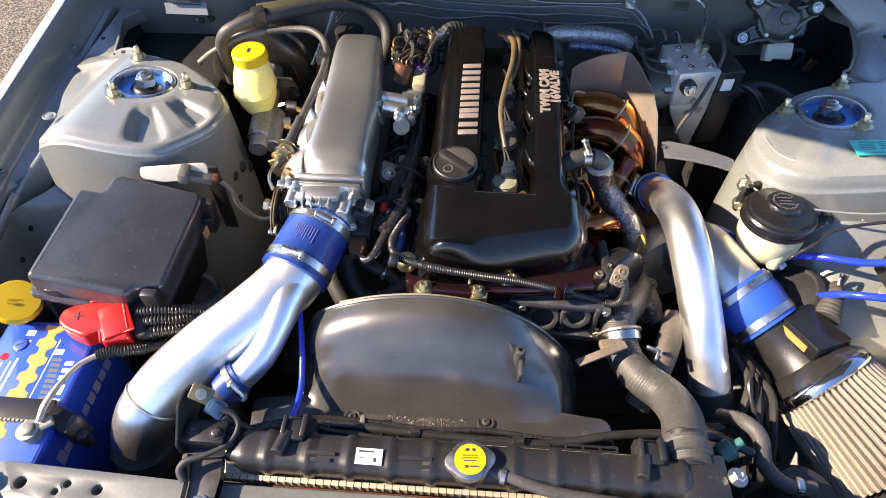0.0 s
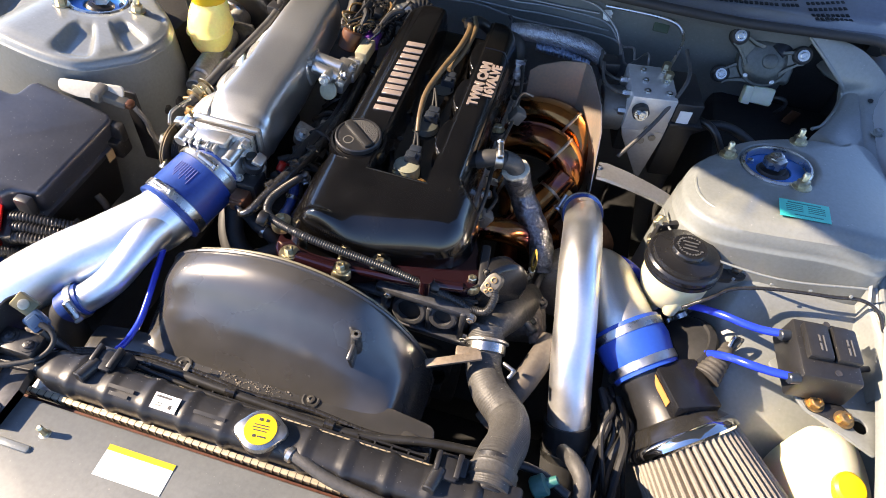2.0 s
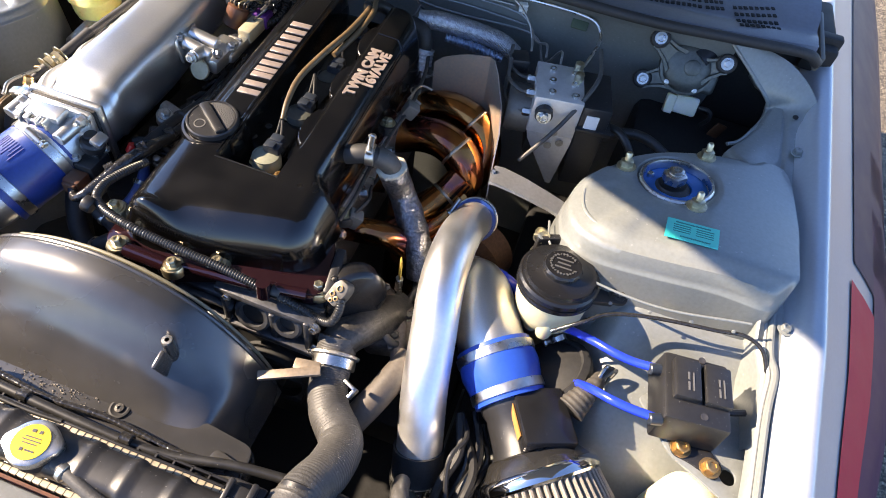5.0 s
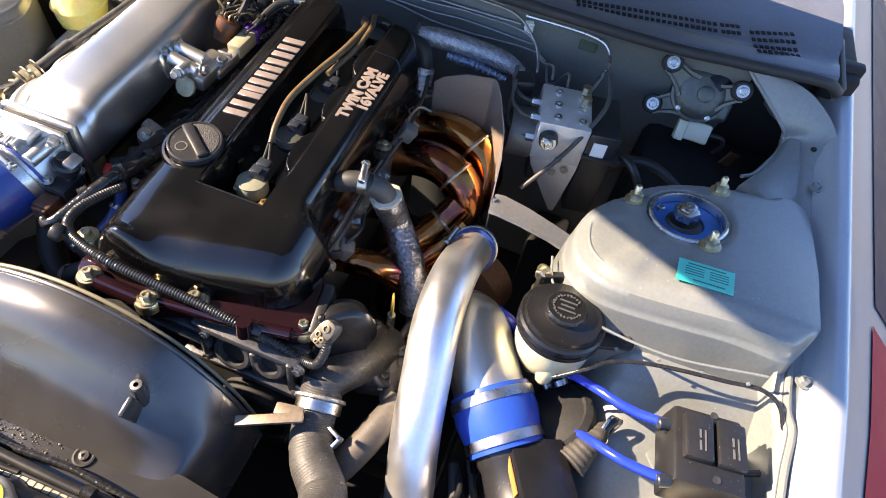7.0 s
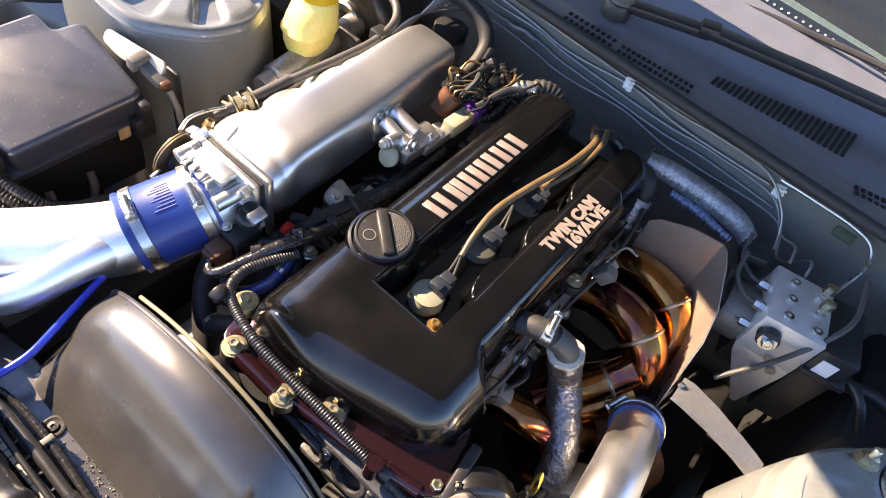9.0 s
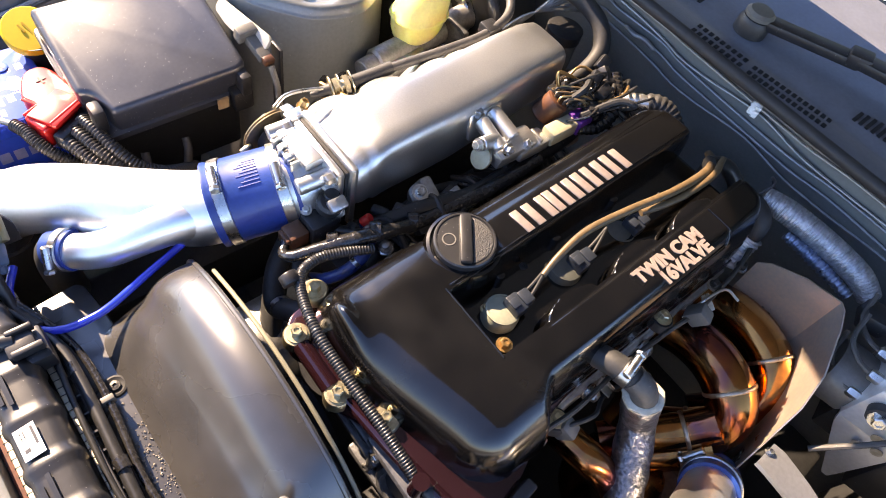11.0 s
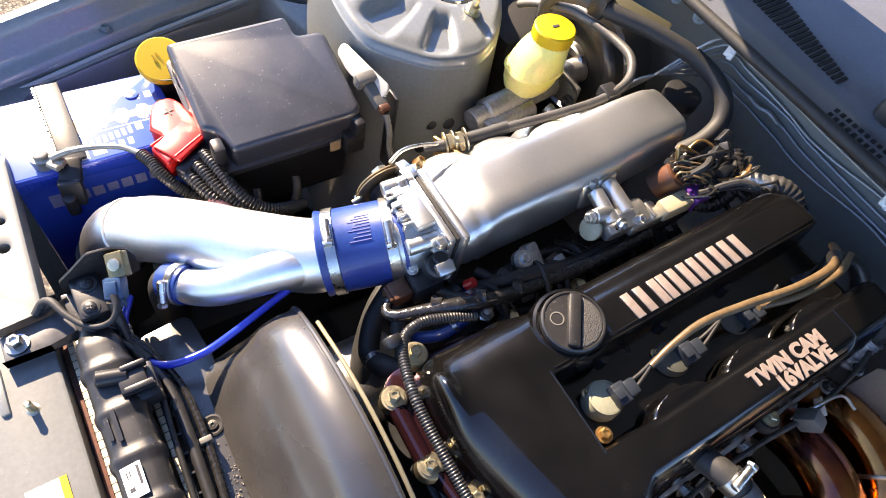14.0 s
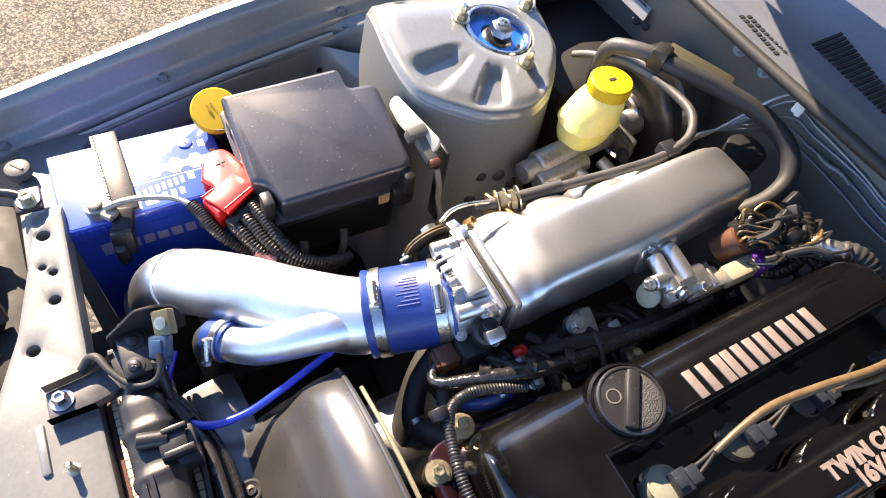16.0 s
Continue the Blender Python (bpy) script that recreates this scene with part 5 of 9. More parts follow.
part("sleeve", tube(B(), [(0.041, 0.690, 0.858), (0.036, 0.715, 0.868), (0.033, 0.755, 0.876), (0.040, 0.81, 0.880), (0.050, 0.870, 0.882), (0.052, 0.925, 0.880), (0.044, 0.965, 0.870), (0.030, 0.985, 0.86)], [0.003, 0.0036, 0.0042, 0.0044, 0.0044, 0.005, 0.005, 0.0045], 12, 8), TANWIRE, cable)
part("sleeve_branch", tube(B(), [(0.046, 0.83, 0.868), (0.058, 0.875, 0.876), (0.060, 0.935, 0.880), (0.050, 0.972, 0.876), (0.060, 0.985, 0.86)], 0.004, 12, 8), TANWIRE, cable)
part("taped_section", tube(B(), [(0.044, 0.955, 0.873), (0.055, 0.980, 0.866), (0.075, 0.990, 0.85), (0.09, 0.985, 0.83)], 0.0095, 12, 6), LOOM, cable)

# cylinder head, timing case and block
bm = box(B(), (0.035, 0.735, 0.70), (0.21, 0.46, 0.15), 0.008)
part("cylinder_head", bm, CAST_DULL, engine, "dull cast aluminium cylinder head")
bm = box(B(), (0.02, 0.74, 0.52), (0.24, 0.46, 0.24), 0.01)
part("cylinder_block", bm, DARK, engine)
CASE = mat("dusty_case_casting", (0.085, 0.086, 0.090), 0.44, 0.5, vary=0.35, scale=40, bump=0.2, bump_scale=500, rough_vary=0.3, dust=0.1)
tcase = part("timing_case", box(B(), (0.050, 0.506, 0.735), (0.262, 0.026, 0.070), 0.006), CASE, engine, "dusty grey cast timing case")
part("case_land", box(B(), (0.118, 0.492, 0.766), (0.128, 0.022, 0.012), 0.004, (0, 3, 0)), CASE, tcase)
part("case_land", box(B(), (0.030, 0.490, 0.757), (0.080, 0.016, 0.008), 0.003, (0, 3, 0)), CASE, tcase)
part("case_land", box(B(), (0.030, 0.486, 0.740), (0.090, 0.014, 0.007), 0.003, (0, 3, 0)), CASE, tcase)
part("case_land", box(B(), (0.112, 0.486, 0.706), (0.150, 0.020, 0.012), 0.004, (0, 3, 0)), CASE, tcase)
for x, z, h in ((-0.005, 0.738, 0.050), (0.066, 0.736, 0.054), (0.128, 0.735, 0.050), (0.172, 0.738, 0.060)):
    part("case_rib", box(B(), (x, 0.488, z), (0.007, 0.018, h), 0.002), CASE, tcase)
for x, z, r in ((0.101, 0.736, 0.024), (0.146, 0.742, 0.020)):
    pt_ = part("case_port", lathe(B(), (x, 0.497, z), (0, -1, 0.35), [(r, 0), (r, 0.015), (r - 0.003, 0.018), (r - 0.008, 0.018), (r - 0.008, 0.004)], 32), CASE, tcase, "round cast port")
    part("port_plug", lathe(B(), (x, 0.497, z), (0, -1, 0.35), [(r - 0.0082, 0.003), (r - 0.0082, 0.010), (r - 0.013, 0.011), (0.0, 0.011)], 26), DARK, pt_)
part("case_plug", lathe(B(), (-0.040, 0.500, 0.745), (0, -1, 0.30), [(0.036, 0), (0.036, 0.010), (0.033, 0.013), (0.001, 0.0135)], 36), CASE, tcase, "round cam end cover")
for x, z in ((-0.010, 0.770), (0.072, 0.764), (0.182, 0.762), (0.066, 0.712), (0.178, 0.712)):
    part("case_bolt", hexbolt(B(), (x, 0.484, z), (0, -1, 0.2), 0.0052, 0.006, 1.45), STEEL, tcase)
part("gasket_band", tube(B(), [(-0.075, 0.490, 0.778), (-0.02, 0.4905, 0.776), (0.05, 0.493, 0.774), (0.12, 0.497, 0.772), (0.185, 0.504, 0.770)], 0.0028, 8, 4), DARK, tcase)
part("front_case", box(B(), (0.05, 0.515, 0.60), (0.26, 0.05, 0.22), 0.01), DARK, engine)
bm = B()
lathe(bm, (-0.04, 0.49, 0.60), (0, -1, 0), [(0.055, 0), (0.055, 0.02), (0.05, 0.022), (0.05, 0.01), (0.02, 0.012), (0.02, 0.03)], 30)
part("pulley", bm, DARK, engine)
bm = B()
lathe(bm, (0.12, 0.49, 0.62), (0, -1, 0), [(0.05, 0), (0.05, 0.02), (0.045, 0.022), (0.045, 0.01), (0.02, 0.012), (0.02, 0.03)], 30)
part("pulley", bm, DARK, engine)
for a, b in (((-0.095, 0.475, 0.60), (0.165, 0.475, 0.635)), ((-0.09, 0.475, 0.56), (0.16, 0.475, 0.57))):
    part("drive_belt", tube(B(), [a, b], 0.007, 8, 2), RUBBER, engine)

# camshaft sensor at the head's front
cas = thing("cam_sensor", (0.215, 0.515, 0.72), "black cam angle sensor with a round cap and a connector", "sensor")
CAX = Vector((0.62, -0.74, 0.26)).normalized()
CBASE = Vector((0.202, 0.545, 0.766))
bm = lathe(B(), CBASE, CAX, [(0.030, -0.012), (0.036, -0.010), (0.037, 0.004), (0.0365, 0.007), (0.0385, 0.008), (0.0385, 0.013), (0.036, 0.016), (0.030, 0.0175), (0.001, 0.018)], 44)
part("sensor_cap", bm, BOTTLECAP, cas)
cu_, cv_, cw_ = basis(CAX)
for k in range(3):
    a_ = 0.5 + 2.1 * k
    part("cap_screw", hexbolt(B(), CBASE + CAX * 0.008 + (cu_ * math.cos(a_) + cv_ * math.sin(a_)) * 0.0400, CAX, 0.0034, 0.004, 1.3), GRIME, cas)
part("backing_plate", box(B(), (0.180, 0.546, 0.776), (0.012, 0.060, 0.050), 0.003, (10, 0, 8)), BLACK, cas)
CP = Matrix.Translation((0.197, 0.518, 0.796)) @ pose(0, 0, 0, 38, 6, -24)
bm = slab(B(), round_poly([(-0.009, -0.015), (0.009, -0.015), (0.010, 0.006), (0.006, 0.015), (-0.006, 0.015), (-0.010, 0.006)], 0.004), -0.012, 0.006, 0.0015)
bm.transform(CP)
pl_ = part("plug", bm, mat("weathered_plug", (0.10, 0.09, 0.075), 0.5, 0.2, vary=0.3, scale=90), cas, "weathered grey plug")
for x, y, r in ((0.0, 0.006, 0.0042), (-0.003, -0.004, 0.0034), (0.004, -0.006, 0.0030), (0.0, -0.011, 0.0028)):
    ring_ = lathe(B(), CP @ Vector((x, y, 0.006)), CP.to_3x3() @ Vector((0, 0, 1)), [(r, 0), (r, 0.0016), (r - 0.0012, 0.0018), (r - 0.0012, 0.0)], 18, ring=True)
    part("brass_ring", ring_, BRASS, pl_)

neck = thing("thermostat_neck", (0.205, 0.50, 0.70), "dull aluminium thermostat outlet neck", "water neck")
part("neck_casting", tube(B(), [(0.205, 0.490, 0.726), (0.213, 0.506, 0.732), (0.228, 0.528, 0.728), (0.240, 0.556, 0.715), (0.244, 0.585, 0.69)], [0.0225, 0.0235, 0.023, 0.024, 0.028], 24, 6), GRIME, neck)
part("neck_flange", box(B(), (0.190, 0.524, 0.722), (0.05, 0.02, 0.03), 0.005), GRIME, neck)

# ribbed loom over the cover's front
loom = thing("front_loom", (0.05, 0.49, 0.80), "black corrugated wiring loom across the timing cover", "wiring loom")
part("conduit", tube(B(), [(-0.088, 0.585, 0.822), (-0.098, 0.556, 0.826), (-0.104, 0.530, 0.828), (-0.098, 0.508, 0.829), (-0.078, 0.496, 0.829), (-0.040, 0.487, 0.829), (0.005, 0.487, 0.820), (0.060, 0.490, 0.808), (0.110, 0.492, 0.793), (0.155, 0.495, 0.775), (0.180, 0.494, 0.766), (0.198, 0.492, 0.772), (0.204, 0.502, 0.786), (0.202, 0.512, 0.796)],
                      0.0050, 14, 10, 0.09, 0.0030), LOOM, loom)
part("taped_harness", tube(B(), [(-0.150, 0.522, 0.806), (-0.138, 0.512, 0.806), (-0.127, 0.518, 0.812), (-0.118, 0.540, 0.818), (-0.110, 0.560, 0.824), (-0.103, 0.580, 0.827), (-0.098, 0.605, 0.824), (-0.097, 0.64, 0.812), (-0.095, 0.69, 0.808), (-0.090, 0.76, 0.812), (-0.092, 0.83, 0.818)], [0.005, 0.0055, 0.006, 0.007, 0.0075, 0.008, 0.008, 0.008, 0.0085, 0.009, 0.009], 12, 8, 0.015, 0.013), TAPE, loom, "shiny black taped harness")
for p in ((-0.114, 0.550, 0.821), (-0.100, 0.592, 0.826), (-0.097, 0.640, 0.812)):
    part("tape_wrap", lathe(B(), Vector(p) - Vector((0.003, -0.006, 0)), (0.5, 0.8, 0.1), [(0.0085, -0.006), (0.0098, -0.005), (0.0098, 0.005), (0.0085, 0.006)], 16), TAPE, loom)
part("conduit_tail", tube(B(), [(-0.100, 0.600, 0.815), (-0.125, 0.585, 0.805), (-0.150, 0.565, 0.80), (-0.165, 0.545, 0.80)], 0.006, 10, 6), LOOM, loom)
for p in ((-0.098, 0.495, 0.832), (0.128, 0.497, 0.789)):
    part("tape_band", lathe(B(), Vector(p) - Vector((0.005, 0, 0)), (1, 0, -0.3), [(0.0085, 0), (0.0092, 0.001), (0.0092, 0.010), (0.0085, 0.011)], 16), BLACK, loom)

# ---- intake ----
plenum = thing("intake_plenum", (-0.20, 0.76, 0.70), "polished cast aluminium intake plenum", "intake manifold")
SEC = [(0.598, -0.190, 0.040, 0.866, 0.800), (0.615, -0.190, 0.044, 0.872, 0.797), (0.650, -0.196, 0.046, 0.879, 0.795), (0.700, -0.194, 0.044, 0.883, 0.797), (0.740, -0.193, 0.043, 0.885, 0.800), (0.800, -0.196, 0.042, 0.887, 0.806),
       (0.860, -0.200, 0.040, 0.889, 0.812), (0.905, -0.202, 0.039, 0.889, 0.815), (0.925, -0.202, 0.036, 0.886, 0.820), (0.930, -0.202, 0.031, 0.880, 0.826)]
bm = B()
rings = []
for k in range(61):
    y = 0.598 + 0.332 * k / 60
    cx, hx, zt, zb = interp(SEC, y)
    rings.append(super_ring(bm, (cx, y, (zt + zb) / 2), hx, (zt - zb) / 2, n=52, p=4.6 if y > 0.63 else 3.2))
skin(bm, rings)
part("plenum_body", bm, CAST, plenum, smooth=60)
for y in (0.640, 0.705, 0.775, 0.845):
    bm = B()
    rings = []
    for t in range(9):
        a = 0.62 + t / 8 * 1.6
        px, pz = -0.203 - 0.060 * math.sin(a), 0.812 + 0.050 * math.cos(a)
        rings.append([bm.verts.new((px - math.sin(a) * 0.017 * math.sin(b), y + 0.033 * math.cos(b), pz + math.cos(a) * 0.017 * math.sin(b))) for b in (2 * math.pi * q / 24 for q in range(24))])
    skin(bm, rings)
    part("runner", bm, CAST, plenum, "rounded intake runner", smooth=60)
part("bracket", box(B(), (-0.120, 0.690, 0.800), (0.05, 0.016, 0.020), 0.004, (0, 25, 0)), CAST_DULL, plenum)
part("bracket_bolt", hexbolt(B(), (-0.098, 0.688, 0.803), (0.4, 0, 1), 0.007, 0.006), STEEL, plenum)
part("lifting_pin", lathe(B(), (-0.163, 0.787, 0.858), (0.25, 0, 1), [(0.0065, 0), (0.006, 0.012), (0.004, 0.016), (0.0, 0.017)], 16), CAST, plenum)
part("bracket_arm", box(B(), (-0.112, 0.700, 0.796), (0.018, 0.050, 0.006), 0.002, (0, 20, 12)), GRIME, plenum, "rusty bracket strip")
part("mount_ear", lathe(B(), (-0.129, 0.678, 0.806), (0.35, -0.2, 0.9), [(0.012, -0.01), (0.012, 0.004), (0.010, 0.006), (0.001, 0.006)], 22), CAST_DULL, plenum)
part("ear_bolt", hexbolt(B(), (-0.127, 0.677, 0.8115), (0.35, -0.2, 0.9), 0.0062, 0.006, 1.5), STEEL, plenum)
bm = box(B(), (-0.10, 0.74, 0.745), (0.10, 0.36, 0.05), 0.008)
part("runner_flange", bm, DARK, plenum)

bm = cyl(B(), (-0.195, 0.592, 0.824), (-0.203, 0.552, 0.818), 0.041, 36)
box(bm, (-0.205, 0.572, 0.866), (0.058, 0.022, 0.010), 0.003, (4, -4, 0))
for k in range(4):
    box(bm, (-0.222 + 0.0115 * k, 0.562, 0.864), (0.003, 0.022, 0.012), 0.001)
cyl(bm, (-0.236, 0.590, 0.864), (-0.240, 0.556, 0.860), 0.0085, 18)
cyl(bm, (-0.166, 0.590, 0.858), (-0.171, 0.548, 0.853), 0.0085, 18)
throttle = part("throttle_body", bm, CAST, plenum, "cast throttle body with a cable drum")
for y, wx, wz in ((0.600, 0.096, 0.090), (0.586, 0.088, 0.084)):
    part("flange", box(B(), (-0.194, y, 0.829), (wx, 0.0095, wz), 0.004), CAST, throttle)
part("flange_gasket", box(B(), (-0.194, 0.5932, 0.829), (0.086, 0.0042, 0.080), 0.001), DARK, throttle)
part("name_pad", box(B(), (-0.206, 0.5575, 0.8635), (0.024, 0.009, 0.008), 0.001, (10, 0, -3)), CAST, throttle)
part("pad_print", bars(B(), [(-0.006, 0, 0.003, 0.005), (-0.001, 0, 0.003, 0.005), (0.004, 0, 0.003, 0.005)], pose(-0.206, 0.5570, 0.8680, 10, 0, -3), 0.0006), GRIME, throttle)
for x in (-0.234, -0.156):
    for z in (0.795, 0.866):
        part("flange_bolt", hexbolt(B(), (x, 0.580, z), (0, -1, 0), 0.006, 0.008), STEEL, throttle)
for k, (x0_, r_) in enumerate(((-0.264, 0.035),)):
    bm = lathe(B(), (x0_, 0.578, 0.826), (-1, 0, 0.1), [(0.010, 0), (r_ - 0.003, 0.0005), (r_, 0.001), (r_, 0.0022), (r_ - 0.003, 0.0032), (r_, 0.0042), (r_, 0.0056), (r_ - 0.004, 0.006), (0.010, 0.006)], 44)
    part("cable_drum", bm, mat("tarnished_drum", (0.26, 0.20, 0.13), 0.42, 0.8, vary=0.3, scale=60), throttle, "tarnished cable drum")
bm = lathe(B(), (-0.240, 0.578, 0.828), (-1, 0, 0.1), [(0.0225 + 0.0025 * (k % 2), 0.0016 * k) for k in range(13)], 32)
part("return_spring", bm, DARK, throttle)
part("drum_shaft", cyl(B(), (-0.235, 0.578, 0.827), (-0.285, 0.578, 0.832), 0.006, 14), STEEL, throttle)
part("drum_nut", lathe(B(), (-0.279, 0.578, 0.8315), (-1, 0, 0.1), [(0.0095, 0), (0.0095, 0.006), (0.007, 0.007)], 6), ZINC, throttle)
bm = box(B(), (-0.244, 0.592, 0.864), (0.016, 0.022, 0.012), 0.002, (0, -10, 8))
box(bm, (-0.256, 0.590, 0.858), (0.014, 0.012, 0.018), 0.002, (0, -10, 8))
part("drum_bracket", bm, STEEL, throttle)
part("stop_screw", hexbolt(B(), (-0.252, 0.604, 0.866), (0.2, 0.3, 1), 0.005, 0.009, 1.3), BRASS, throttle)
part("link_arm", box(B(), (-0.262, 0.548, 0.806), (0.004, 0.014, 0.046), 0.0015, (18, 0, 0)), ZINC, throttle)
part("link_arm", box(B(), (-0.268, 0.536, 0.788), (0.012, 0.016, 0.020), 0.003, (18, 0, 0)), BRASS, throttle)
part("link_screw", hexbolt(B(), (-0.270, 0.548, 0.812), (-1, 0, 0.1), 0.004, 0.005, 1.3), STEEL, throttle)
bm = box(B(), (-0.150, 0.562, 0.808), (0.028, 0.034, 0.030), 0.004)
cyl(bm, (-0.150, 0.575, 0.83), (-0.150, 0.575, 0.850), 0.008)
lathe(bm, (-0.150, 0.572, 0.832), (0.3, 0, 1), [(0.014, 0), (0.014, 0.010), (0.011, 0.013), (0.001, 0.013)], 24)
part("position_sensor", bm, BLACK, throttle)
part("sensor_arm", box(B(), (-0.160, 0.577, 0.846), (0.030, 0.010, 0.009), 0.003, (0, 20, 0)), CAST, throttle)
for q in ((-0.160, 0.552, 0.826), (-0.142, 0.580, 0.824)):
    part("sensor_screw", hexbolt(B(), q, (0.1, -0.2, 1), 0.004, 0.004, 1.5), STEEL, throttle)
bm = box(B(), (-0.152, 0.534, 0.806), (0.022, 0.022, 0.020), 0.003)
box(bm, (-0.152, 0.522, 0.806), (0.018, 0.006, 0.016), 0.002)
part("sensor_plug", bm, BROWN, throttle, "brown connector")
part("stay", box(B(), (-0.145, 0.575, 0.835), (0.014, 0.02, 0.03), 0.003, (0, 30, 0)), CAST, throttle)

boot = thing("silicone_coupler", (-0.215, 0.53, 0.77), "blue silicone coupler between throttle and pipe", "hose")
P0, P1 = Vector((-0.202, 0.568, 0.818)), Vector((-0.2305, 0.485, 0.799))
ax = (P1 - P0)
L = ax.length
bm = lathe(B(), P0, ax, [(0.041, 0), (0.0455, 0.001), (0.0455, 0.004), (0.0445, 0.006), (0.0445, L - 0.006), (0.0455, L - 0.004), (0.0455, L - 0.001), (0.041, L)], 48)
part("coupler", bm, SILICONE, boot)
hose_clamp("clamp", P0 + ax * 0.17, ax, 0.0448, boot, 0.012, side=3.6)
hose_clamp("clamp", P0 + ax * 0.84, ax, 0.0448, boot, 0.012, side=3.9)
u, v, w = basis(ax)
bm = B()
mid = P0 + ax * 0.5
for k in range(9):
    a = math.radians(62 + k * 5)
    d = Vector((0, 0, 1)) * math.sin(a) + Vector((1, 0.3, 0)).normalized() * math.cos(a)
    d = (d - w * d.dot(w)).normalized()
    cyl(bm, mid + d * 0.0446 - w * 0.012, mid + d * 0.0446 + w * (0.010 - 0.004 * (k % 3)), 0.0006, 6, 0)
part("print_marks", bm, mat("print_lilac", (0.10, 0.11, 0.30), 0.5), boot, "small pale print marks")

charge = thing("charge_pipe", (-0.32, 0.38, 0.55), "polished aluminium charge pipe with a welded branch", "pipe")
bm = tube(B(), [(-0.226, 0.498, 0.802), (-0.236, 0.472, 0.797), (-0.276, 0.425, 0.788), (-0.316, 0.387, 0.778), (-0.354, 0.350, 0.762), (-0.377, 0.327, 0.744)], [0.039, 0.0395, 0.0385, 0.0372, 0.0366, 0.036], 40, 10)
part("main_pipe", bm, POLISH, charge)
# Polished like the main pipe; its darker tone paints in the bay's shade.
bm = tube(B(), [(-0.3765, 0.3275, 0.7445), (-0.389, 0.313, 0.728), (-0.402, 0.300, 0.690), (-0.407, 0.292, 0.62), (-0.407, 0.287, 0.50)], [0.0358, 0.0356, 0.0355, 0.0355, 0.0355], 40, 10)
part("lower_elbow", bm, mat("shaded_aluminium_bend", (0.62, 0.63, 0.66), 0.36, 1.0, vary=0.15, scale=14, bump=0.05, bump_scale=260), charge, "polished aluminium bend with the bay's shade painted into its colour")
part("elbow_weld", lathe(B(), (-0.3772, 0.3268, 0.7438), (-0.55, -0.58, -0.60), [(0.0355, -0.0012), (0.0366, -0.0010), (0.0372, 0.0004), (0.0366, 0.0016), (0.0352, 0.0018)], 60, lambda k, h: 0.008 * (k % 2)), POLISH, charge, "fine weld seam")
part("lower_coupler", tube(B(), [(-0.403, 0.298, 0.682), (-0.407, 0.292, 0.63), (-0.408, 0.288, 0.56)], 0.040, 36, 6), RUBBER, charge, "black rubber coupler")
bm = tube(B(), [(-0.225, 0.470, 0.803), (-0.230, 0.440, 0.804), (-0.237, 0.410, 0.794), (-0.248, 0.382, 0.780), (-0.263, 0.362, 0.770), (-0.278, 0.350, 0.763)], [0.026, 0.0235, 0.0205, 0.0192, 0.0187, 0.0185], 30, 10)
part("branch_pipe", bm, POLISH, charge, "polished branch to the blow-off hose")
bm = B()
for k in range(26):
    a = 2 * math.pi * k / 26
    c = Vector((-0.2275, 0.457, 0.812)) + Vector((0.019 * math.cos(a), 0.012 * math.sin(a), 0.006 * math.sin(a)))
    lathe(bm, c, (0.1, 0.2, 1), [(0.0028, 0), (0.0026, 0.002), (0.001, 0.0032)], 8)
part("weld_bead", bm, CAST, charge)
d = Vector((-0.74, -0.58, -0.34)).normalized()
c0 = Vector((-0.272, 0.355, 0.766))
bh = thing("blowoff_hose", (-0.30, 0.335, 0.70), "short blue silicone hose with a steel clamp", "hose")
part("hose_body", tube(B(), [c0, c0 + d * 0.012, c0 + d * 0.024 + Vector((0, 0, -0.003))], 0.0212, 28, 6), SILICONE, bh)
# Black bend added for the dark hole past the clamp.
part("shade_bend", tube(B(), [c0 + d * 0.018, c0 + d * 0.030 + Vector((0, 0, -0.010)), c0 + d * 0.036 + Vector((0, 0, -0.035)), c0 + d * 0.036 + Vector((0, 0, -0.09))], 0.0185, 24, 6), RUBBER, bh, "black bend added to paint the shade beyond the clamp")
hose_clamp("clamp", c0 + d * 0.009, d, 0.0217, bh, 0.009, side=1.2)

# pressure sensor bracket beside the radiator
ms = thing("boost_sensor", (-0.29, 0.30, 0.76), "pressure sensor with a blue-grey plug on a bent black bracket", "sensor")
SM = Matrix.Translation((-0.291, 0.301, 0.814)) @ pose(0, 0, 0, 24, 28, -8)
bm = box(B(), (0, 0.003, 0), (0.025, 0.018, 0.012), 0.002)
bm.transform(SM)
part("sensor_body", bm, mat("yellow_zinc", (0.20, 0.175, 0.10), 0.42, 0.8, vary=0.25), ms, "yellowish plated sensor body")
part("sensor_rivet", lathe(B(), SM @ Vector((0, 0.003, 0.006)), SM.to_3x3() @ Vector((0, 0, 1)), [(0.006, 0), (0.006, 0.0016), (0.0045, 0.002), (0.001, 0.002)], 20), ZINC, ms)
bm = box(B(), (0.021, -0.005, 0.000), (0.022, 0.019, 0.014), 0.003, (0, 0, -8))
box(bm, (0.021, -0.005, 0.008), (0.013, 0.012, 0.004), 0.001, (0, 0, -8))
box(bm, (0.034, -0.008, -0.002), (0.010, 0.014, 0.011), 0.002, (0, 0, -8))
bm.transform(SM)
part("sensor_plug", bm, mat("blue_grey_plug", (0.030, 0.070, 0.14), 0.35, vary=0.2), ms)
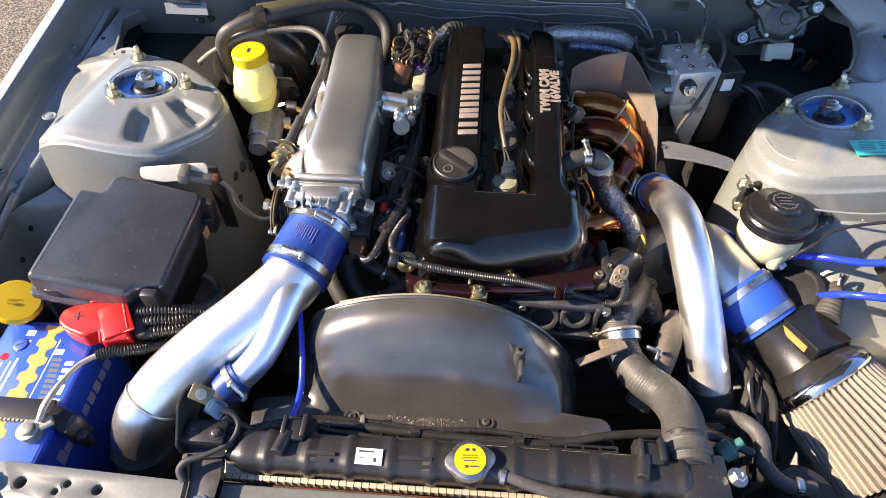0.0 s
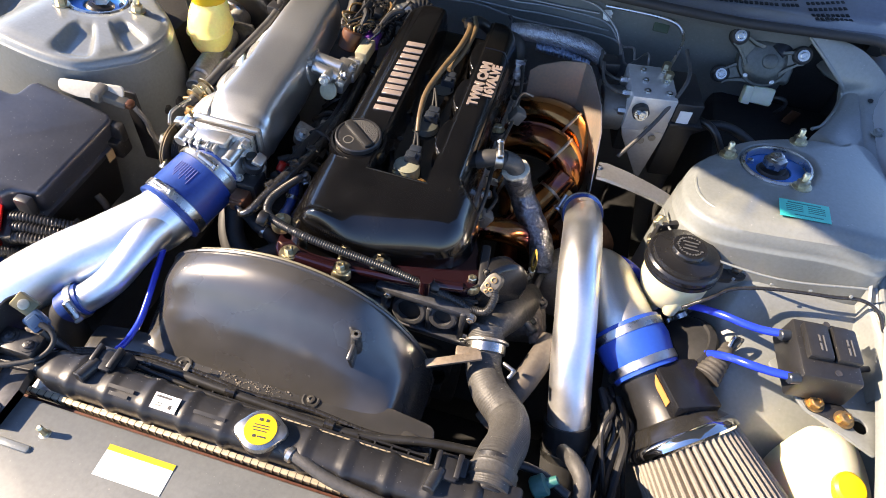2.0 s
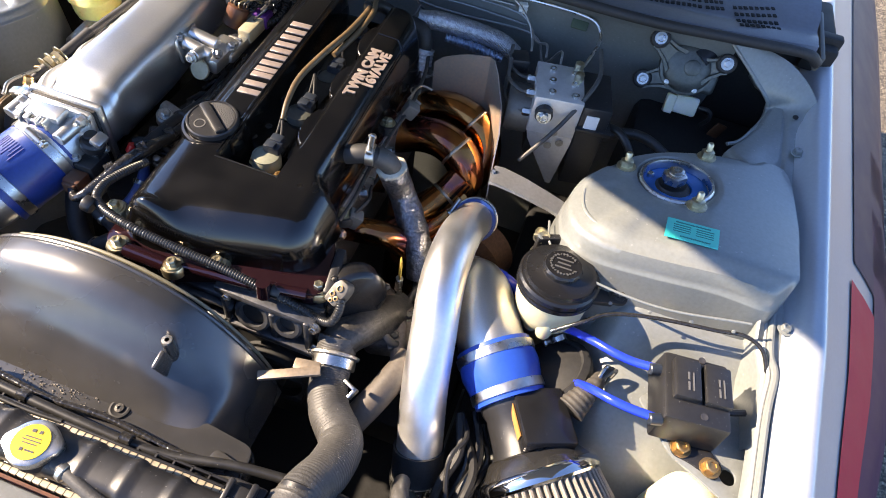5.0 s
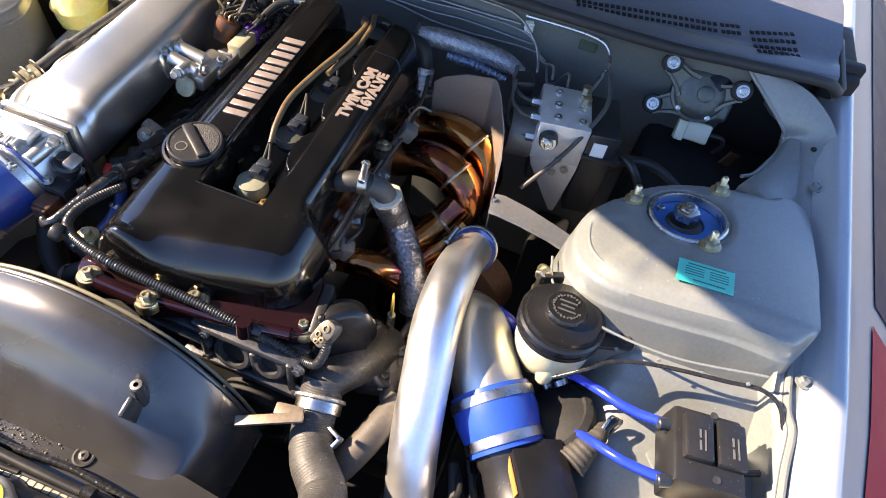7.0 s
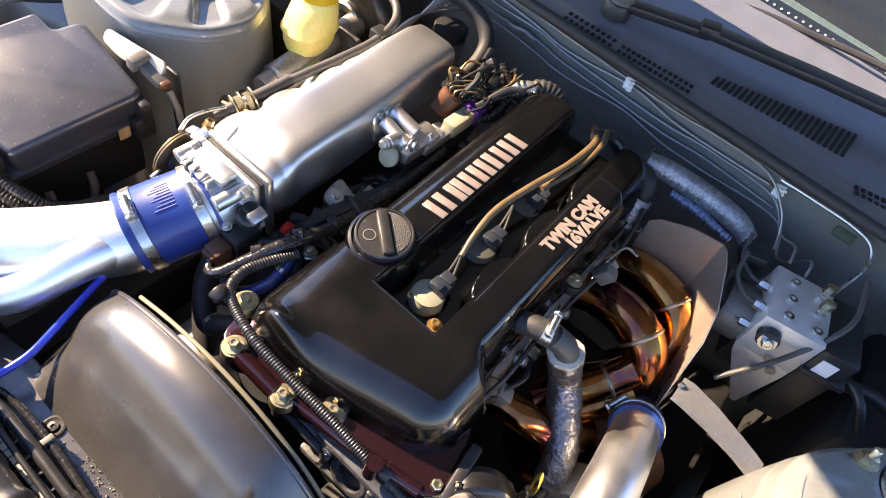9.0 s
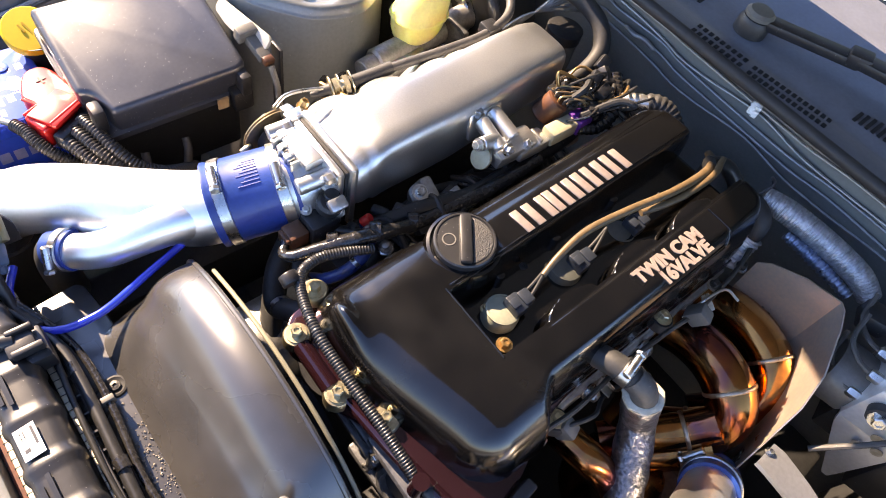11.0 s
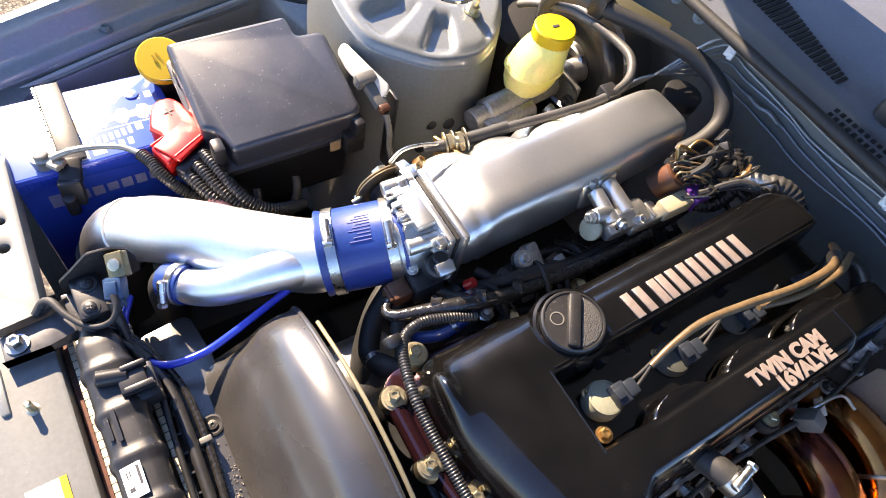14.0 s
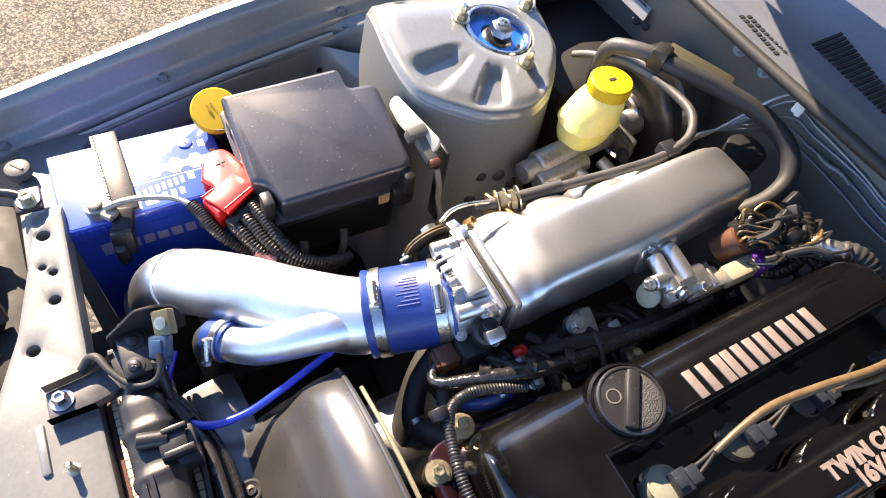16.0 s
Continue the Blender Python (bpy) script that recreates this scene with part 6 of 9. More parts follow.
bm = slab(B(), round_poly([(0.250, 0.772), (0.250, 0.797), (0.262, 0.807), (0.282, 0.826), (0.300, 0.824), (0.315, 0.814), (0.320, 0.800), (0.320, 0.772)], 0.004), -0.0014, 0.0014, 0.0006)
bm.transform(Matrix.Translation((-0.306, 0, 0)) @ Matrix(((0, 0, 1, 0), (1, 0, 0, 0), (0, 1, 0, 0), (0, 0, 0, 1))))
part("bracket", bm, BLACK, ms, "upright black bracket sheet")
bm = slab(B(), round_poly([(-0.306, 0.244), (-0.256, 0.250), (-0.258, 0.280), (-0.298, 0.284)], 0.004), 0.772, 0.776, 0.001)
part("bracket_foot", bm, BLACK, ms)
part("bracket_post", box(B(), (-0.282, 0.270, 0.785), (0.048, 0.026, 0.022), 0.002), BLACK, ms)
for p in ((-0.293, 0.272, 0.796), (-0.267, 0.268, 0.796)):
    sc = part("bracket_screw", lathe(B(), p, (0.1, 0, 1), [(0.0088, 0), (0.0088, 0.0014), (0.0058, 0.0018), (0.0054, 0.0036), (0.004, 0.0046), (0.0, 0.0046)], 24), BLACK, ms)
    part("cross_slot", box(B(), (p[0] + 0.0007, p[1], p[2] + 0.0046), (0.006, 0.0014, 0.0008), 0, (0, 0, 30)), INK, sc)
    part("cross_slot", box(B(), (p[0] + 0.0007, p[1], p[2] + 0.0046), (0.0014, 0.006, 0.0008), 0, (0, 0, 30)), INK, sc)
part("sensor_lead", tube(B(), [(-0.266, 0.291, 0.806), (-0.254, 0.289, 0.801), (-0.247, 0.281, 0.795), (-0.249, 0.268, 0.790), (-0.259, 0.256, 0.788), (-0.277, 0.245, 0.788), (-0.294, 0.238, 0.787), (-0.300, 0.230, 0.781), (-0.294, 0.220, 0.775)], [0.0038, 0.0032, 0.0028, 0.0028, 0.0028, 0.0032, 0.0040, 0.0046, 0.0040], 12, 8), RUBBER, ms)
st = thing("radiator_stay", (-0.265, 0.225, 0.766), "black steel radiator stay bolted to the panel", "bracket")
bm = slab(B(), round_poly([(-0.287, 0.186), (-0.257, 0.186), (-0.257, 0.226), (-0.262, 0.252), (-0.296, 0.252), (-0.291, 0.226)], 0.004), 0.766, 0.770, 0.0012)
STAY = mat("worn_stay_paint", (0.085, 0.085, 0.088), 0.42, 0.3, vary=0.3, scale=40)
sp_ = part("stay_plate", bm, STAY, st)
for line in (((-0.289, 0.186), (-0.293, 0.226), (-0.299, 0.250)), ((-0.255, 0.186), (-0.255, 0.226), (-0.260, 0.250))):
    bm = B()
    rings = [[bm.verts.new((x, y, z)) for z in (0.766, 0.779)] for x, y in line]
    skin(bm, rings, cap=False, closed=False)
    bmesh.ops.solidify(bm, geom=list(bm.faces), thickness=0.0028)
    part("stay_flange", bm, STAY, sp_, "upturned flange")
part("stay_bolt", hexbolt(B(), (-0.273, 0.199, 0.770), (0, 0, 1), 0.007, 0.010, 1.5), STEEL, st)

solo("vacuum_hose", tube(B(), [(-0.216, 0.442, 0.781), (-0.205, 0.400, 0.775), (-0.198, 0.358, 0.762), (-0.197, 0.335, 0.758), (-0.200, 0.312, 0.757), (-0.212, 0.295, 0.757), (-0.236, 0.286, 0.759), (-0.262, 0.288, 0.760), (-0.288, 0.300, 0.758)], 0.0040, 12, 10), BLUEHOSE, "thin bright blue silicone vacuum hose", "hose")
solo("hose_sleeve", tube(B(), [(-0.240, 0.285, 0.761), (-0.226, 0.288, 0.759), (-0.211, 0.294, 0.758)], 0.0080, 12, 4), RUBBER, "black sleeve round the blue vacuum hose", "sleeve")

# ---- battery ----
TANMETAL = mat("tarnished_tin", (0.40, 0.36, 0.29), 0.38, 0.6, vary=0.3, scale=60, bump=0.1, bump_scale=400)
bat = thing("battery", (-0.542, 0.325, 0.55), "blue car battery with an orange patterned top label", "battery")
bm = box(B(), (-0.5415, 0.3245, 0.645), (0.119, 0.187, 0.190), 0.003)
part("case", bm, BATTERY, bat)
bm = box(B(), (-0.5415, 0.3245, 0.743), (0.125, 0.193, 0.022), 0.003)
for k in range(26):
    for sx in (-1, 1):
        box(bm, (-0.5415 + sx * 0.0628, 0.232 + k * 0.0072, 0.743), (0.002, 0.0038, 0.012), 0)
lid = part("lid", bm, BATTERY, bat)
bm = slab(B(), round_poly([(-0.600, 0.234), (-0.482, 0.234), (-0.482, 0.412), (-0.600, 0.412)], 0.004), 0.7540, 0.7543, 0.0001)
lb = part("top_label", bm, LABELBLUE, lid, "blue printed label")
scallop = [(-0.551 + 0.00006 * k - 0.0035 * math.tanh(4 * math.sin(k * 0.78)), 0.238 + k * 0.0030) for k in range(60)] + [(-0.533 + 0.00006 * k + 0.0035 * math.tanh(4 * math.sin(k * 0.78 + 0.4)), 0.238 + k * 0.0030) for k in range(59, -1, -1)]
part("label_band", slab(B(), scallop, 0.7541, 0.7545, 0), ORANGE, lb, "scalloped orange band")
for k in range(8):
    part("grey_letter_bar", bars(B(), [(-0.5105 + 0.0011 * k - 0.004, 0.366 - 0.0074 * k, 0.0125, 0.0048)], pose(0, 0, 0.7542)), mat("grey_print", (0.10, 0.11, 0.14), 0.5) if k == 0 else bpy.data.materials["grey_print"], lb)
for bar_ in [(-0.5165, 0.377, 0.011, 0.008), (-0.497, 0.362, 0.011, 0.006), (-0.4965, 0.352, 0.011, 0.006), (-0.496, 0.342, 0.011, 0.006), (-0.4945, 0.326, 0.013, 0.014), (-0.4925, 0.308, 0.014, 0.012), (-0.566, 0.402, 0.011, 0.008), (-0.569, 0.390, 0.003, 0.003), (-0.562, 0.390, 0.003, 0.003),
             (-0.586, 0.352, 0.010, 0.010), (-0.565, 0.342, 0.003, 0.046), (-0.572, 0.340, 0.002, 0.040), (-0.586, 0.332, 0.012, 0.014), (-0.590, 0.312, 0.012, 0.014), (-0.5235, 0.345, 0.0014, 0.10), (-0.560, 0.268, 0.012, 0.004), (-0.560, 0.258, 0.012, 0.004)]:
    part("label_bar", bars(B(), [bar_], pose(0, 0, 0.7542)), WHITE, lb)
part("red_dot", lathe(B(), (-0.583, 0.366, 0.7542), (0, 0, 1), [(0.0055, 0), (0.0055, 0.0003), (0, 0.0004)], 18), RED, lb)
part("vent_plug", lathe(B(), (-0.571, 0.384, 0.7545), (0, 0, 1), [(0.0085, 0), (0.0085, 0.0015), (0.007, 0.002), (0, 0.002)], 24), LABELBLUE, lid)
part("plug_slot", box(B(), (-0.571, 0.384, 0.7566), (0.011, 0.0016, 0.0006), 0, (0, 0, 30)), INK, lid)
part("side_print", bars(B(), [(-0.066 + k * 0.0165 + 0.003 * (k == 0), 0.002 * (k == 0), 0.0125, 0.016 + 0.006 * (k == 0) - 0.002 * (k % 3 == 1)) for k in range(9)], pose(-0.4815, 0.325, 0.703, 90, 0, 90)), mat("lilac_print", (0.30, 0.32, 0.50), 0.5), bat, "white print blocks on the side")
part("negative_post", lathe(B(), (-0.496, 0.268, 0.752), (0, 0, 1), [(0.012, 0), (0.011, 0.008), (0.0085, 0.009), (0.008, 0.020)], 20), TANMETAL, bat)
bm = lathe(B(), (-0.496, 0.268, 0.760), (0, 0, 1), [(0.009, 0), (0.0125, 0.001), (0.0125, 0.008), (0.009, 0.009)], 24)
box(bm, (-0.485, 0.279, 0.765), (0.012, 0.022, 0.008), 0.002, (0, 0, -40))
cyl(bm, (-0.484, 0.272, 0.766), (-0.472, 0.281, 0.766), 0.0040, 8)
part("terminal_clamp", bm, TANMETAL, bat, "tarnished metal terminal clamp")
part("terminal_top", lathe(B(), (-0.496, 0.268, 0.768), (0, 0, 1), [(0.008, 0), (0.008, 0.005), (0.006, 0.006), (0.0, 0.0058)], 20), TANMETAL, bat)
part("hold_down", box(B(), (-0.552, 0.2975, 0.757), (0.132, 0.027, 0.004), 0.0015), BLACK, bat, "dark grey hold-down bar")
bm = B()
for k in range(24):
    box(bm, (-0.614 + 0.0052 * k, 0.2825, 0.7568), (0.0034, 0.0030, 0.0050), 0)
part("bar_teeth", bm, TANMETAL, bat, "pale serrated edge")
bm = box(B(), (-0.476, 0.290, 0.754), (0.030, 0.024, 0.010), 0.003, (0, 20, -15))
box(bm, (-0.460, 0.284, 0.738), (0.016, 0.024, 0.034), 0.003, (0, -15, -10))
cyl(bm, (-0.449, 0.278, 0.716), (-0.449, 0.278, 0.742), 0.007)
part("hold_down_hook", bm, BLACK, bat, "black hook of the hold-down")
ncab = thing("earth_cable", (-0.48, 0.29, 0.74), "thin tan braided earth cable in a split conduit", "cable")
part("braid", tube(B(), [(-0.486, 0.277, 0.770), (-0.4845, 0.295, 0.775), (-0.480, 0.318, 0.777), (-0.470, 0.346, 0.777), (-0.455, 0.362, 0.776), (-0.444, 0.367, 0.775)], [0.0042, 0.0036, 0.0032, 0.0032, 0.0036, 0.004], 10, 8), TANMETAL, ncab)
part("braid", tube(B(), [(-0.489, 0.280, 0.768), (-0.489, 0.297, 0.773), (-0.483, 0.320, 0.775), (-0.472, 0.346, 0.775), (-0.455, 0.363, 0.774)], 0.0026, 8, 8), TANMETAL, ncab)
part("conduit", tube(B(), [(-0.452, 0.364, 0.776), (-0.436, 0.371, 0.776), (-0.418, 0.376, 0.772), (-0.398, 0.392, 0.758), (-0.378, 0.425, 0.735), (-0.37, 0.46, 0.715)], 0.0066, 12, 8, 0.12, 0.0032), LOOM, ncab)
pos = thing("positive_terminal", (-0.47, 0.39, 0.76), "red terminal cover marked plus with fuse leads", "terminal cover")
bm = slab(B(), round_poly([(-0.516, 0.402), (-0.517, 0.420), (-0.505, 0.428), (-0.452, 0.442), (-0.415, 0.386), (-0.448, 0.375), (-0.457, 0.394), (-0.474, 0.383), (-0.502, 0.392)], 0.007), 0.762, 0.788, 0.004, seg=3)
box(bm, (-0.442, 0.409, 0.7885), (0.036, 0.050, 0.006), 0.002, (0, 0, 33))
cyl(bm, (-0.441, 0.432, 0.7905), (-0.420, 0.395, 0.7905), 0.0020, 8)
cyl(bm, (-0.474, 0.384, 0.786), (-0.458, 0.395, 0.786), 0.0020, 8)
cyl(bm, (-0.458, 0.395, 0.786), (-0.449, 0.377, 0.786), 0.0020, 8)
box(bm, (-0.480, 0.437, 0.780), (0.014, 0.008, 0.02), 0.002, (0, 0, 15))
cv = part("terminal_cover", bm, RED, pos)
bm = box(B(), (-0.492, 0.411, 0.7880), (0.012, 0.002, 0.0015), 0, (0, 0, 14))
box(bm, (-0.492, 0.411, 0.7881), (0.002, 0.012, 0.0015), 0, (0, 0, 14))
part("plus_mark", bm, INK, cv)
bm = box(B(), (-0.420, 0.414, 0.772), (0.014, 0.046, 0.020), 0.003, (0, 0, 32))
part("fuse_link_box", bm, BLACK, pos)
for k, (dy, dz) in enumerate(((0.012, 0.004), (0.0, 0.0), (-0.012, -0.004))):
    part("lead_conduit", tube(B(), [(-0.418 - dy * 0.6, 0.413 + dy * 1.1, 0.775 + dz), (-0.400 - dy * 0.3, 0.418 + dy * 1.1, 0.776 + dz), (-0.372, 0.428 + dy, 0.768 + dz), (-0.352, 0.447 + dy * 0.6, 0.752 + dz), (-0.345, 0.48, 0.735 + dz), (-0.36, 0.52, 0.71)], 0.0072, 12, 8, 0.10, 0.004), LOOM, pos, "black split conduit")
part("tag", cyl(B(), (-0.372, 0.413, 0.762), (-0.354, 0.428, 0.756), 0.0075), mat("pink_tape", (0.35, 0.16, 0.16), 0.6), pos, "faded pink tape")

wc = thing("washer_filler", (-0.585, 0.435, 0.70), "yellow washer filler cap with an embossed mark", "cap")
part("neck", lathe(B(), (-0.587, 0.435, 0.60), (0, 0, 1), [(0.022, 0), (0.022, 0.16), (0.030, 0.175)], 24), BLACK, wc)
part("cap", lathe(B(), (-0.590, 0.432, 0.775), (0.40, -0.12, 0.85), [(0.028, 0), (0.030, 0.002), (0.030, 0.010), (0.0275, 0.0135), (0.001, 0.014)], 40), YELLOW, wc)
part("embossed_mark", bars(B(), [(0, 0, 0.022, 0.003), (0.002, 0.008, 0.010, 0.004), (-0.004, -0.007, 0.014, 0.003)], pose(-0.5842, 0.4303, 0.7876, 7, 25, 20) @ Matrix.Scale(0.8, 4), 0.001), mat("dark_yellow", (0.45, 0.27, 0.008), 0.5), wc)

# ---- fuse box ----
fb = thing("fuse_box", (-0.47, 0.53, 0.62), "black plastic fuse box with a stepped dusty lid", "fuse box")
lid_out = [(-0.545, 0.438), (-0.424, 0.438), (-0.418, 0.452), (-0.400, 0.458), (-0.386, 0.462), (-0.386, 0.612), (-0.395, 0.622), (-0.505, 0.622), (-0.512, 0.615), (-0.514, 0.586), (-0.545, 0.584)]
tilt = Matrix.Translation((-0.465, 0.523, 0.829)) @ pose(0, 0, 0, 3.5, 13.0, -1.5) @ Matrix.Translation((0.465, -0.53, -0.834))
bm = slab(B(), round_poly(lid_out, 0.007), 0.790, 0.832, 0.007, m=tilt, seg=3)
part("lid", bm, LID, fb, "stepped lid speckled with dust")
grow = [(-0.550, 0.433), (-0.388, 0.433), (-0.381, 0.445), (-0.381, 0.616), (-0.392, 0.627), (-0.505, 0.627), (-0.517, 0.619), (-0.519, 0.590), (-0.550, 0.589)]
part("lid_skirt", slab(B(), round_poly(grow, 0.008), 0.784, 0.794, 0.002, m=tilt), LID, fb)
bm = slab(B(), round_poly([(-0.540, 0.445), (-0.392, 0.445), (-0.390, 0.612), (-0.51, 0.615), (-0.54, 0.58)], 0.008), 0.66, 0.788, 0.002, m=tilt)
part("case", bm, BLACK, fb)
for x, y in ((-0.405, 0.436), (-0.384, 0.60), (-0.53, 0.436)):
    part("latch", box(B(), (x, y + 0.004, 0.794), (0.022, 0.014, 0.030), 0.004), BLACK, fb)
part("side_plug", box(B(), (-0.386, 0.60, 0.77), (0.020, 0.026, 0.030), 0.004), BLACK, fb)
part("side_tag", box(B(), (-0.3835, 0.575, 0.772), (0.002, 0.014, 0.016), 0), mat("tan_tag", (0.30, 0.20, 0.11), 0.6), fb)
for y in (0.47, 0.52):
    part("side_lead", tube(B(), [(-0.378, y, 0.745), (-0.365, y - 0.005, 0.730), (-0.36, y - 0.02, 0.69), (-0.37, y - 0.04, 0.62)], 0.005, 10, 6), RUBBER, fb)
brk = thing("relay_bracket", (-0.40, 0.645, 0.70), "pale metal bracket with brown connectors", "bracket")
bm = slab(B(), round_poly([(-0.050, 0), (0.044, 0), (0.044, -0.022), (-0.02, -0.024), (-0.05, -0.016)], 0.009, 6), 0, 0.004, 0.001, m=pose(-0.428, 0.640, 0.842, 50, 0, 10))
part("leg", box(B(), (-0.386, 0.652, 0.765), (0.022, 0.005, 0.13), 0.002), BLACK, brk)
part("plate", bm, mat("pale_primer", (0.42, 0.41, 0.36), 0.5, vary=0.15), brk)
bm = box(B(), (-0.398, 0.630, 0.830), (0.046, 0.015, 0.012), 0.002, (0, 14, 4))
box(bm, (-0.412, 0.626, 0.838), (0.014, 0.026, 0.018), 0.003, (0, 14, 4))
part("connector", bm, GREYCON, brk)
part("connector_end", box(B(), (-0.372, 0.632, 0.825), (0.010, 0.014, 0.011), 0.003, (0, 14, 4)), BROWN, brk)
part("lead", tube(B(), [(-0.366, 0.632, 0.822), (-0.355, 0.633, 0.80), (-0.352, 0.635, 0.77), (-0.33, 0.64, 0.735), (-0.30, 0.645, 0.74)], 0.004, 8, 8), GREYCON, brk)

# ---- brake hydraulics ----
DRUM = mat("booster_paint", (0.020, 0.019, 0.017), 0.34, 0.0, 0.2, vary=0.3, scale=30)
booster = thing("brake_booster", (-0.39, 1.0, 0.70), "black brake booster drum on the firewall", "brake booster")
part("drum", lathe(B(), (-0.408, 0.968, 0.762), (0, 1, 0), [(0.035, 0), (0.040, 0.004), (0.066, 0.008), (0.070, 0.002), (0.086, 0.004), (0.090, 0.008), (0.092, 0.014), (0.088, 0.018), (0.088, 0.034), (0.094, 0.038), (0.094, 0.046), (0.088, 0.050), (0.088, 0.09)], 48), DRUM, booster)
part("front_plate", lathe(B(), (-0.400, 0.960, 0.772), (0, 1, 0), [(0.03, 0), (0.033, 0.003), (0.033, 0.012)], 30), STEEL, booster)
mc = thing("brake_master", (-0.372, 0.86, 0.745), "aluminium brake master cylinder with an amber reservoir", "master cylinder")
bm = cyl(B(), (-0.362, 0.785, 0.770), (-0.382, 0.972, 0.776), 0.019, 26, 0.003)
cyl(bm, (-0.358, 0.762, 0.768), (-0.362, 0.79, 0.770), 0.015, 22)
cyl(bm, (-0.338, 0.775, 0.764), (-0.350, 0.860, 0.766), 0.014, 22, 0.002)
box(bm, (-0.376, 0.925, 0.776), (0.085, 0.014, 0.034), 0.004)
cyl(bm, (-0.340, 0.84, 0.765), (-0.325, 0.845, 0.760), 0.009)
cyl(bm, (-0.340, 0.88, 0.768), (-0.322, 0.885, 0.764), 0.009)
part("cylinder", bm, CAST_DULL, mc)
bm = slab(B(), round_poly([(-0.042, -0.012), (-0.012, -0.020), (0.012, -0.018), (0.044, -0.014), (0.050, 0.004), (0.040, 0.016), (0.010, 0.022), (-0.030, 0.018)], 0.007), -0.003, 0.003, 0.001, holes=())
bm.transform(pose(-0.372, 0.915, 0.776, 90, -8, 0))
fe = part("flange_plate", bm, GRIME, mc, "dark stamped flange plate")
part("flange_nut", hexbolt(B(), (-0.331, 0.911, 0.774), (0, -1, 0), 0.0075, 0.007, 1.6), DARK, fe)
for y in (0.835, 0.885):
    bm = cyl(B(), (-0.34, y, 0.762), (-0.315, y + 0.003, 0.752), 0.007, 6)
    part("line_nut", bm, BRASS, mc)
RES = [(0.772, -0.374, 0.860, 0.013, 0.020), (0.780, -0.375, 0.861, 0.021, 0.027), (0.787, -0.376, 0.864, 0.026, 0.034), (0.796, -0.378, 0.867, 0.030, 0.038), (0.811, -0.380, 0.870, 0.0325, 0.040), (0.8125, -0.380, 0.870, 0.035, 0.0425), (0.815, -0.380, 0.871, 0.035, 0.0425), (0.8165, -0.380, 0.871, 0.0325, 0.040), (0.826, -0.381, 0.874, 0.032, 0.038), (0.838, -0.382, 0.879, 0.0305, 0.034), (0.846, -0.383, 0.884, 0.028, 0.030), (0.851, -0.383, 0.887, 0.0255, 0.026), (0.856, -0.383, 0.887, 0.025, 0.025)]
bm = B()
rings = [super_ring(bm, (cx, cy, z), rx, ry, n=36, p=2.35, u=(1, 0, 0), v=(0, 1, 0)) for z, cx, cy, rx, ry in RES]
skin(bm, rings)
part("reservoir", bm, YELLOW_CLEAR, mc, "amber translucent reservoir", smooth=50)
bm = lathe(B(), (-0.383, 0.888, 0.853), (0, 0, 1), [(0.0265, 0), (0.028, 0.001), (0.028, 0.016), (0.0265, 0.018), (0.001, 0.0185)], 48, lambda k, h: 0.03 if (k % 2 and 0.0005 < h < 0.0165) else 0)
cp = part("reservoir_cap", bm, YELLOW, mc, "ribbed yellow cap")
part("cap_slot", box(B(), (-0.383, 0.888, 0.8718), (0.004, 0.010, 0.001), 0), INK, cp)

bh2 = thing("booster_hose", (-0.30, 0.98, 0.85), "thick black vacuum hose looping to the booster", "hose")
part("metal_end", tube(B(), [(-0.445, 0.930, 0.78), (-0.445, 0.925, 0.846), (-0.430, 0.920, 0.880), (-0.405, 0.928, 0.893), (-0.378, 0.945, 0.897)], 0.0105, 14, 8), HOSE_GREY, bh2, "grey metal pipe end")
part("rubber_hose", tube(B(), [(-0.385, 0.940, 0.896), (-0.350, 0.958, 0.896), (-0.300, 0.992, 0.893), (-0.250, 1.018, 0.886), (-0.205, 1.028, 0.872), (-0.176, 1.016, 0.852), (-0.168, 0.990, 0.832), (-0.175, 0.960, 0.81)], 0.0115, 16, 10), RUBBER, bh2)
bm = box(B(), (-0.374, 0.946, 0.898), (0.022, 0.026, 0.030), 0.004, (0, 0, 25))
part("hose_clip", bm, BLACK, bh2)
part("clip_bracket", box(B(), (-0.340, 0.985, 0.900), (0.090, 0.030, 0.004), 0.002, (0, 6, 32)), mat("olive_bracket", (0.10, 0.095, 0.06), 0.5, 0.4), bh2, "olive plated bracket")
tc = thing("throttle_cable", (-0.27, 0.80, 0.83), "black sleeved throttle cable with adjuster", "cable")
part("outer_sleeve", tube(B(), [(-0.272, 0.690, 0.852), (-0.262, 0.730, 0.862), (-0.253, 0.80, 0.868), (-0.250, 0.860, 0.872), (-0.258, 0.905, 0.880), (-0.285, 0.930, 0.886), (-0.325, 0.938, 0.882), (-0.365, 0.935, 0.878)], 0.0058, 12, 10), HOSE_GREY, tc)
part("ferrule", tube(B(), [(-0.276, 0.674, 0.848), (-0.268, 0.705, 0.856), (-0.263, 0.73, 0.862)], 0.0075, 12, 4), RUBBER, tc)
part("adjuster_thread", lathe(B(), (-0.279, 0.662, 0.845), (0.25, 0.95, 0.2), [(0.007, 0), (0.007, 0.018)], 14), ZINC, tc)
for q in (0.0, 0.012):
    part("adjuster_nut", lathe(B(), Vector((-0.279, 0.662, 0.845)) + Vector((0.25, 0.95, 0.2)).normalized() * q, (0.25, 0.95, 0.2), [(0.012, 0), (0.012, 0.006), (0.008, 0.007)], 6), ZINC, tc)
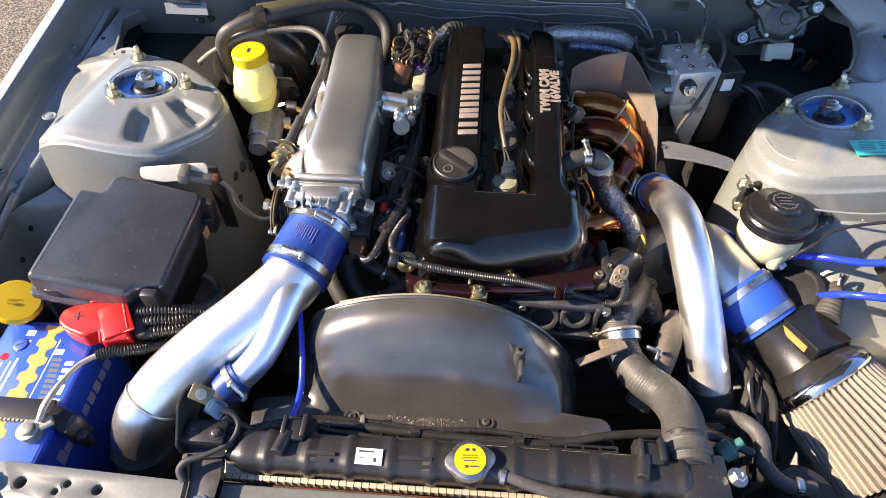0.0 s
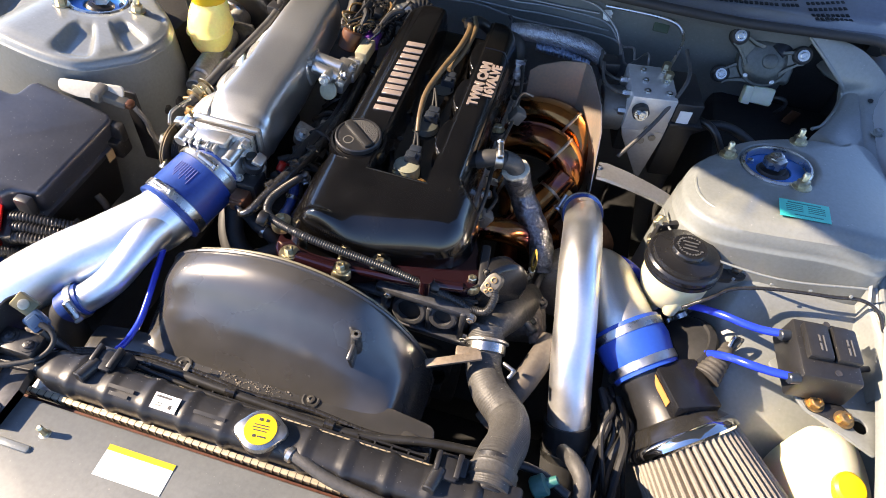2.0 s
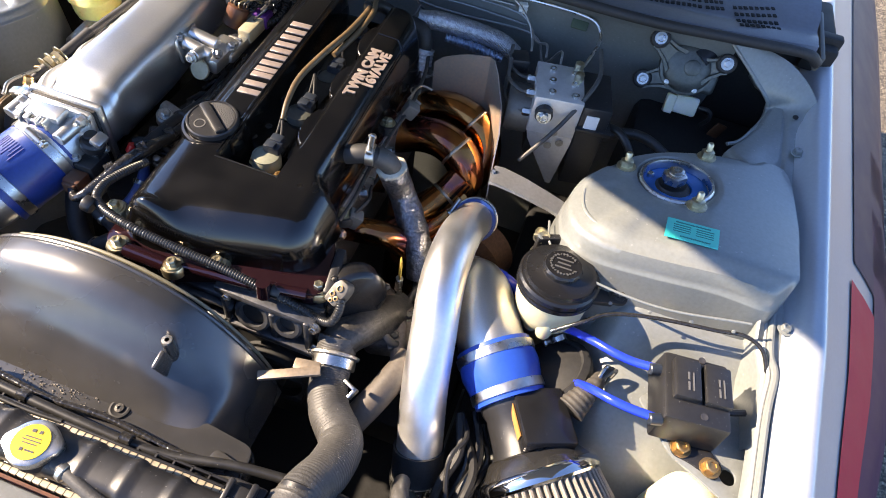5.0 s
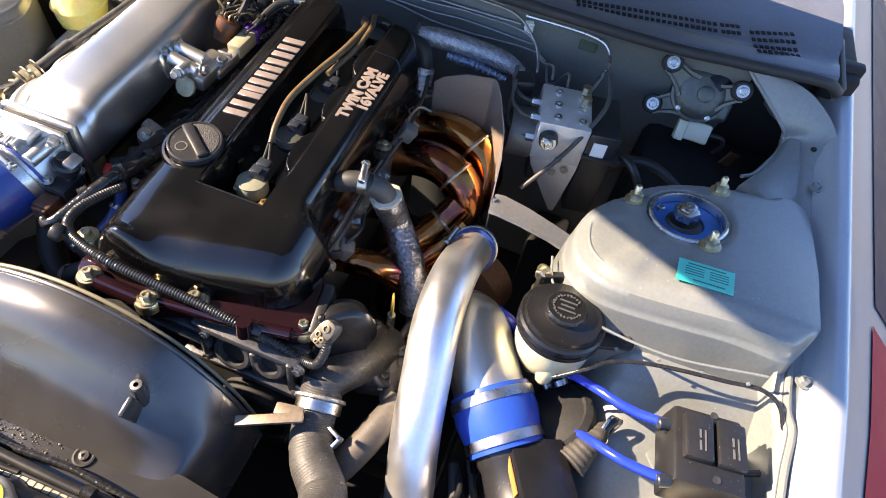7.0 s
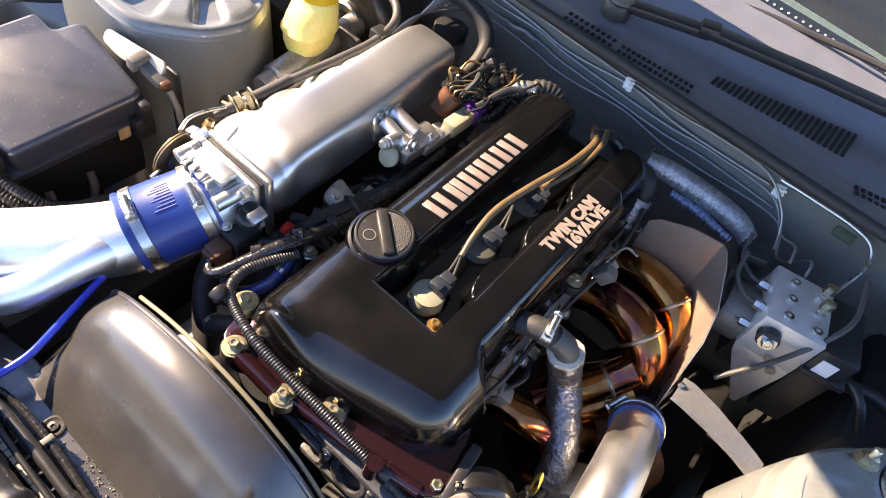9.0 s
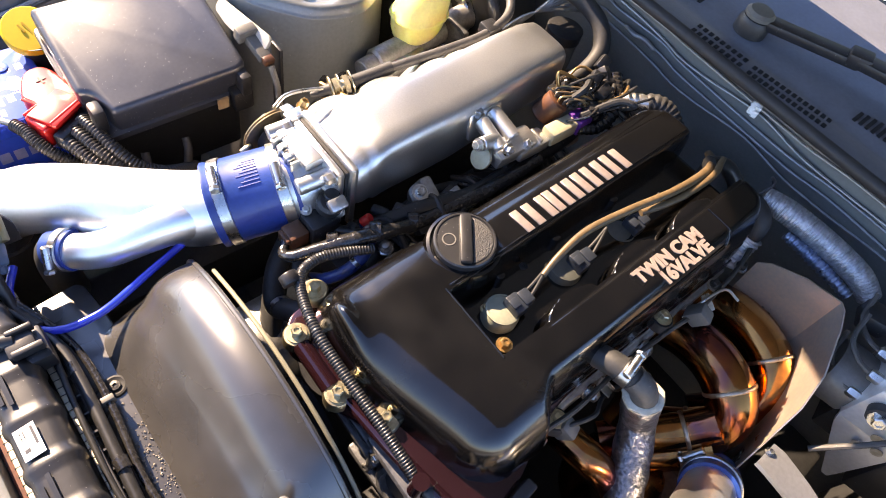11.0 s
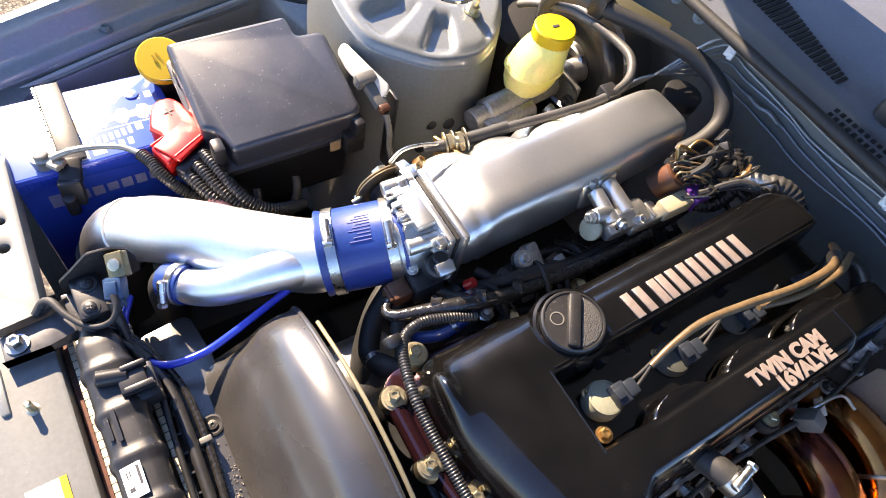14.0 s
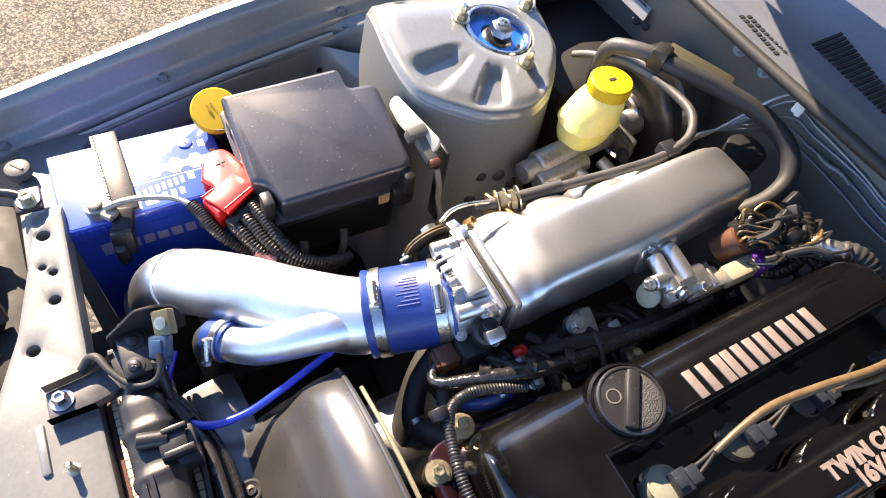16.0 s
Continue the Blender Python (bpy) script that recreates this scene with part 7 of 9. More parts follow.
for q in (-0.004, 0.006, 0.020):
    part("adjuster_washer", lathe(B(), Vector((-0.279, 0.662, 0.845)) + Vector((0.25, 0.95, 0.2)).normalized() * q, (0.25, 0.95, 0.2), [(0.004, 0), (0.0145, 0.0003), (0.0145, 0.0018), (0.004, 0.002)], 24), ZINC, tc)
part("rubber_nose", tube(B(), [(-0.286, 0.636, 0.840), (-0.283, 0.648, 0.842), (-0.280, 0.658, 0.844)], [0.003, 0.006, 0.0075], 12, 4), RUBBER, tc)
part("bracket", box(B(), (-0.268, 0.662, 0.832), (0.055, 0.004, 0.034), 0.001, (0, -12, 12)), BRASS, tc)
part("bracket_leg", box(B(), (-0.256, 0.690, 0.836), (0.012, 0.050, 0.004), 0.001, (10, 0, -14)), BRASS, tc)
part("bracket_screw", hexbolt(B(), (-0.250, 0.706, 0.840), (0, 0, 1), 0.0055, 0.005, 1.5), BRASS, tc)
part("inner_wire", tube(B(), [(-0.280, 0.660, 0.845), (-0.284, 0.63, 0.852), (-0.278, 0.600, 0.862), (-0.268, 0.580, 0.862)], 0.0022, 8, 6), STEEL, tc)
part("cable_end", tube(B(), [(-0.365, 0.935, 0.878), (-0.41, 0.93, 0.868), (-0.46, 0.92, 0.845), (-0.487, 0.915, 0.826)], 0.0052, 10, 6), GREYCON, tc)
part("cable_clip", box(B(), (-0.255, 0.875, 0.872), (0.022, 0.022, 0.016), 0.003), BLACK, tc)

# ---- fuel rail and small plumbing beside the plenum ----
fr = thing("fuel_rail", (-0.10, 0.78, 0.78), "fuel rail with four injector plugs", "fuel rail")
part("rail", cyl(B(), (-0.105, 0.61, 0.782), (-0.112, 0.93, 0.786), 0.009), CAST_DULL, fr)
for y in (0.645, 0.715, 0.790, 0.865):
    bm = cyl(B(), (-0.112, y, 0.783), (-0.092, y, 0.765), 0.008)
    part("injector", bm, BLACK, fr)
    part("injector_plug", box(B(), (-0.098, y + 0.012, 0.800), (0.022, 0.018, 0.018), 0.003, (0, 30, 0)), GREYCON if y > 0.8 else BLACK, fr)
part("rail_loom", tube(B(), [(-0.125, 0.60, 0.800), (-0.110, 0.66, 0.812), (-0.098, 0.73, 0.808), (-0.100, 0.80, 0.812), (-0.098, 0.87, 0.815), (-0.105, 0.93, 0.825)], 0.0085, 12, 8), LOOM, fr)
part("vacuum_line", tube(B(), [(-0.140, 0.60, 0.792), (-0.132, 0.64, 0.785), (-0.135, 0.70, 0.79), (-0.125, 0.76, 0.782)], 0.005, 10, 6), RUBBER, fr)
part("red_tip", cyl(B(), (-0.128, 0.600, 0.808), (-0.124, 0.607, 0.818), 0.0055), RED, fr)
part("regulator", lathe(B(), (-0.115, 0.615, 0.785), (0.2, 0, 1), [(0.015, 0), (0.015, 0.014), (0.010, 0.016), (0.006, 0.03)], 20), BLACK, fr)

iac = thing("idle_valve", (-0.115, 0.79, 0.81), "cast aluminium idle control valve with plugs", "valve")
bm = box(B(), (-0.110, 0.790, 0.842), (0.030, 0.062, 0.024), 0.006, (0, 10, 0))
cyl(bm, (-0.145, 0.768, 0.862), (-0.105, 0.765, 0.855), 0.009)
cyl(bm, (-0.150, 0.790, 0.862), (-0.110, 0.790, 0.855), 0.010)
cyl(bm, (-0.118, 0.745, 0.862), (-0.118, 0.770, 0.858), 0.008)
box(bm, (-0.104, 0.815, 0.838), (0.026, 0.05, 0.016), 0.004)
box(bm, (-0.140, 0.800, 0.835), (0.05, 0.03, 0.020), 0.005)
part("valve_body", bm, CAST, iac)
for p, d_ in (((-0.118, 0.742, 0.863), (0, -1, 0.3)), ((-0.100, 0.770, 0.858), (1, 0, 0.4)), ((-0.152, 0.768, 0.866), (0, 0, 1)), ((-0.098, 0.802, 0.850), (0.5, 0, 1))):
    part("valve_bolt", hexbolt(B(), p, d_, 0.0055, 0.006, 1.4), STEEL, iac)
part("valve_flange", box(B(), (-0.150, 0.780, 0.852), (0.006, 0.050, 0.034), 0.003, (0, -15, 0)), CAST, iac)
part("valve_rib", box(B(), (-0.104, 0.812, 0.848), (0.020, 0.004, 0.006), 0.001), CAST, iac)
part("valve_rib", box(B(), (-0.104, 0.824, 0.848), (0.020, 0.004, 0.006), 0.001), CAST, iac)
part("end_plug", lathe(B(), (-0.116, 0.752, 0.838), (0.0, -0.85, 0.5), [(0.013, 0), (0.013, 0.004), (0.010, 0.005), (0.0, 0.005)], 28), OVAL, iac, "pale round end plug")
bm = box(B(), (-0.098, 0.858, 0.846), (0.020, 0.044, 0.020), 0.003, (0, 0, 0))
part("solenoid", bm, OVAL, iac)
part("solenoid_plug", box(B(), (-0.096, 0.888, 0.848), (0.024, 0.022, 0.022), 0.003), PURPLE, iac, "purple connector")
rng = random.Random(4)
cl = thing("rear_harness", (-0.11, 0.92, 0.84), "tangle of taped wires and plugs behind the plenum", "wiring loom")
for k in range(24):
    a = Vector((-0.142 + rng.random() * 0.06, 0.862 + rng.random() * 0.05, 0.848 + rng.random() * 0.022))
    b = a + Vector((rng.random() * 0.05 - 0.02, 0.025 + rng.random() * 0.05, 0.006 + rng.random() * 0.014))
    c = Vector((-0.135 + rng.random() * 0.075, 0.930 + rng.random() * 0.055, 0.825 + rng.random() * 0.04))
    side_ = Vector((rng.random() * 0.036 - 0.018, rng.random() * 0.03 - 0.015, 0.004 + 0.012 * rng.random()))
    part("wire", tube(B(), [a, a.lerp(b, 0.5) + side_, b, b.lerp(c, 0.5) - side_ * 0.5, c], 0.0016 + 0.0032 * rng.random() ** 2, 8, 5), (TAPE, LOOM, TAPE, RUBBER, DARK, TAPE, LOOM, BRASS)[k % 8], cl)
for k in range(9):
    p = (-0.140 + 0.060 * rng.random(), 0.872 + 0.09 * rng.random(), 0.862 + 0.016 * rng.random())
    part("plug", box(B(), p, (0.013, 0.019, 0.012), 0.002, (rng.random() * 40, rng.random() * 40, rng.random() * 90)), (BLACK, TAPE, LOOM)[k % 3], cl)
part("taped_trunk", tube(B(), [(-0.088, 0.880, 0.846), (-0.078, 0.905, 0.846), (-0.082, 0.935, 0.856), (-0.100, 0.955, 0.862), (-0.118, 0.968, 0.868)], [0.006, 0.008, 0.009, 0.009, 0.010], 12, 6, 0.07, 0.006), TAPE, cl)
ub = thing("injector_harness", (-0.11, 0.76, 0.79), "black wires and small hoses under the plenum's edge", "wiring loom")
for k in range(22):
    y = 0.60 + 0.30 * rng.random()
    a = Vector((-0.145 + 0.02 * rng.random(), y, 0.775 + 0.02 * rng.random()))
    c = a + Vector((0.045 + 0.015 * rng.random(), 0.03 * rng.random() - 0.01, 0.010 * rng.random()))
    m_ = a.lerp(c, 0.5) + Vector((0, 0.02 * rng.random() - 0.01, 0.012 + 0.012 * rng.random()))
    part("wire", tube(B(), [a, m_, c, c + Vector((0.004, 0.02, -0.02))], 0.0015 + 0.003 * rng.random(), 8, 5), (TAPE, RUBBER, LOOM, DARK)[k % 4], ub)
for k in range(8):
    p = (-0.132 + 0.04 * rng.random(), 0.61 + 0.037 * k, 0.792 + 0.012 * rng.random())
    part("clip", box(B(), p, (0.012, 0.015, 0.011), 0.002, (rng.random() * 50, rng.random() * 50, rng.random() * 90)), (BLACK, GREYCON, DARK, CAST_DULL)[k % 4], ub)
part("breather_elbow", tube(B(), [(-0.072, 0.962, 0.850), (-0.060, 0.975, 0.868), (-0.040, 0.985, 0.866), (-0.015, 0.985, 0.850)], 0.012, 14, 6, 0.06, 0.006), RUBBER, cl)
part("breather_pipe", tube(B(), [(-0.095, 0.948, 0.856), (-0.075, 0.962, 0.866), (-0.060, 0.972, 0.868)], 0.0095, 14, 5), CAST, cl)
vh = thing("vacuum_hoses", (-0.12, 0.58, 0.76), "black and blue hoses with clips beside the throttle body", "hoses")
part("hose", tube(B(), [(-0.128, 0.604, 0.800), (-0.112, 0.600, 0.804), (-0.100, 0.584, 0.796), (-0.100, 0.562, 0.782), (-0.112, 0.545, 0.765), (-0.13, 0.535, 0.75)], 0.0068, 14, 8), SILICONE, vh, "dark blue vacuum hose")
part("hose", tube(B(), [(-0.142, 0.625, 0.800), (-0.124, 0.632, 0.802), (-0.110, 0.622, 0.792), (-0.102, 0.604, 0.776), (-0.10, 0.58, 0.755)], 0.0058, 12, 8), RUBBER, vh)
part("hose", tube(B(), [(-0.130, 0.668, 0.792), (-0.116, 0.650, 0.798), (-0.100, 0.640, 0.790), (-0.088, 0.650, 0.780), (-0.082, 0.68, 0.775)], 0.0048, 12, 8), RUBBER, vh)
part("hose", tube(B(), [(-0.150, 0.540, 0.770), (-0.128, 0.525, 0.772), (-0.108, 0.520, 0.764), (-0.090, 0.512, 0.742)], 0.0088, 14, 8), RUBBER, vh)
for c_, d_, r_ in (((-0.118, 0.602, 0.803), (1, -0.2, 0.1), 0.0070), ((-0.100, 0.574, 0.790), (0, -1, -0.6), 0.0070), ((-0.118, 0.629, 0.799), (1, -0.4, -0.3), 0.0060), ((-0.118, 0.5225, 0.768), (1, -0.2, -0.2), 0.0090)):
    part("clip", lathe(B(), Vector(c_) - Vector(d_).normalized() * 0.003, d_, [(r_, 0), (r_ + 0.0012, 0.0006), (r_ + 0.0012, 0.0054), (r_, 0.006)], 18), STEEL, vh)
for p_, q_ in (((-0.119, 0.640, 0.808), (20, 10, 30)), ((-0.106, 0.668, 0.806), (0, 25, 50)), ((-0.128, 0.585, 0.802), (10, -10, 15))):
    bm = box(B(), p_, (0.014, 0.020, 0.012), 0.002, q_)
    box(bm, (p_[0], p_[1] + 0.004, p_[2] + 0.007), (0.008, 0.008, 0.005), 0.001, q_)
    part("plug", bm, BLACK, vh)
for p_, d_ in (((-0.114, 0.655, 0.800), (0.3, -0.5, 0.8)), ((-0.096, 0.610, 0.793), (0.2, -0.3, 0.9)), ((-0.108, 0.690, 0.800), (0.5, -0.2, 0.8))):
    part("fitting", lathe(B(), p_, d_, [(0.007, 0), (0.007, 0.008), (0.0045, 0.010), (0.0045, 0.018), (0.003, 0.019)], 12), CAST_DULL, vh, "bare metal fitting")
    part("fitting_nut", lathe(B(), Vector(p_) - Vector(d_).normalized() * 0.004, d_, [(0.009, 0), (0.009, 0.005), (0.007, 0.006)], 6), STEEL, vh)
bpn = thing("brown_pressure_plug", (-0.126, 0.868, 0.83), "brown round connector with a crown of tan wires", "connector")
part("shell", lathe(B(), (-0.131, 0.858, 0.840), (0.25, 0.45, 0.86), [(0.012, 0), (0.0145, 0.002), (0.0145, 0.016), (0.0155, 0.018), (0.0155, 0.030), (0.013, 0.032)], 24), BROWN, bpn)
for k in range(9):
    a_ = k * 0.7
    q0 = Vector((-0.121, 0.874, 0.868)) + Vector((0.009 * math.cos(a_), 0.009 * math.sin(a_), 0))
    part("wire", tube(B(), [q0, q0 + Vector((0.003 * math.cos(a_), 0.005, 0.008)), q0 + Vector((0.012, 0.014 + 0.002 * k, 0.008 + 0.003 * math.sin(a_))), q0 + Vector((0.020, 0.030, -0.002))], 0.0013, 6, 5), (TANWIRE, BRASS, LOOM)[k % 3], bpn)
rc = thing("clutch_reservoir", (-0.24, 1.02, 0.75), "small clutch fluid bottle with a black cap", "reservoir")
part("bottle", lathe(B(), (-0.243, 1.022, 0.768), (0, 0, 1), [(0.020, 0), (0.024, 0.004), (0.024, 0.05), (0.020, 0.056)], 26), GREYCON, rc)
part("bottle_cap", lathe(B(), (-0.243, 1.022, 0.820), (0, 0, 1), [(0.026, 0), (0.026, 0.014), (0.022, 0.016), (0.001, 0.017)], 30), BLACK, rc)

# ---- firewall plumbing ----
def wall(x, z, off=0.005):
    """A point on the firewall's sloping upper panel."""
    y = 1.103 - (z - 0.80) * 0.33 if z < 0.897 else 1.071 - (z - 0.897) * 1.08
    return (x, y - 0.01 * (abs(x) / 0.7) ** 2 - off, z)


LINE = mat("plated_brake_line", (0.24, 0.245, 0.245), 0.34, 0.6, vary=0.15, scale=80)
lines = thing("brake_lines", (0, 1.04, 0.88), "bundle of thin metal brake lines along the firewall", "pipes")
for k in range(6):
    z0 = 0.916 - (0.0, 0.015, 0.031, 0.046, 0.064, 0.080)[k]
    j = 0.0055 * math.sin(k * 2.1 + 0.6)
    pts = [(-0.30, 0.965 - k * 0.004, 0.800 + k * 0.002), (-0.275, 0.985, 0.850), wall(-0.245, z0 + 0.004, 0.012), wall(-0.20, z0 + 0.004), wall(-0.13, z0 + 0.003 + j), wall(-0.095, z0 - 0.004 + j), wall(-0.05, z0 - 0.006 + 0.5 * j), wall(0.03, z0 - 0.005 - j), wall(0.10, z0 - 0.007 + 0.3 * j, 0.008), wall(0.16, z0 - 0.006 + j), wall(0.22 + 0.012 * k, z0 - 0.008)]
    if k in (1, 3, 5):
        pts += [(0.262 + 0.010 * k, 1.040, z0 - 0.022), (0.276 + 0.012 * k, 1.018, 0.866 - 0.002 * k), (0.282 + 0.012 * k, 0.996, 0.858 - 0.002 * k)]
    part("line", tube(B(), pts, 0.0019, 8, 8), LINE, lines)
part("line_stub", tube(B(), [wall(-0.185, 0.862, 0.01), wall(-0.165, 0.862, 0.014), wall(-0.150, 0.866, 0.012), wall(-0.135, 0.858, 0.008)], 0.004, 10, 5), LINE, lines)
for p in (wall(-0.232, 0.905, 0.012), wall(0.023, 0.890, 0.008), wall(0.257, 0.880, 0.008)):
    bm = box(B(), p, (0.013, 0.008, 0.016), 0.002, (-30, 0, 20))
    for j in range(3):
        box(bm, (p[0] + 0.004, p[1] - 0.003, p[2] - 0.007 + 0.006 * j), (0.007, 0.009, 0.0035), 0.001, (-30, 0, 20))
    part("line_clip", bm, WHITE, lines, "white plastic clip")
part("line", tube(B(), [wall(0.25, 0.896), wall(0.30, 0.899), wall(0.345, 0.898), (0.374, 1.058, 0.893), (0.386, 1.040, 0.880), (0.380, 1.012, 0.862), (0.370, 0.982, 0.850)], 0.0026, 8, 8), STEEL, lines)
part("line", tube(B(), [(0.392, 1.01, 0.882), (0.402, 0.965, 0.872), (0.395, 0.93, 0.858), (0.368, 0.89, 0.815), (0.330, 0.850, 0.770)], 0.0032, 8, 8), HOSE_GREY, lines)
part("wall_plug", box(B(), wall(0.349, 0.880, 0.0), (0.026, 0.004, 0.024), 0.002, (-35, 0, 0)), mat("dark_green_plug", (0.02, 0.04, 0.015), 0.5), firewall)
for x, z in ((-0.552, 0.801), (-0.530, 0.806)):
    part("wall_grommet", lathe(B(), wall(x, z, -0.001), (0, -0.8, 0.6), [(0.009, 0), (0.008, 0.004), (0.0, 0.005)], 18), RUBBER, firewall)
part("wall_label", box(B(), wall(-0.567, 0.836, 0.0), (0.082, 0.0012, 0.034), 0, (-18, 0, 0)), mat("grey_label", (0.24, 0.26, 0.28), 0.4), firewall, "pale grey data label")
for k in range(4):
    part("label_print", box(B(), wall(-0.567 + 0.004 * (k % 2), 0.846 - 0.007 * k, 0.0012), (0.066 - 0.012 * (k % 2), 0.0012, 0.0022), 0, (-18, 0, 0)), INK, firewall)
for x in (-0.30, -0.345):
    part("wall_bolt", hexbolt(B(), wall(x, 0.905, 0.0), (0, -0.8, 0.6), 0.007, 0.006), PAINT, firewall)
hw = thing("heater_hose", (0.19, 1.02, 0.80), "heater hose in silver braided heat sleeve", "hose")
part("sleeve", tube(B(), [(0.108, 1.015, 0.842), (0.14, 1.018, 0.846), (0.19, 1.025, 0.842), (0.24, 1.030, 0.834), (0.268, 1.030, 0.820)], [0.0135, 0.0145, 0.015, 0.0145, 0.0125], 28, 16, 0.05, 0.0032), WRAP, hw)
part("foil_edge", tube(B(), [(0.155, 1.008, 0.828), (0.20, 1.012, 0.824), (0.25, 1.015, 0.815)], [0.006, 0.008, 0.006], 10, 6, 0.16, 0.006), mat("blue_grey_foil", (0.25, 0.33, 0.45), 0.3, 0.8, vary=0.3, scale=120, bump=0.8, bump_scale=260), hw, "crumpled blue grey foil")
part("hose_stub", tube(B(), [(0.125, 0.985, 0.800), (0.130, 0.980, 0.825), (0.122, 0.985, 0.842), (0.10, 0.99, 0.846)], 0.0125, 14, 6), RUBBER, hw)
part("hose_wrap", tube(B(), [(0.132, 0.965, 0.775), (0.130, 0.975, 0.800), (0.130, 0.982, 0.815)], 0.016, 16, 5, 0.06, 0.006), WRAP, hw)
part("wire_tie", tube(B(), [(0.102, 1.000, 0.850), (0.106, 1.012, 0.866), (0.098, 1.028, 0.860), (0.112, 1.034, 0.842)], 0.0018, 6, 6), INK, hw)

# ---- ABS unit ----
ab = thing("abs_unit", (0.355, 0.95, 0.74), "aluminium ABS valve block with a black motor", "abs unit")
MA = Matrix.Translation((0.3515, 0.948, 0.80)) @ pose(0, 0, 0, 0, 0, 11)
bm = box(B(), (0, 0, 0.020), (0.071, 0.088, 0.064), 0.002)
bm.transform(MA)
part("valve_block", bm, mat("machined_aluminium", (0.62, 0.62, 0.61), 0.36, 0.5, vary=0.10, scale=60), ab)
for i in range(2):
    for j in range(3):
        p = MA @ Vector((-0.012 + 0.034 * i, -0.028 + 0.028 * j, 0.052))
        part("port", lathe(B(), p, (0, 0, 1), [(0.0055, 0), (0.0055, 0.003), (0.003, 0.003), (0.003, 0.001)], 14), STEEL, ab)
bm = slab(B(), [(-0.034, 0.0), (0.0355, 0.0), (0.0355, -0.012), (0.026, -0.098), (0.018, -0.098), (-0.030, -0.014)], -0.003, 0.003, 0.001)
bm.transform(MA @ pose(0, -0.0395, -0.0125, 90, 0, 0))
part("front_plate", bm, PLAINSHEET, ab, "pointed bare metal plate")
part("lower_body", box(B(), MA @ Vector((0, 0.01, -0.045)), (0.060, 0.060, 0.064), 0.004, (0, 0, 11)), DARK, ab)
for dy, dz in ((-0.022, 0.040), (0.012, 0.040), (-0.030, 0.012)):
    q = MA @ Vector((-0.0355, dy, dz))
    part("side_nut", lathe(B(), q, MA.to_3x3() @ Vector((-1, 0, 0)), [(0.0065, 0), (0.0065, 0.010), (0.005, 0.012)], 6), STEEL, ab)
    part("side_pipe", tube(B(), [q + Vector((-0.010, -0.002, 0)), q + Vector((-0.026, 0.000, 0.001)), q + Vector((-0.044, 0.016, 0.004)), q + Vector((-0.050, 0.045, 0.016))], 0.0028, 8, 6), HOSE_GREY, ab)
for j in range(2):
    p = MA @ Vector((0.026, 0.012 + 0.026 * j, 0.052))
    part("line_nut", lathe(B(), p, (0, 0, 1), [(0.007, 0), (0.007, 0.012), (0.004, 0.014)], 6), ZINC, ab)
bm = box(B(), (0.057, 0.000, -0.026), (0.043, 0.090, 0.150), 0.004)
box(bm, (0.060, -0.002, 0.010), (0.052, 0.098, 0.008), 0.002)
bm.transform(MA)
mt = part("control_box", bm, BLACK, ab, "black plastic control box")
bm = box(B(), (0.053, -0.0462, 0.024), (0.019, 0.0012, 0.025), 0)
bm.transform(MA)
part("white_label", bm, WHITE, mt)
bm = lathe(B(), MA @ Vector((-0.034, 0.0, -0.005)), MA.to_3x3() @ Vector((-1, 0, 0)), [(0.036, 0), (0.036, 0.030), (0.033, 0.036), (0.001, 0.038)], 34)
part("pump_motor", bm, mat("grey_motor", (0.13, 0.125, 0.115), 0.4, 0.3, vary=0.2), ab, "grey pump motor")
p = MA @ Vector((-0.018, -0.046, 0.030))
part("mount_bush", lathe(B(), p, MA.to_3x3() @ Vector((0, -1, 0)), [(0.013, 0), (0.013, 0.010), (0.010, 0.011)], 22), RUBBER, ab)
part("mount_bolt", hexbolt(B(), p + MA.to_3x3() @ Vector((0, -0.011, 0)), MA.to_3x3() @ Vector((0, -1, 0.3)), 0.007, 0.007), STEEL, ab)
for k, (x, z) in enumerate(((0.005, -0.005), (0.018, -0.022), (0.002, -0.03))):
    part("blind_port", lathe(B(), MA @ Vector((x, -0.046, z)), MA.to_3x3() @ Vector((0, -1, 0)), [(0.006, 0), (0.006, 0.001), (0.004, 0.0012), (0.0, 0.0008)], 16), CAST_DULL, ab)
bm = box(B(), (0.28, 0.985, 0.84), (0.03, 0.03, 0.024), 0.004, (0, 0, 20))
part("sensor_plug", bm, BLACK, ab)
part("loom", tube(B(), [(0.42, 0.95, 0.80), (0.45, 0.935, 0.81), (0.47, 0.92, 0.805), (0.49, 0.91, 0.78)], 0.006, 10, 6), LOOM, ab)
bm = tube(B(), [(0.42, 0.93, 0.78), (0.46, 0.945, 0.800), (0.50, 0.948, 0.800), (0.54, 0.935, 0.785), (0.56, 0.92, 0.76)], 0.008, 12, 8)
solo("wing_loom", bm, LOOM, "black loom arching behind the strut tower", "wiring loom")
# Dark boxes added to paint the shade inside the opening behind each tower.
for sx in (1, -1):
    fl_ = thing("opening_shade_fill", (sx * 0.60, 1.02, 0.45), "dark boxes added to paint the shade in the opening behind the tower", "liner")
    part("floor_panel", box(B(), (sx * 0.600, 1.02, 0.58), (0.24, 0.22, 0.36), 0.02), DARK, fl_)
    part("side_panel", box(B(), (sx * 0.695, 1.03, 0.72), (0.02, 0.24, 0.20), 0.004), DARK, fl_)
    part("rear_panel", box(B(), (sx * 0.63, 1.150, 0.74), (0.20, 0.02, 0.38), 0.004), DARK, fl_)

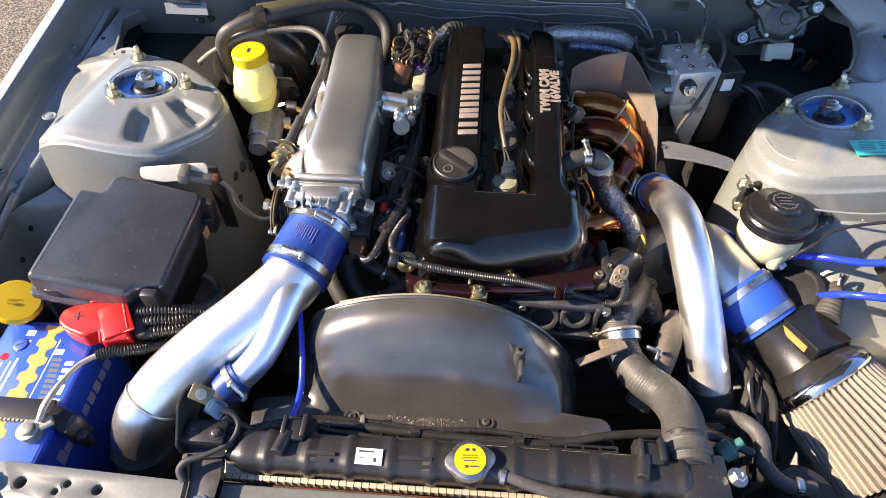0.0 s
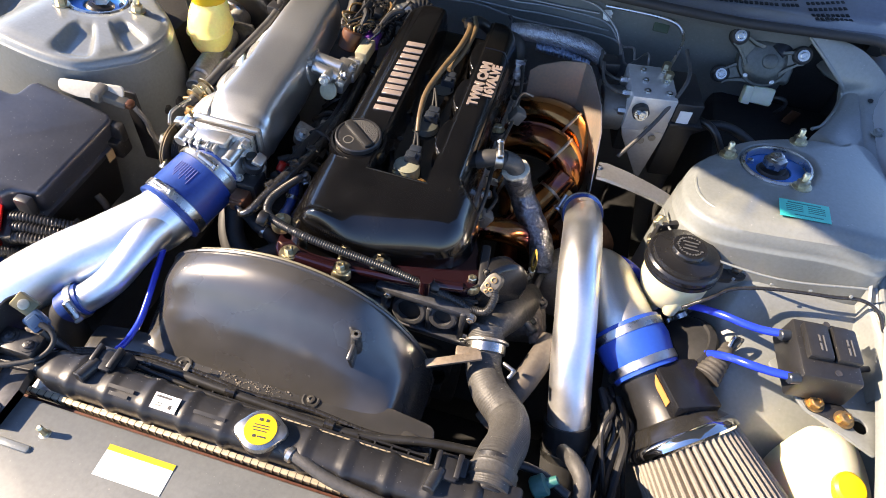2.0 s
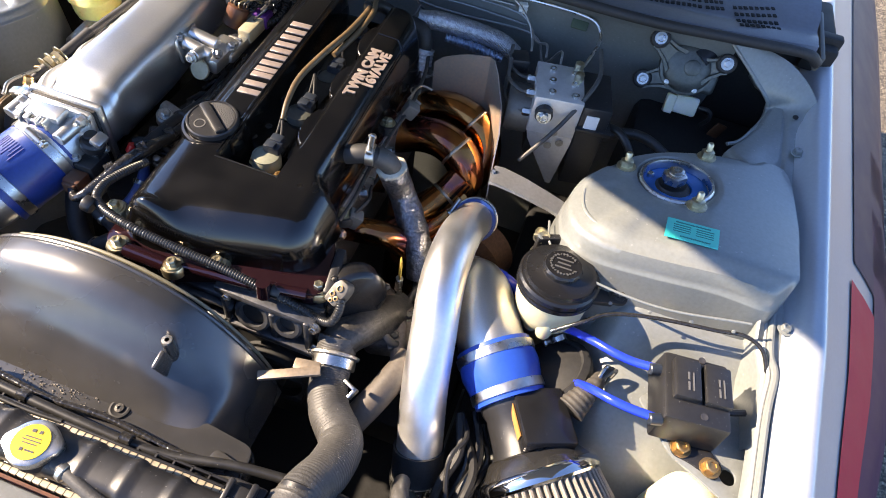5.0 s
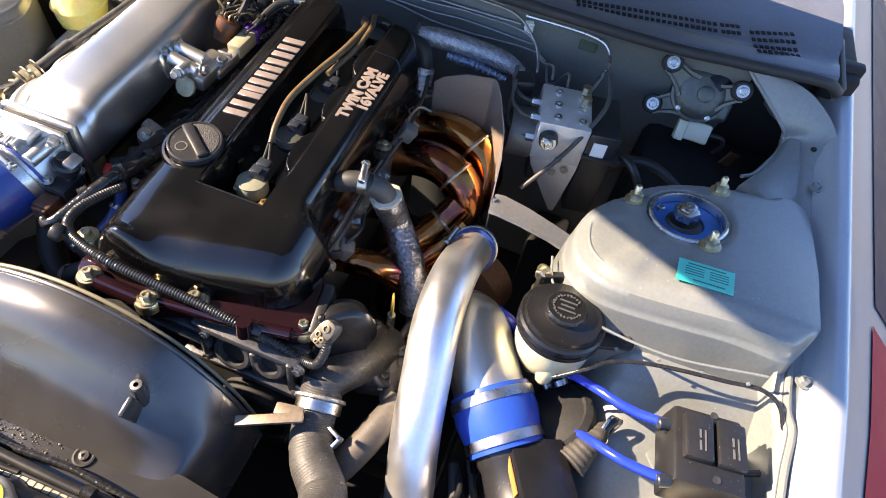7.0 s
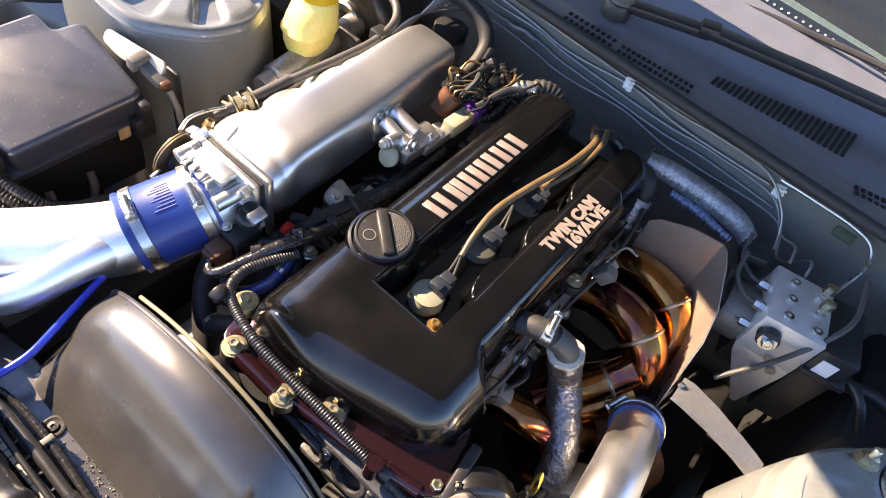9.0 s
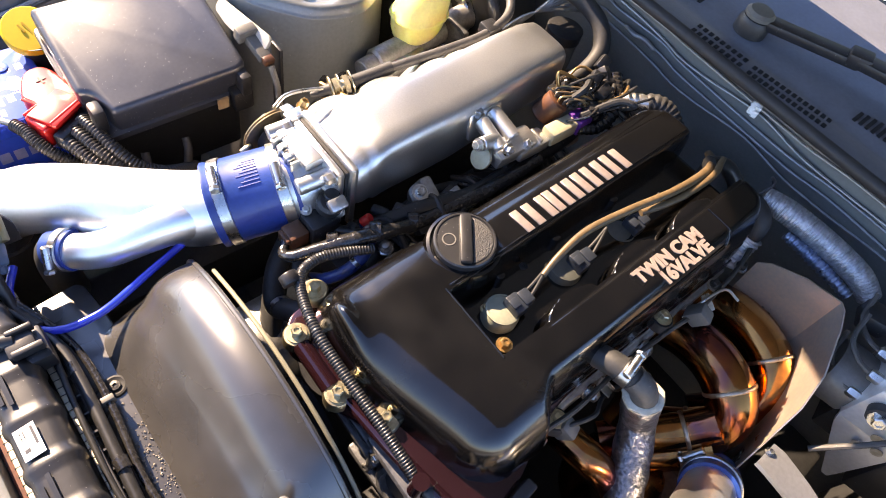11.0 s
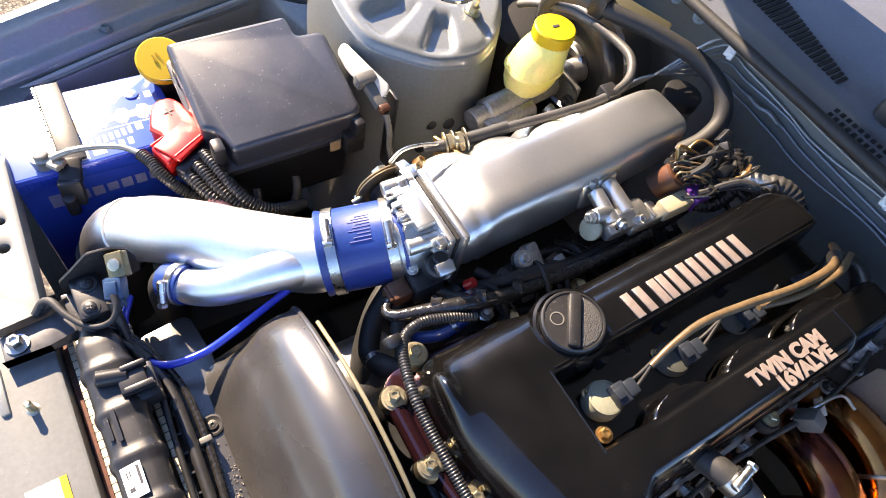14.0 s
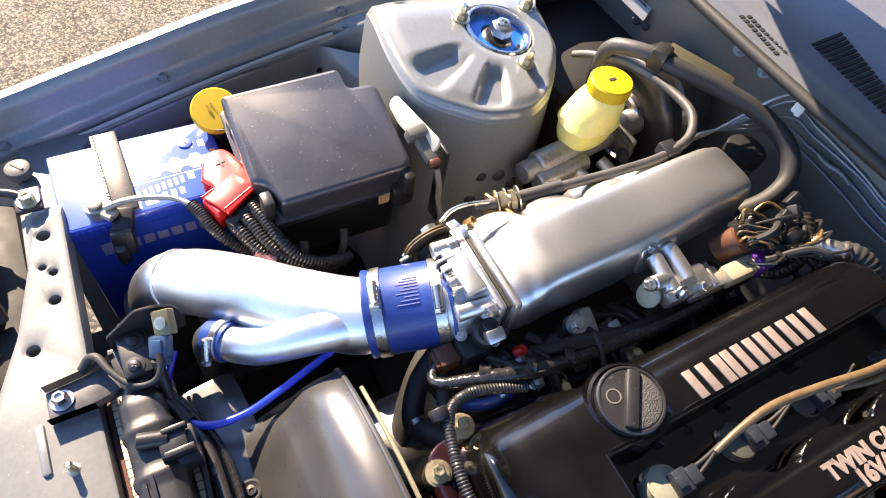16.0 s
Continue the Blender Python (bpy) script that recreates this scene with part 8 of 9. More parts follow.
# ---- wiper motor ----
wm = thing("wiper_motor", (0.521, 1.05, 0.82), "grey wiper motor on three mounting arms with a white plug", "wiper motor")
bm = lathe(B(), (0.515, 1.046, 0.872), (0, -0.85, 0.5), [(0.042, 0), (0.042, 0.020), (0.036, 0.028), (0.022, 0.032), (0.001, 0.033)], 36)
MOTOR = mat("motor_casting", (0.10, 0.105, 0.095), 0.42, 0.6, vary=0.3, bump=0.15)
part("gear_case", bm, MOTOR, wm)
FN = Vector((0, -0.85, 0.5)).normalized()
part("case_ridge", lathe(B(), Vector((0.515, 1.046, 0.872)) + FN * 0.021, FN, [(0.038, 0), (0.042, 0.001), (0.042, 0.005), (0.038, 0.006)], 40, ring=True), MOTOR, wm)
part("case_hub", lathe(B(), Vector((0.520, 1.046, 0.872)) + FN * 0.030, FN, [(0.012, 0), (0.012, 0.006), (0.008, 0.008), (0.001, 0.008)], 24), MOTOR, wm)
part("motor_can", lathe(B(), (0.534, 1.052, 0.900), Vector((0.45, 0.55, 0.45)), [(0.022, -0.02), (0.022, 0.012), (0.017, 0.017), (0.001, 0.018)], 30), mat("dark_motor_can", (0.02, 0.023, 0.03), 0.4, 0.3), wm)
part("case_tail", box(B(), (0.548, 1.030, 0.864), (0.034, 0.020, 0.034), 0.008, (-30, 0, 0), seg=3), MOTOR, wm)
for k in range(5):
    a = 0.3 + k * 1.25
    part("case_screw", lathe(B(), Vector((0.515, 1.046, 0.872)) + FN * 0.024 + Vector((math.cos(a) * 0.037, math.sin(a) * 0.037 * 0.5, math.sin(a) * 0.037 * 0.85)), FN, [(0.004, 0), (0.004, 0.004), (0.001, 0.005)], 8), STEEL, wm)
for x, z in ((0.459, 0.911), (0.563, 0.901), (0.458, 0.838)):
    c0 = Vector((0.515, 1.028, 0.872))
    c1 = Vector((x, 1.028, z))
    ax_ = (c1 - c0).normalized()
    wd = FN.cross(ax_).normalized()
    bm = B()
    rings = []
    for f, hw_ in ((0.35, 0.022), (0.6, 0.015), (0.85, 0.012), (1.0, 0.013)):
        c = c0.lerp(c1, f) + FN * 0.004
        rings.append([bm.verts.new(c + wd * a * hw_ + FN * b) for a, b in ((-1, -0.010), (-1, 0.006), (-0.72, 0.006), (-0.6, 0.0), (0.6, 0.0), (0.72, 0.006), (1, 0.006), (1, -0.010))])
    skin(bm, rings)
    arm = part("mount_arm", bm, MOTOR, wm, smooth=30)
    part("arm_bush", lathe(B(), (x, 1.034, z), FN, [(0.0145, 0), (0.0145, 0.014), (0.012, 0.017)], 22), RUBBER, arm)
    part("arm_bolt", hexbolt(B(), Vector((x, 1.034, z)) + FN * 0.017, FN, 0.006, 0.005, 1.5), STEEL, arm)
bm = box(B(), (0.536, 1.022, 0.822), (0.038, 0.020, 0.030), 0.004, (-30, 0, 0))
box(bm, (0.512, 1.018, 0.820), (0.014, 0.022, 0.030), 0.002, (-30, 0, 0))
part("plug", bm, MILK, wm, "milky white plug")
part("plug_wires", tube(B(), [(0.555, 1.02, 0.825), (0.572, 1.015, 0.828), (0.580, 1.02, 0.812), (0.575, 1.03, 0.79)], 0.0035, 8, 6), RUBBER, wm)
part("tag", box(B(), (0.60, 1.02, 0.795), (0.02, 0.004, 0.026), 0.001, (0, 20, 20)), BROWN, wm)

wm.location += Vector((0.011, 0.036, -0.018))

# ---- turbo side ----
man = thing("exhaust_manifold", (0.20, 0.78, 0.65), "heat tinted gold and purple tubular exhaust manifold", "exhaust manifold")
for pts, r, welds in (
        ([(0.138, 0.935, 0.730), (0.175, 0.932, 0.751), (0.212, 0.925, 0.761), (0.246, 0.913, 0.758), (0.267, 0.901, 0.740), (0.272, 0.886, 0.714), (0.262, 0.868, 0.690), (0.240, 0.840, 0.670)], 0.0270, (3, 6)),
        ([(0.138, 0.862, 0.733), (0.172, 0.856, 0.755), (0.208, 0.846, 0.767), (0.239, 0.836, 0.763), (0.258, 0.828, 0.744), (0.261, 0.818, 0.719), (0.248, 0.803, 0.700), (0.225, 0.782, 0.686), (0.200, 0.755, 0.672)], 0.0275, (3, 6)),
        ([(0.258, 0.812, 0.738), (0.242, 0.788, 0.716), (0.217, 0.754, 0.697), (0.190, 0.716, 0.680)], 0.0215, (1,)),
        ([(0.274, 0.803, 0.712), (0.256, 0.779, 0.692), (0.232, 0.746, 0.675), (0.205, 0.710, 0.660)], 0.0200, (1,)),
        ([(0.138, 0.772, 0.722), (0.168, 0.772, 0.728), (0.186, 0.762, 0.712), (0.192, 0.744, 0.69)], 0.0215, (1,))):
    rn = part("runner", tube(B(), pts, r, 30, 8), BURNT, man)
    for i in welds:
        t = (Vector(pts[i + 1]) - Vector(pts[i - 1])).normalized()
        wob = lambda k, h: 0.010 * math.sin(k * 2.6)
        part("weld_bead", lathe(B(), Vector(pts[i]) - t * 0.003, t, [(r * 0.98, 0), (r * 1.04, 0.0015), (r * 1.05, 0.003), (r * 1.04, 0.0045), (r * 0.98, 0.006)], 34, wob), WELD, rn, "silvery weld bead")
pts = [(0.135, 0.655, 0.735), (0.165, 0.655, 0.742), (0.200, 0.662, 0.738), (0.228, 0.672, 0.715), (0.235, 0.68, 0.68)]
part("runner", tube(B(), pts, 0.018, 28, 10), BURNT, man)
part("collector", lathe(B(), (0.235, 0.72, 0.60), (0, 0.1, 1), [(0.055, 0), (0.055, 0.05), (0.04, 0.08)], 30), BURNT, man)
part("head_flange", box(B(), (0.138, 0.78, 0.745), (0.012, 0.30, 0.05), 0.004), CAST_DULL, man)
for y in (0.62, 0.70, 0.79, 0.87):
    part("flange_nut", hexbolt(B(), (0.146, y, 0.762), (1, 0, 0.4), 0.007, 0.010), STEEL, man)
for x, y, z in ((0.158, 0.645, 0.772), (0.160, 0.842, 0.806)):
    part("sensor_plug", box(B(), (x, y, z), (0.020, 0.018, 0.024), 0.003, (0, 30, 20)), GREYCON, man)
part("bracket_wire", tube(B(), [(0.150, 0.838, 0.790), (0.152, 0.850, 0.812), (0.158, 0.885, 0.818), (0.176, 0.890, 0.814)], 0.0016, 8, 4), STEEL, man)

hs = thing("heat_shield", (0.25, 0.88, 0.68), "bent sheet metal heat shield with a support strip", "heat shield")
SHIELD = [(0.158, 0.950, 0.820), (0.170, 0.951, 0.832), (0.205, 0.950, 0.850), (0.244, 0.946, 0.860), (0.252, 0.940, 0.859), (0.262, 0.925, 0.852), (0.284, 0.880, 0.832), (0.294, 0.850, 0.806), (0.299, 0.820, 0.765), (0.304, 0.800, 0.725), (0.306, 0.785, 0.69)]
bm = B()
rings = []
for i, (x, y, z) in enumerate(SHIELD):
    rings.append([bm.verts.new((x + 0.006 * t, y - 0.004 * t, z + (0.640 - z) * t)) for t in (0, 0.03, 0.3, 0.6, 1)])
skin(bm, rings, cap=False, closed=False)
bmesh.ops.recalc_face_normals(bm, faces=list(bm.faces))
bmesh.ops.solidify(bm, geom=list(bm.faces), thickness=0.0016)
part("shield", bm, SHEET, hs, smooth=22)
bm = B()
sp = [(0.302, 0.800, 0.775), (0.315, 0.800, 0.776), (0.350, 0.800, 0.770), (0.390, 0.797, 0.762), (0.412, 0.796, 0.755), (0.425, 0.797, 0.750)]
rings = []
for i, (x, y, z) in enumerate(sp):
    hw_ = (0.016, 0.017, 0.016, 0.014, 0.014, 0.012)[i]
    rings.append([bm.verts.new((x, y - hw_, z - 0.004)), bm.verts.new((x, y - hw_ * 0.9, z)), bm.verts.new((x, y + hw_, z + 0.003))])
skin(bm, rings, cap=False, closed=False)
bmesh.ops.solidify(bm, geom=list(bm.faces), thickness=0.0016)
part("support_strip", bm, PLAINSHEET, hs)
part("strip_bolt", hexbolt(B(), (0.304, 0.804, 0.777), (0, 0, 1), 0.0032, 0.004), STEEL, hs)

wh = thing("wrapped_water_hose", (0.20, 0.69, 0.72), "water hose wrapped in dark crinkled foil", "hose")
part("stub", tube(B(), [(0.128, 0.690, 0.835), (0.150, 0.694, 0.842), (0.168, 0.700, 0.838)], 0.0125, 16, 5), RUBBER, wh)
part("foil_rim", lathe(B(), (0.1835, 0.7088, 0.8185), (0.25, 0.15, -0.95), [(0.0165, 0), (0.0200, 0.0005), (0.0200, 0.003), (0.0165, 0.0035)], 26, ring=True), mat("frayed_edge", (0.42, 0.34, 0.24), 0.7, vary=0.3), wh, "frayed tan edge")
hose_clamp("clamp", (0.158, 0.697, 0.841), (0.9, 0.2, 0.0), 0.0128, wh, 0.012, "pale spring hose clamp", side=1.0)
bm = tube(B(), [(0.164, 0.699, 0.840), (0.178, 0.704, 0.832), (0.186, 0.708, 0.815), (0.190, 0.712, 0.795)], 0.0135, 16, 5)
part("bend", bm, HOSE_GREY, wh)
bm = tube(B(), [(0.184, 0.709, 0.818), (0.190, 0.713, 0.795), (0.198, 0.715, 0.772), (0.213, 0.705, 0.752), (0.232, 0.685, 0.738), (0.250, 0.660, 0.722), (0.256, 0.645, 0.695)], [0.0185, 0.0195, 0.018, 0.0195, 0.019, 0.0185, 0.018], 24, 10)
for v in bm.verts:
    v.co += noise.noise_vector(v.co * 75) * 0.0022
part("foil_wrap", bm, WRAP_DARK, wh, smooth=60)
part("frayed_edge", lathe(B(), (0.183, 0.708, 0.822), (0.2, 0.15, -1), [(0.0165, 0), (0.0195, 0.002), (0.0195, 0.006), (0.0165, 0.006)], 26, lambda k, h: 0.06 * math.sin(k * 1.7)), mat("frayed_fibre", (0.45, 0.42, 0.34), 0.8, vary=0.3, bump=0.5), wh)

hp = thing("turbo_outlet_pipe", (0.32, 0.56, 0.60), "polished aluminium turbo outlet pipe", "pipe")
bm = tube(B(), [(0.300, 0.795, 0.682), (0.299, 0.765, 0.712), (0.297, 0.720, 0.748), (0.296, 0.672, 0.778), (0.297, 0.625, 0.793), (0.301, 0.578, 0.789), (0.312, 0.525, 0.757), (0.323, 0.477, 0.720), (0.337, 0.436, 0.671), (0.347, 0.406, 0.625)], 0.0275, 36, 10)
part("pipe", bm, POLISH, hp)
d = Vector((-0.02, 0.75, -0.66)).normalized()
c0 = Vector((0.299, 0.762, 0.715))
part("upper_coupler", lathe(B(), c0 + Vector((0, -0.012, 0.010)), d, [(0.0285, 0), (0.0315, 0.001), (0.0315, 0.05), (0.0285, 0.051)], 36), SILICONE, hp, "blue silicone coupler")
hose_clamp("clamp", c0 + d * 0.008, d, 0.0316, hp, 0.011, side=4.4)
part("lower_coupler", tube(B(), [(0.337, 0.434, 0.668), (0.347, 0.406, 0.625), (0.356, 0.385, 0.575)], 0.0305, 30, 6), RUBBER, hp, "black rubber coupler")
hose_clamp("clamp", (0.3455, 0.410, 0.632), (0.2, -0.54, -0.8), 0.0308, hp, 0.011, side=2.0)

turbo = thing("turbocharger", (0.30, 0.70, 0.60), "turbocharger housing in the dark below the manifold", "turbocharger")
part("compressor", lathe(B(), (0.315, 0.67, 0.66), (0.25, -1, 0.1), [(0.03, -0.03), (0.06, -0.02), (0.07, 0.0), (0.065, 0.025), (0.045, 0.03)], 36), CAST_DULL, turbo)
part("turbine", lathe(B(), (0.30, 0.76, 0.63), (0.25, 1, 0.0), [(0.04, -0.03), (0.065, -0.01), (0.065, 0.03), (0.04, 0.05)], 30), mat("rusty_iron", (0.12, 0.06, 0.035), 0.7, 0.4, vary=0.4), turbo)
part("oil_line", tube(B(), [(0.27, 0.67, 0.67), (0.262, 0.64, 0.69), (0.255, 0.60, 0.685), (0.25, 0.55, 0.66)], 0.005, 10, 6), HOSE_GREY, turbo)

# ---- air intake ----
air = thing("intake_elbow", (0.37, 0.59, 0.66), "cast aluminium turbo inlet elbow with a blue coupler", "pipe")
AX = Vector((0.59, -0.77, -0.235)).normalized()
RC = Vector((0.480, 0.440, 0.688))
OFF = Vector((-0.004, 0.0, 0.0))
k0 = RC - AX * 0.160 + OFF
k1 = RC - AX * 0.090 + OFF
part("elbow", tube(B(), [(0.325, 0.672, 0.660), (0.332, 0.655, 0.705), (0.345, 0.625, 0.733), k0 - AX * 0.012, k0 + AX * 0.01], [0.034, 0.038, 0.041, 0.042, 0.042], 36, 8), CAST, air)
bm = lathe(B(), k0, AX, [(0.040, 0), (0.0465, 0.001), (0.0475, 0.012), (0.0490, 0.030), (0.0445, 0.054), (0.0435, 0.060), (0.0435, 0.069), (0.036, 0.070)], 44)
part("coupler", bm, mat("bright_blue_silicone", (0.014, 0.072, 0.40), 0.34, 0.0, 0.25, vary=0.1), air, "bright blue silicone coupler")
hose_clamp("clamp", k0 + AX * 0.012, AX, 0.0478, air, 0.012, side=0.5)
hose_clamp("clamp", k0 + AX * 0.058, AX, 0.0442, air, 0.012, side=0.5)
maf = thing("air_flow_meter", (0.44, 0.49, 0.66), "black air flow meter with a square cover and plug", "air flow meter")
bm = lathe(B(), k1 - AX * 0.005, AX, [(0.038, 0), (0.038, 0.012), (0.035, 0.02), (0.038, 0.055), (0.048, 0.077), (0.052, 0.090)], 36)
part("housing", bm, BLACK, maf)
MM = Matrix.Translation((0.460, 0.487, 0.737)) @ pose(0, 0, 0, -8, 8, 25)
bm = box(B(), (0, 0, 0), (0.062, 0.072, 0.024), 0.003)
box(bm, (0, 0, -0.022), (0.050, 0.048, 0.03), 0.003)
bm.transform(MM)
part("cover", bm, BOTTLECAP, maf)
bm = box(B(), (-0.0325, 0, -0.001), (0.0012, 0.044, 0.010), 0)
bm.transform(MM)
part("cover_label", bm, mat("tan_label", (0.42, 0.20, 0.06), 0.5), maf, "orange brown label")
bm = box(B(), (0.030, 0.022, -0.004), (0.026, 0.022, 0.018), 0.003, (0, 0, 30))
bm.transform(MM)
part("plug", bm, GREYCON, maf)
part("plug_boot", tube(B(), [(0.488, 0.512, 0.735), (0.498, 0.530, 0.742), (0.508, 0.548, 0.748), (0.512, 0.565, 0.745)], [0.018, 0.014, 0.010, 0.006], 14, 6, 0.05, 0.007), mat("dusty_rubber_boot", (0.05, 0.045, 0.038), 0.7, vary=0.3, bump=0.3), maf)
for k in range(3):
    part("plug_wire", tube(B(), [(0.508, 0.548, 0.750), (0.513 + 0.004 * k, 0.565, 0.762 - 0.003 * k), (0.520 + 0.004 * k, 0.572, 0.752), (0.52, 0.56, 0.73)], 0.0024, 6, 6), (STEEL, LOOM, GREYCON)[k], maf)
flt = thing("air_filter", (0.53, 0.38, 0.55), "pleated cone air filter with a chrome collar", "air filter")
bm = lathe(B(), RC - AX * 0.006, AX, [(0.0655, -0.006), (0.0705, -0.002), (0.0724, 0.003), (0.0726, 0.008), (0.070, 0.011)], 56)
part("collar", bm, mat("chrome", (0.66, 0.65, 0.63), 0.10, 1.0, vary=0.04), flt, "bright chrome collar")
part("dome", lathe(B(), RC - AX * 0.006, AX, [(0.048, -0.026), (0.052, -0.023), (0.060, -0.012), (0.066, -0.0055)], 56), mat("dark_chrome", (0.16, 0.155, 0.15), 0.16, 0.9, vary=0.1), flt, "dark polished dome")
bm = lathe(B(), RC + AX * 0.004, AX, [(0.066, 0), (0.067, 0.01), (0.074, 0.06), (0.081, 0.115), (0.080, 0.12)], 208, lambda k, h: (0.05, 0.03, -0.075, 0.03)[k % 4])
part("pleats", bm, mat("filter_cotton", (0.25, 0.22, 0.18), 0.7, 0.1, vary=0.25, fine=500, bump=0.4, bump_scale=900), flt, "grey beige pleated gauze", smooth=25)
part("end_cap", lathe(B(), RC + AX * 0.133, AX, [(0.080, 0), (0.084, 0.002), (0.084, 0.014), (0.07, 0.018), (0.001, 0.018)], 48), RUBBER, flt)

# ---- power steering reservoir ----
ps = thing("steering_reservoir", (0.427, 0.640, 0.72), "cream power steering bottle with a black screw cap", "reservoir")
PA = Vector((-0.02, 0.06, 1)).normalized()
pb = Vector((0.430, 0.629, 0.738))
bm = lathe(B(), pb, PA, [(0.020, -0.012), (0.028, -0.004), (0.038, 0.008), (0.0435, 0.025), (0.046, 0.060), (0.046, 0.066)], 44)
cyl(bm, pb + Vector((-0.012, -0.012, -0.02)), pb + Vector((-0.01, -0.012, 0.004)), 0.009)
part("bottle", bm, CREAM, ps, "cream translucent bottle")
bm = lathe(B(), pb + PA * 0.058, PA, [(0.047, 0), (0.049, 0.002), (0.049, 0.008), (0.0475, 0.0085), (0.0475, 0.0105), (0.049, 0.011), (0.049, 0.017), (0.0465, 0.020), (0.0435, 0.0205), (0.042, 0.0255), (0.024, 0.028), (0.022, 0.030)], 48)
part("collar", bm, BOTTLECAP, ps)
bm = lathe(B(), pb + PA * 0.084, PA, [(0.023, 0), (0.0235, 0.008), (0.0215, 0.011), (0.001, 0.0115)], 40, lambda k, h: 0.015 if (k % 4 < 2 and h < 0.009) else 0)
part("screw_cap", bm, BOTTLECAP, ps)
bm = B()
q = pb + PA * 0.0955
u, v, w = basis(PA)
for k in range(3):
    box(bm, q + Vector((0, -0.006 + 0.006 * k, 0.0005)), (0.020 - 0.004 * (k == 1), 0.002, 0.0008), 0)
for k in range(22):
    a = 2 * math.pi * k / 26
    c = pb + PA * 0.0958 + (u * math.cos(a) + v * math.sin(a)) * 0.0155
    box(bm, c, (0.0022, 0.0035 - 0.001 * (k % 3), 0.0008), 0, (0, 0, math.degrees(a)))
tagged(part("cap_print", bm, mat("grey_print", (0.07, 0.07, 0.068), 0.5), ps), kind="stuff")
bm = box(B(), (0.412, 0.690, 0.790), (0.050, 0.010, 0.05), 0.004, (0, 0, 25))
box(bm, (0.480, 0.672, 0.775), (0.06, 0.020, 0.008), 0.002, (0, 0, 12))
part("bracket", bm, BLACK, ps)
bm = slab(B(), round_poly([(0.458, 0.622), (0.492, 0.634), (0.516, 0.640), (0.518, 0.662), (0.494, 0.668), (0.462, 0.656)], 0.007), 0.789, 0.7925, 0.001)
box(bm, (0.478, 0.640, 0.782), (0.050, 0.005, 0.016), 0.0015, (0, 0, 14))
arm_ = part("bracket_arm", bm, BLACK, ps, "black bracket arm bolted to the tower")
part("bracket_bolt", hexbolt(B(), (0.503, 0.652, 0.7925), (0, -0.2, 1), 0.0075, 0.007, 1.5), GRIME, arm_)
bm = lathe(B(), (0.433, 0.608, 0.770), (0.02, -0.55, -0.83), [(0.020, 0), (0.017, 0.012), (0.011, 0.024), (0.008, 0.032), (0.006, 0.034)], 24)
part("spout", bm, CREAM, ps, "tapered bottle outlet")
for p in ((0.396, 0.690, 0.808), (0.398, 0.684, 0.778)):
    part("bracket_bolt", hexbolt(B(), p, (-0.5, -0.85, 0.1), 0.008, 0.010), ZINC, ps)
hose_clamp("outlet_clamp", pb + Vector((0.026, -0.022, -0.012)), (0.6, -0.6, -0.4), 0.009, ps, 0.008, side=1.0)

# ---- boost solenoid box with blue hoses ----
so = thing("solenoid_box", (0.595, 0.535, 0.745), "black boost control box with two raised lids", "control box")
MS = Matrix.Translation((0.602, 0.537, 0.788)) @ pose(0, 0, 0, 0, 0, 6)
bm = box(B(), (0, 0.008, 0), (0.074, 0.084, 0.050), 0.004, taper=0.95)
bm.transform(MS)
part("case", bm, BLACK, so)
for x in (-0.013, 0.020):
    bm = box(B(), (x, 0.015, 0.028), (0.029, 0.048, 0.012), 0.003)
    bm.transform(MS)
    ld = part("raised_lid", bm, BLACK, so)
    part("lid_print", bars(B(), [(0, -0.010, 0.002, 0.010), (0, 0.002, 0.002, 0.009), (0.005, -0.004, 0.0015, 0.022)], MS @ pose(x, 0.015, 0.0345), 0.0006), mat("print_grey", (0.10, 0.10, 0.10), 0.6), ld)
for y in (-0.022, 0.046):
    p = MS @ Vector((0.006, y, 0.025))
    part("lid_screw", lathe(B(), p, (0, 0, 1), [(0.004, 0), (0.004, 0.001), (0.001, 0.0005)], 12), INK, so)
for y in (0.030, -0.030):
    p = MS @ Vector((-0.034, y, 0.012))
    q = MS @ Vector((-0.048, y - 0.003, 0.012))
    part("hose_nipple", cyl(B(), p, q, 0.0065), BLUECON, so)
bm = slab(B(), round_poly([(0.590, 0.512), (0.600, 0.490), (0.617, 0.488), (0.648, 0.478), (0.655, 0.494), (0.630, 0.520)], 0.005), 0.7605, 0.763, 0.0008)
part("mount_bracket", bm, BLACK, so, "black mounting tab")
for p in ((0.607, 0.500, 0.763), (0.640, 0.489, 0.763)):
    part("mount_bolt", hexbolt(B(), p, (0, 0, 1), 0.0085, 0.007, 1.35), BRASS, so, "brass coloured flange bolt")
bh_ = thing("blue_boost_hoses", (0.52, 0.55, 0.76), "pair of bright blue silicone boost hoses", "hose")
part("hose", tube(B(), [MS @ Vector((-0.040, 0.030, 0.012)), (0.536, 0.567, 0.791), (0.514, 0.573, 0.786), (0.492, 0.585, 0.777), (0.470, 0.602, 0.758), (0.450, 0.618, 0.733), (0.42, 0.63, 0.70)], 0.0052, 14, 10), BLUEHOSE, bh_)
part("hose", tube(B(), [MS @ Vector((-0.040, -0.030, 0.012)), (0.538, 0.508, 0.792), (0.518, 0.514, 0.786), (0.502, 0.526, 0.772), (0.490, 0.545, 0.742), (0.475, 0.565, 0.70), (0.46, 0.58, 0.66)], 0.0052, 14, 10), BLUEHOSE, bh_)
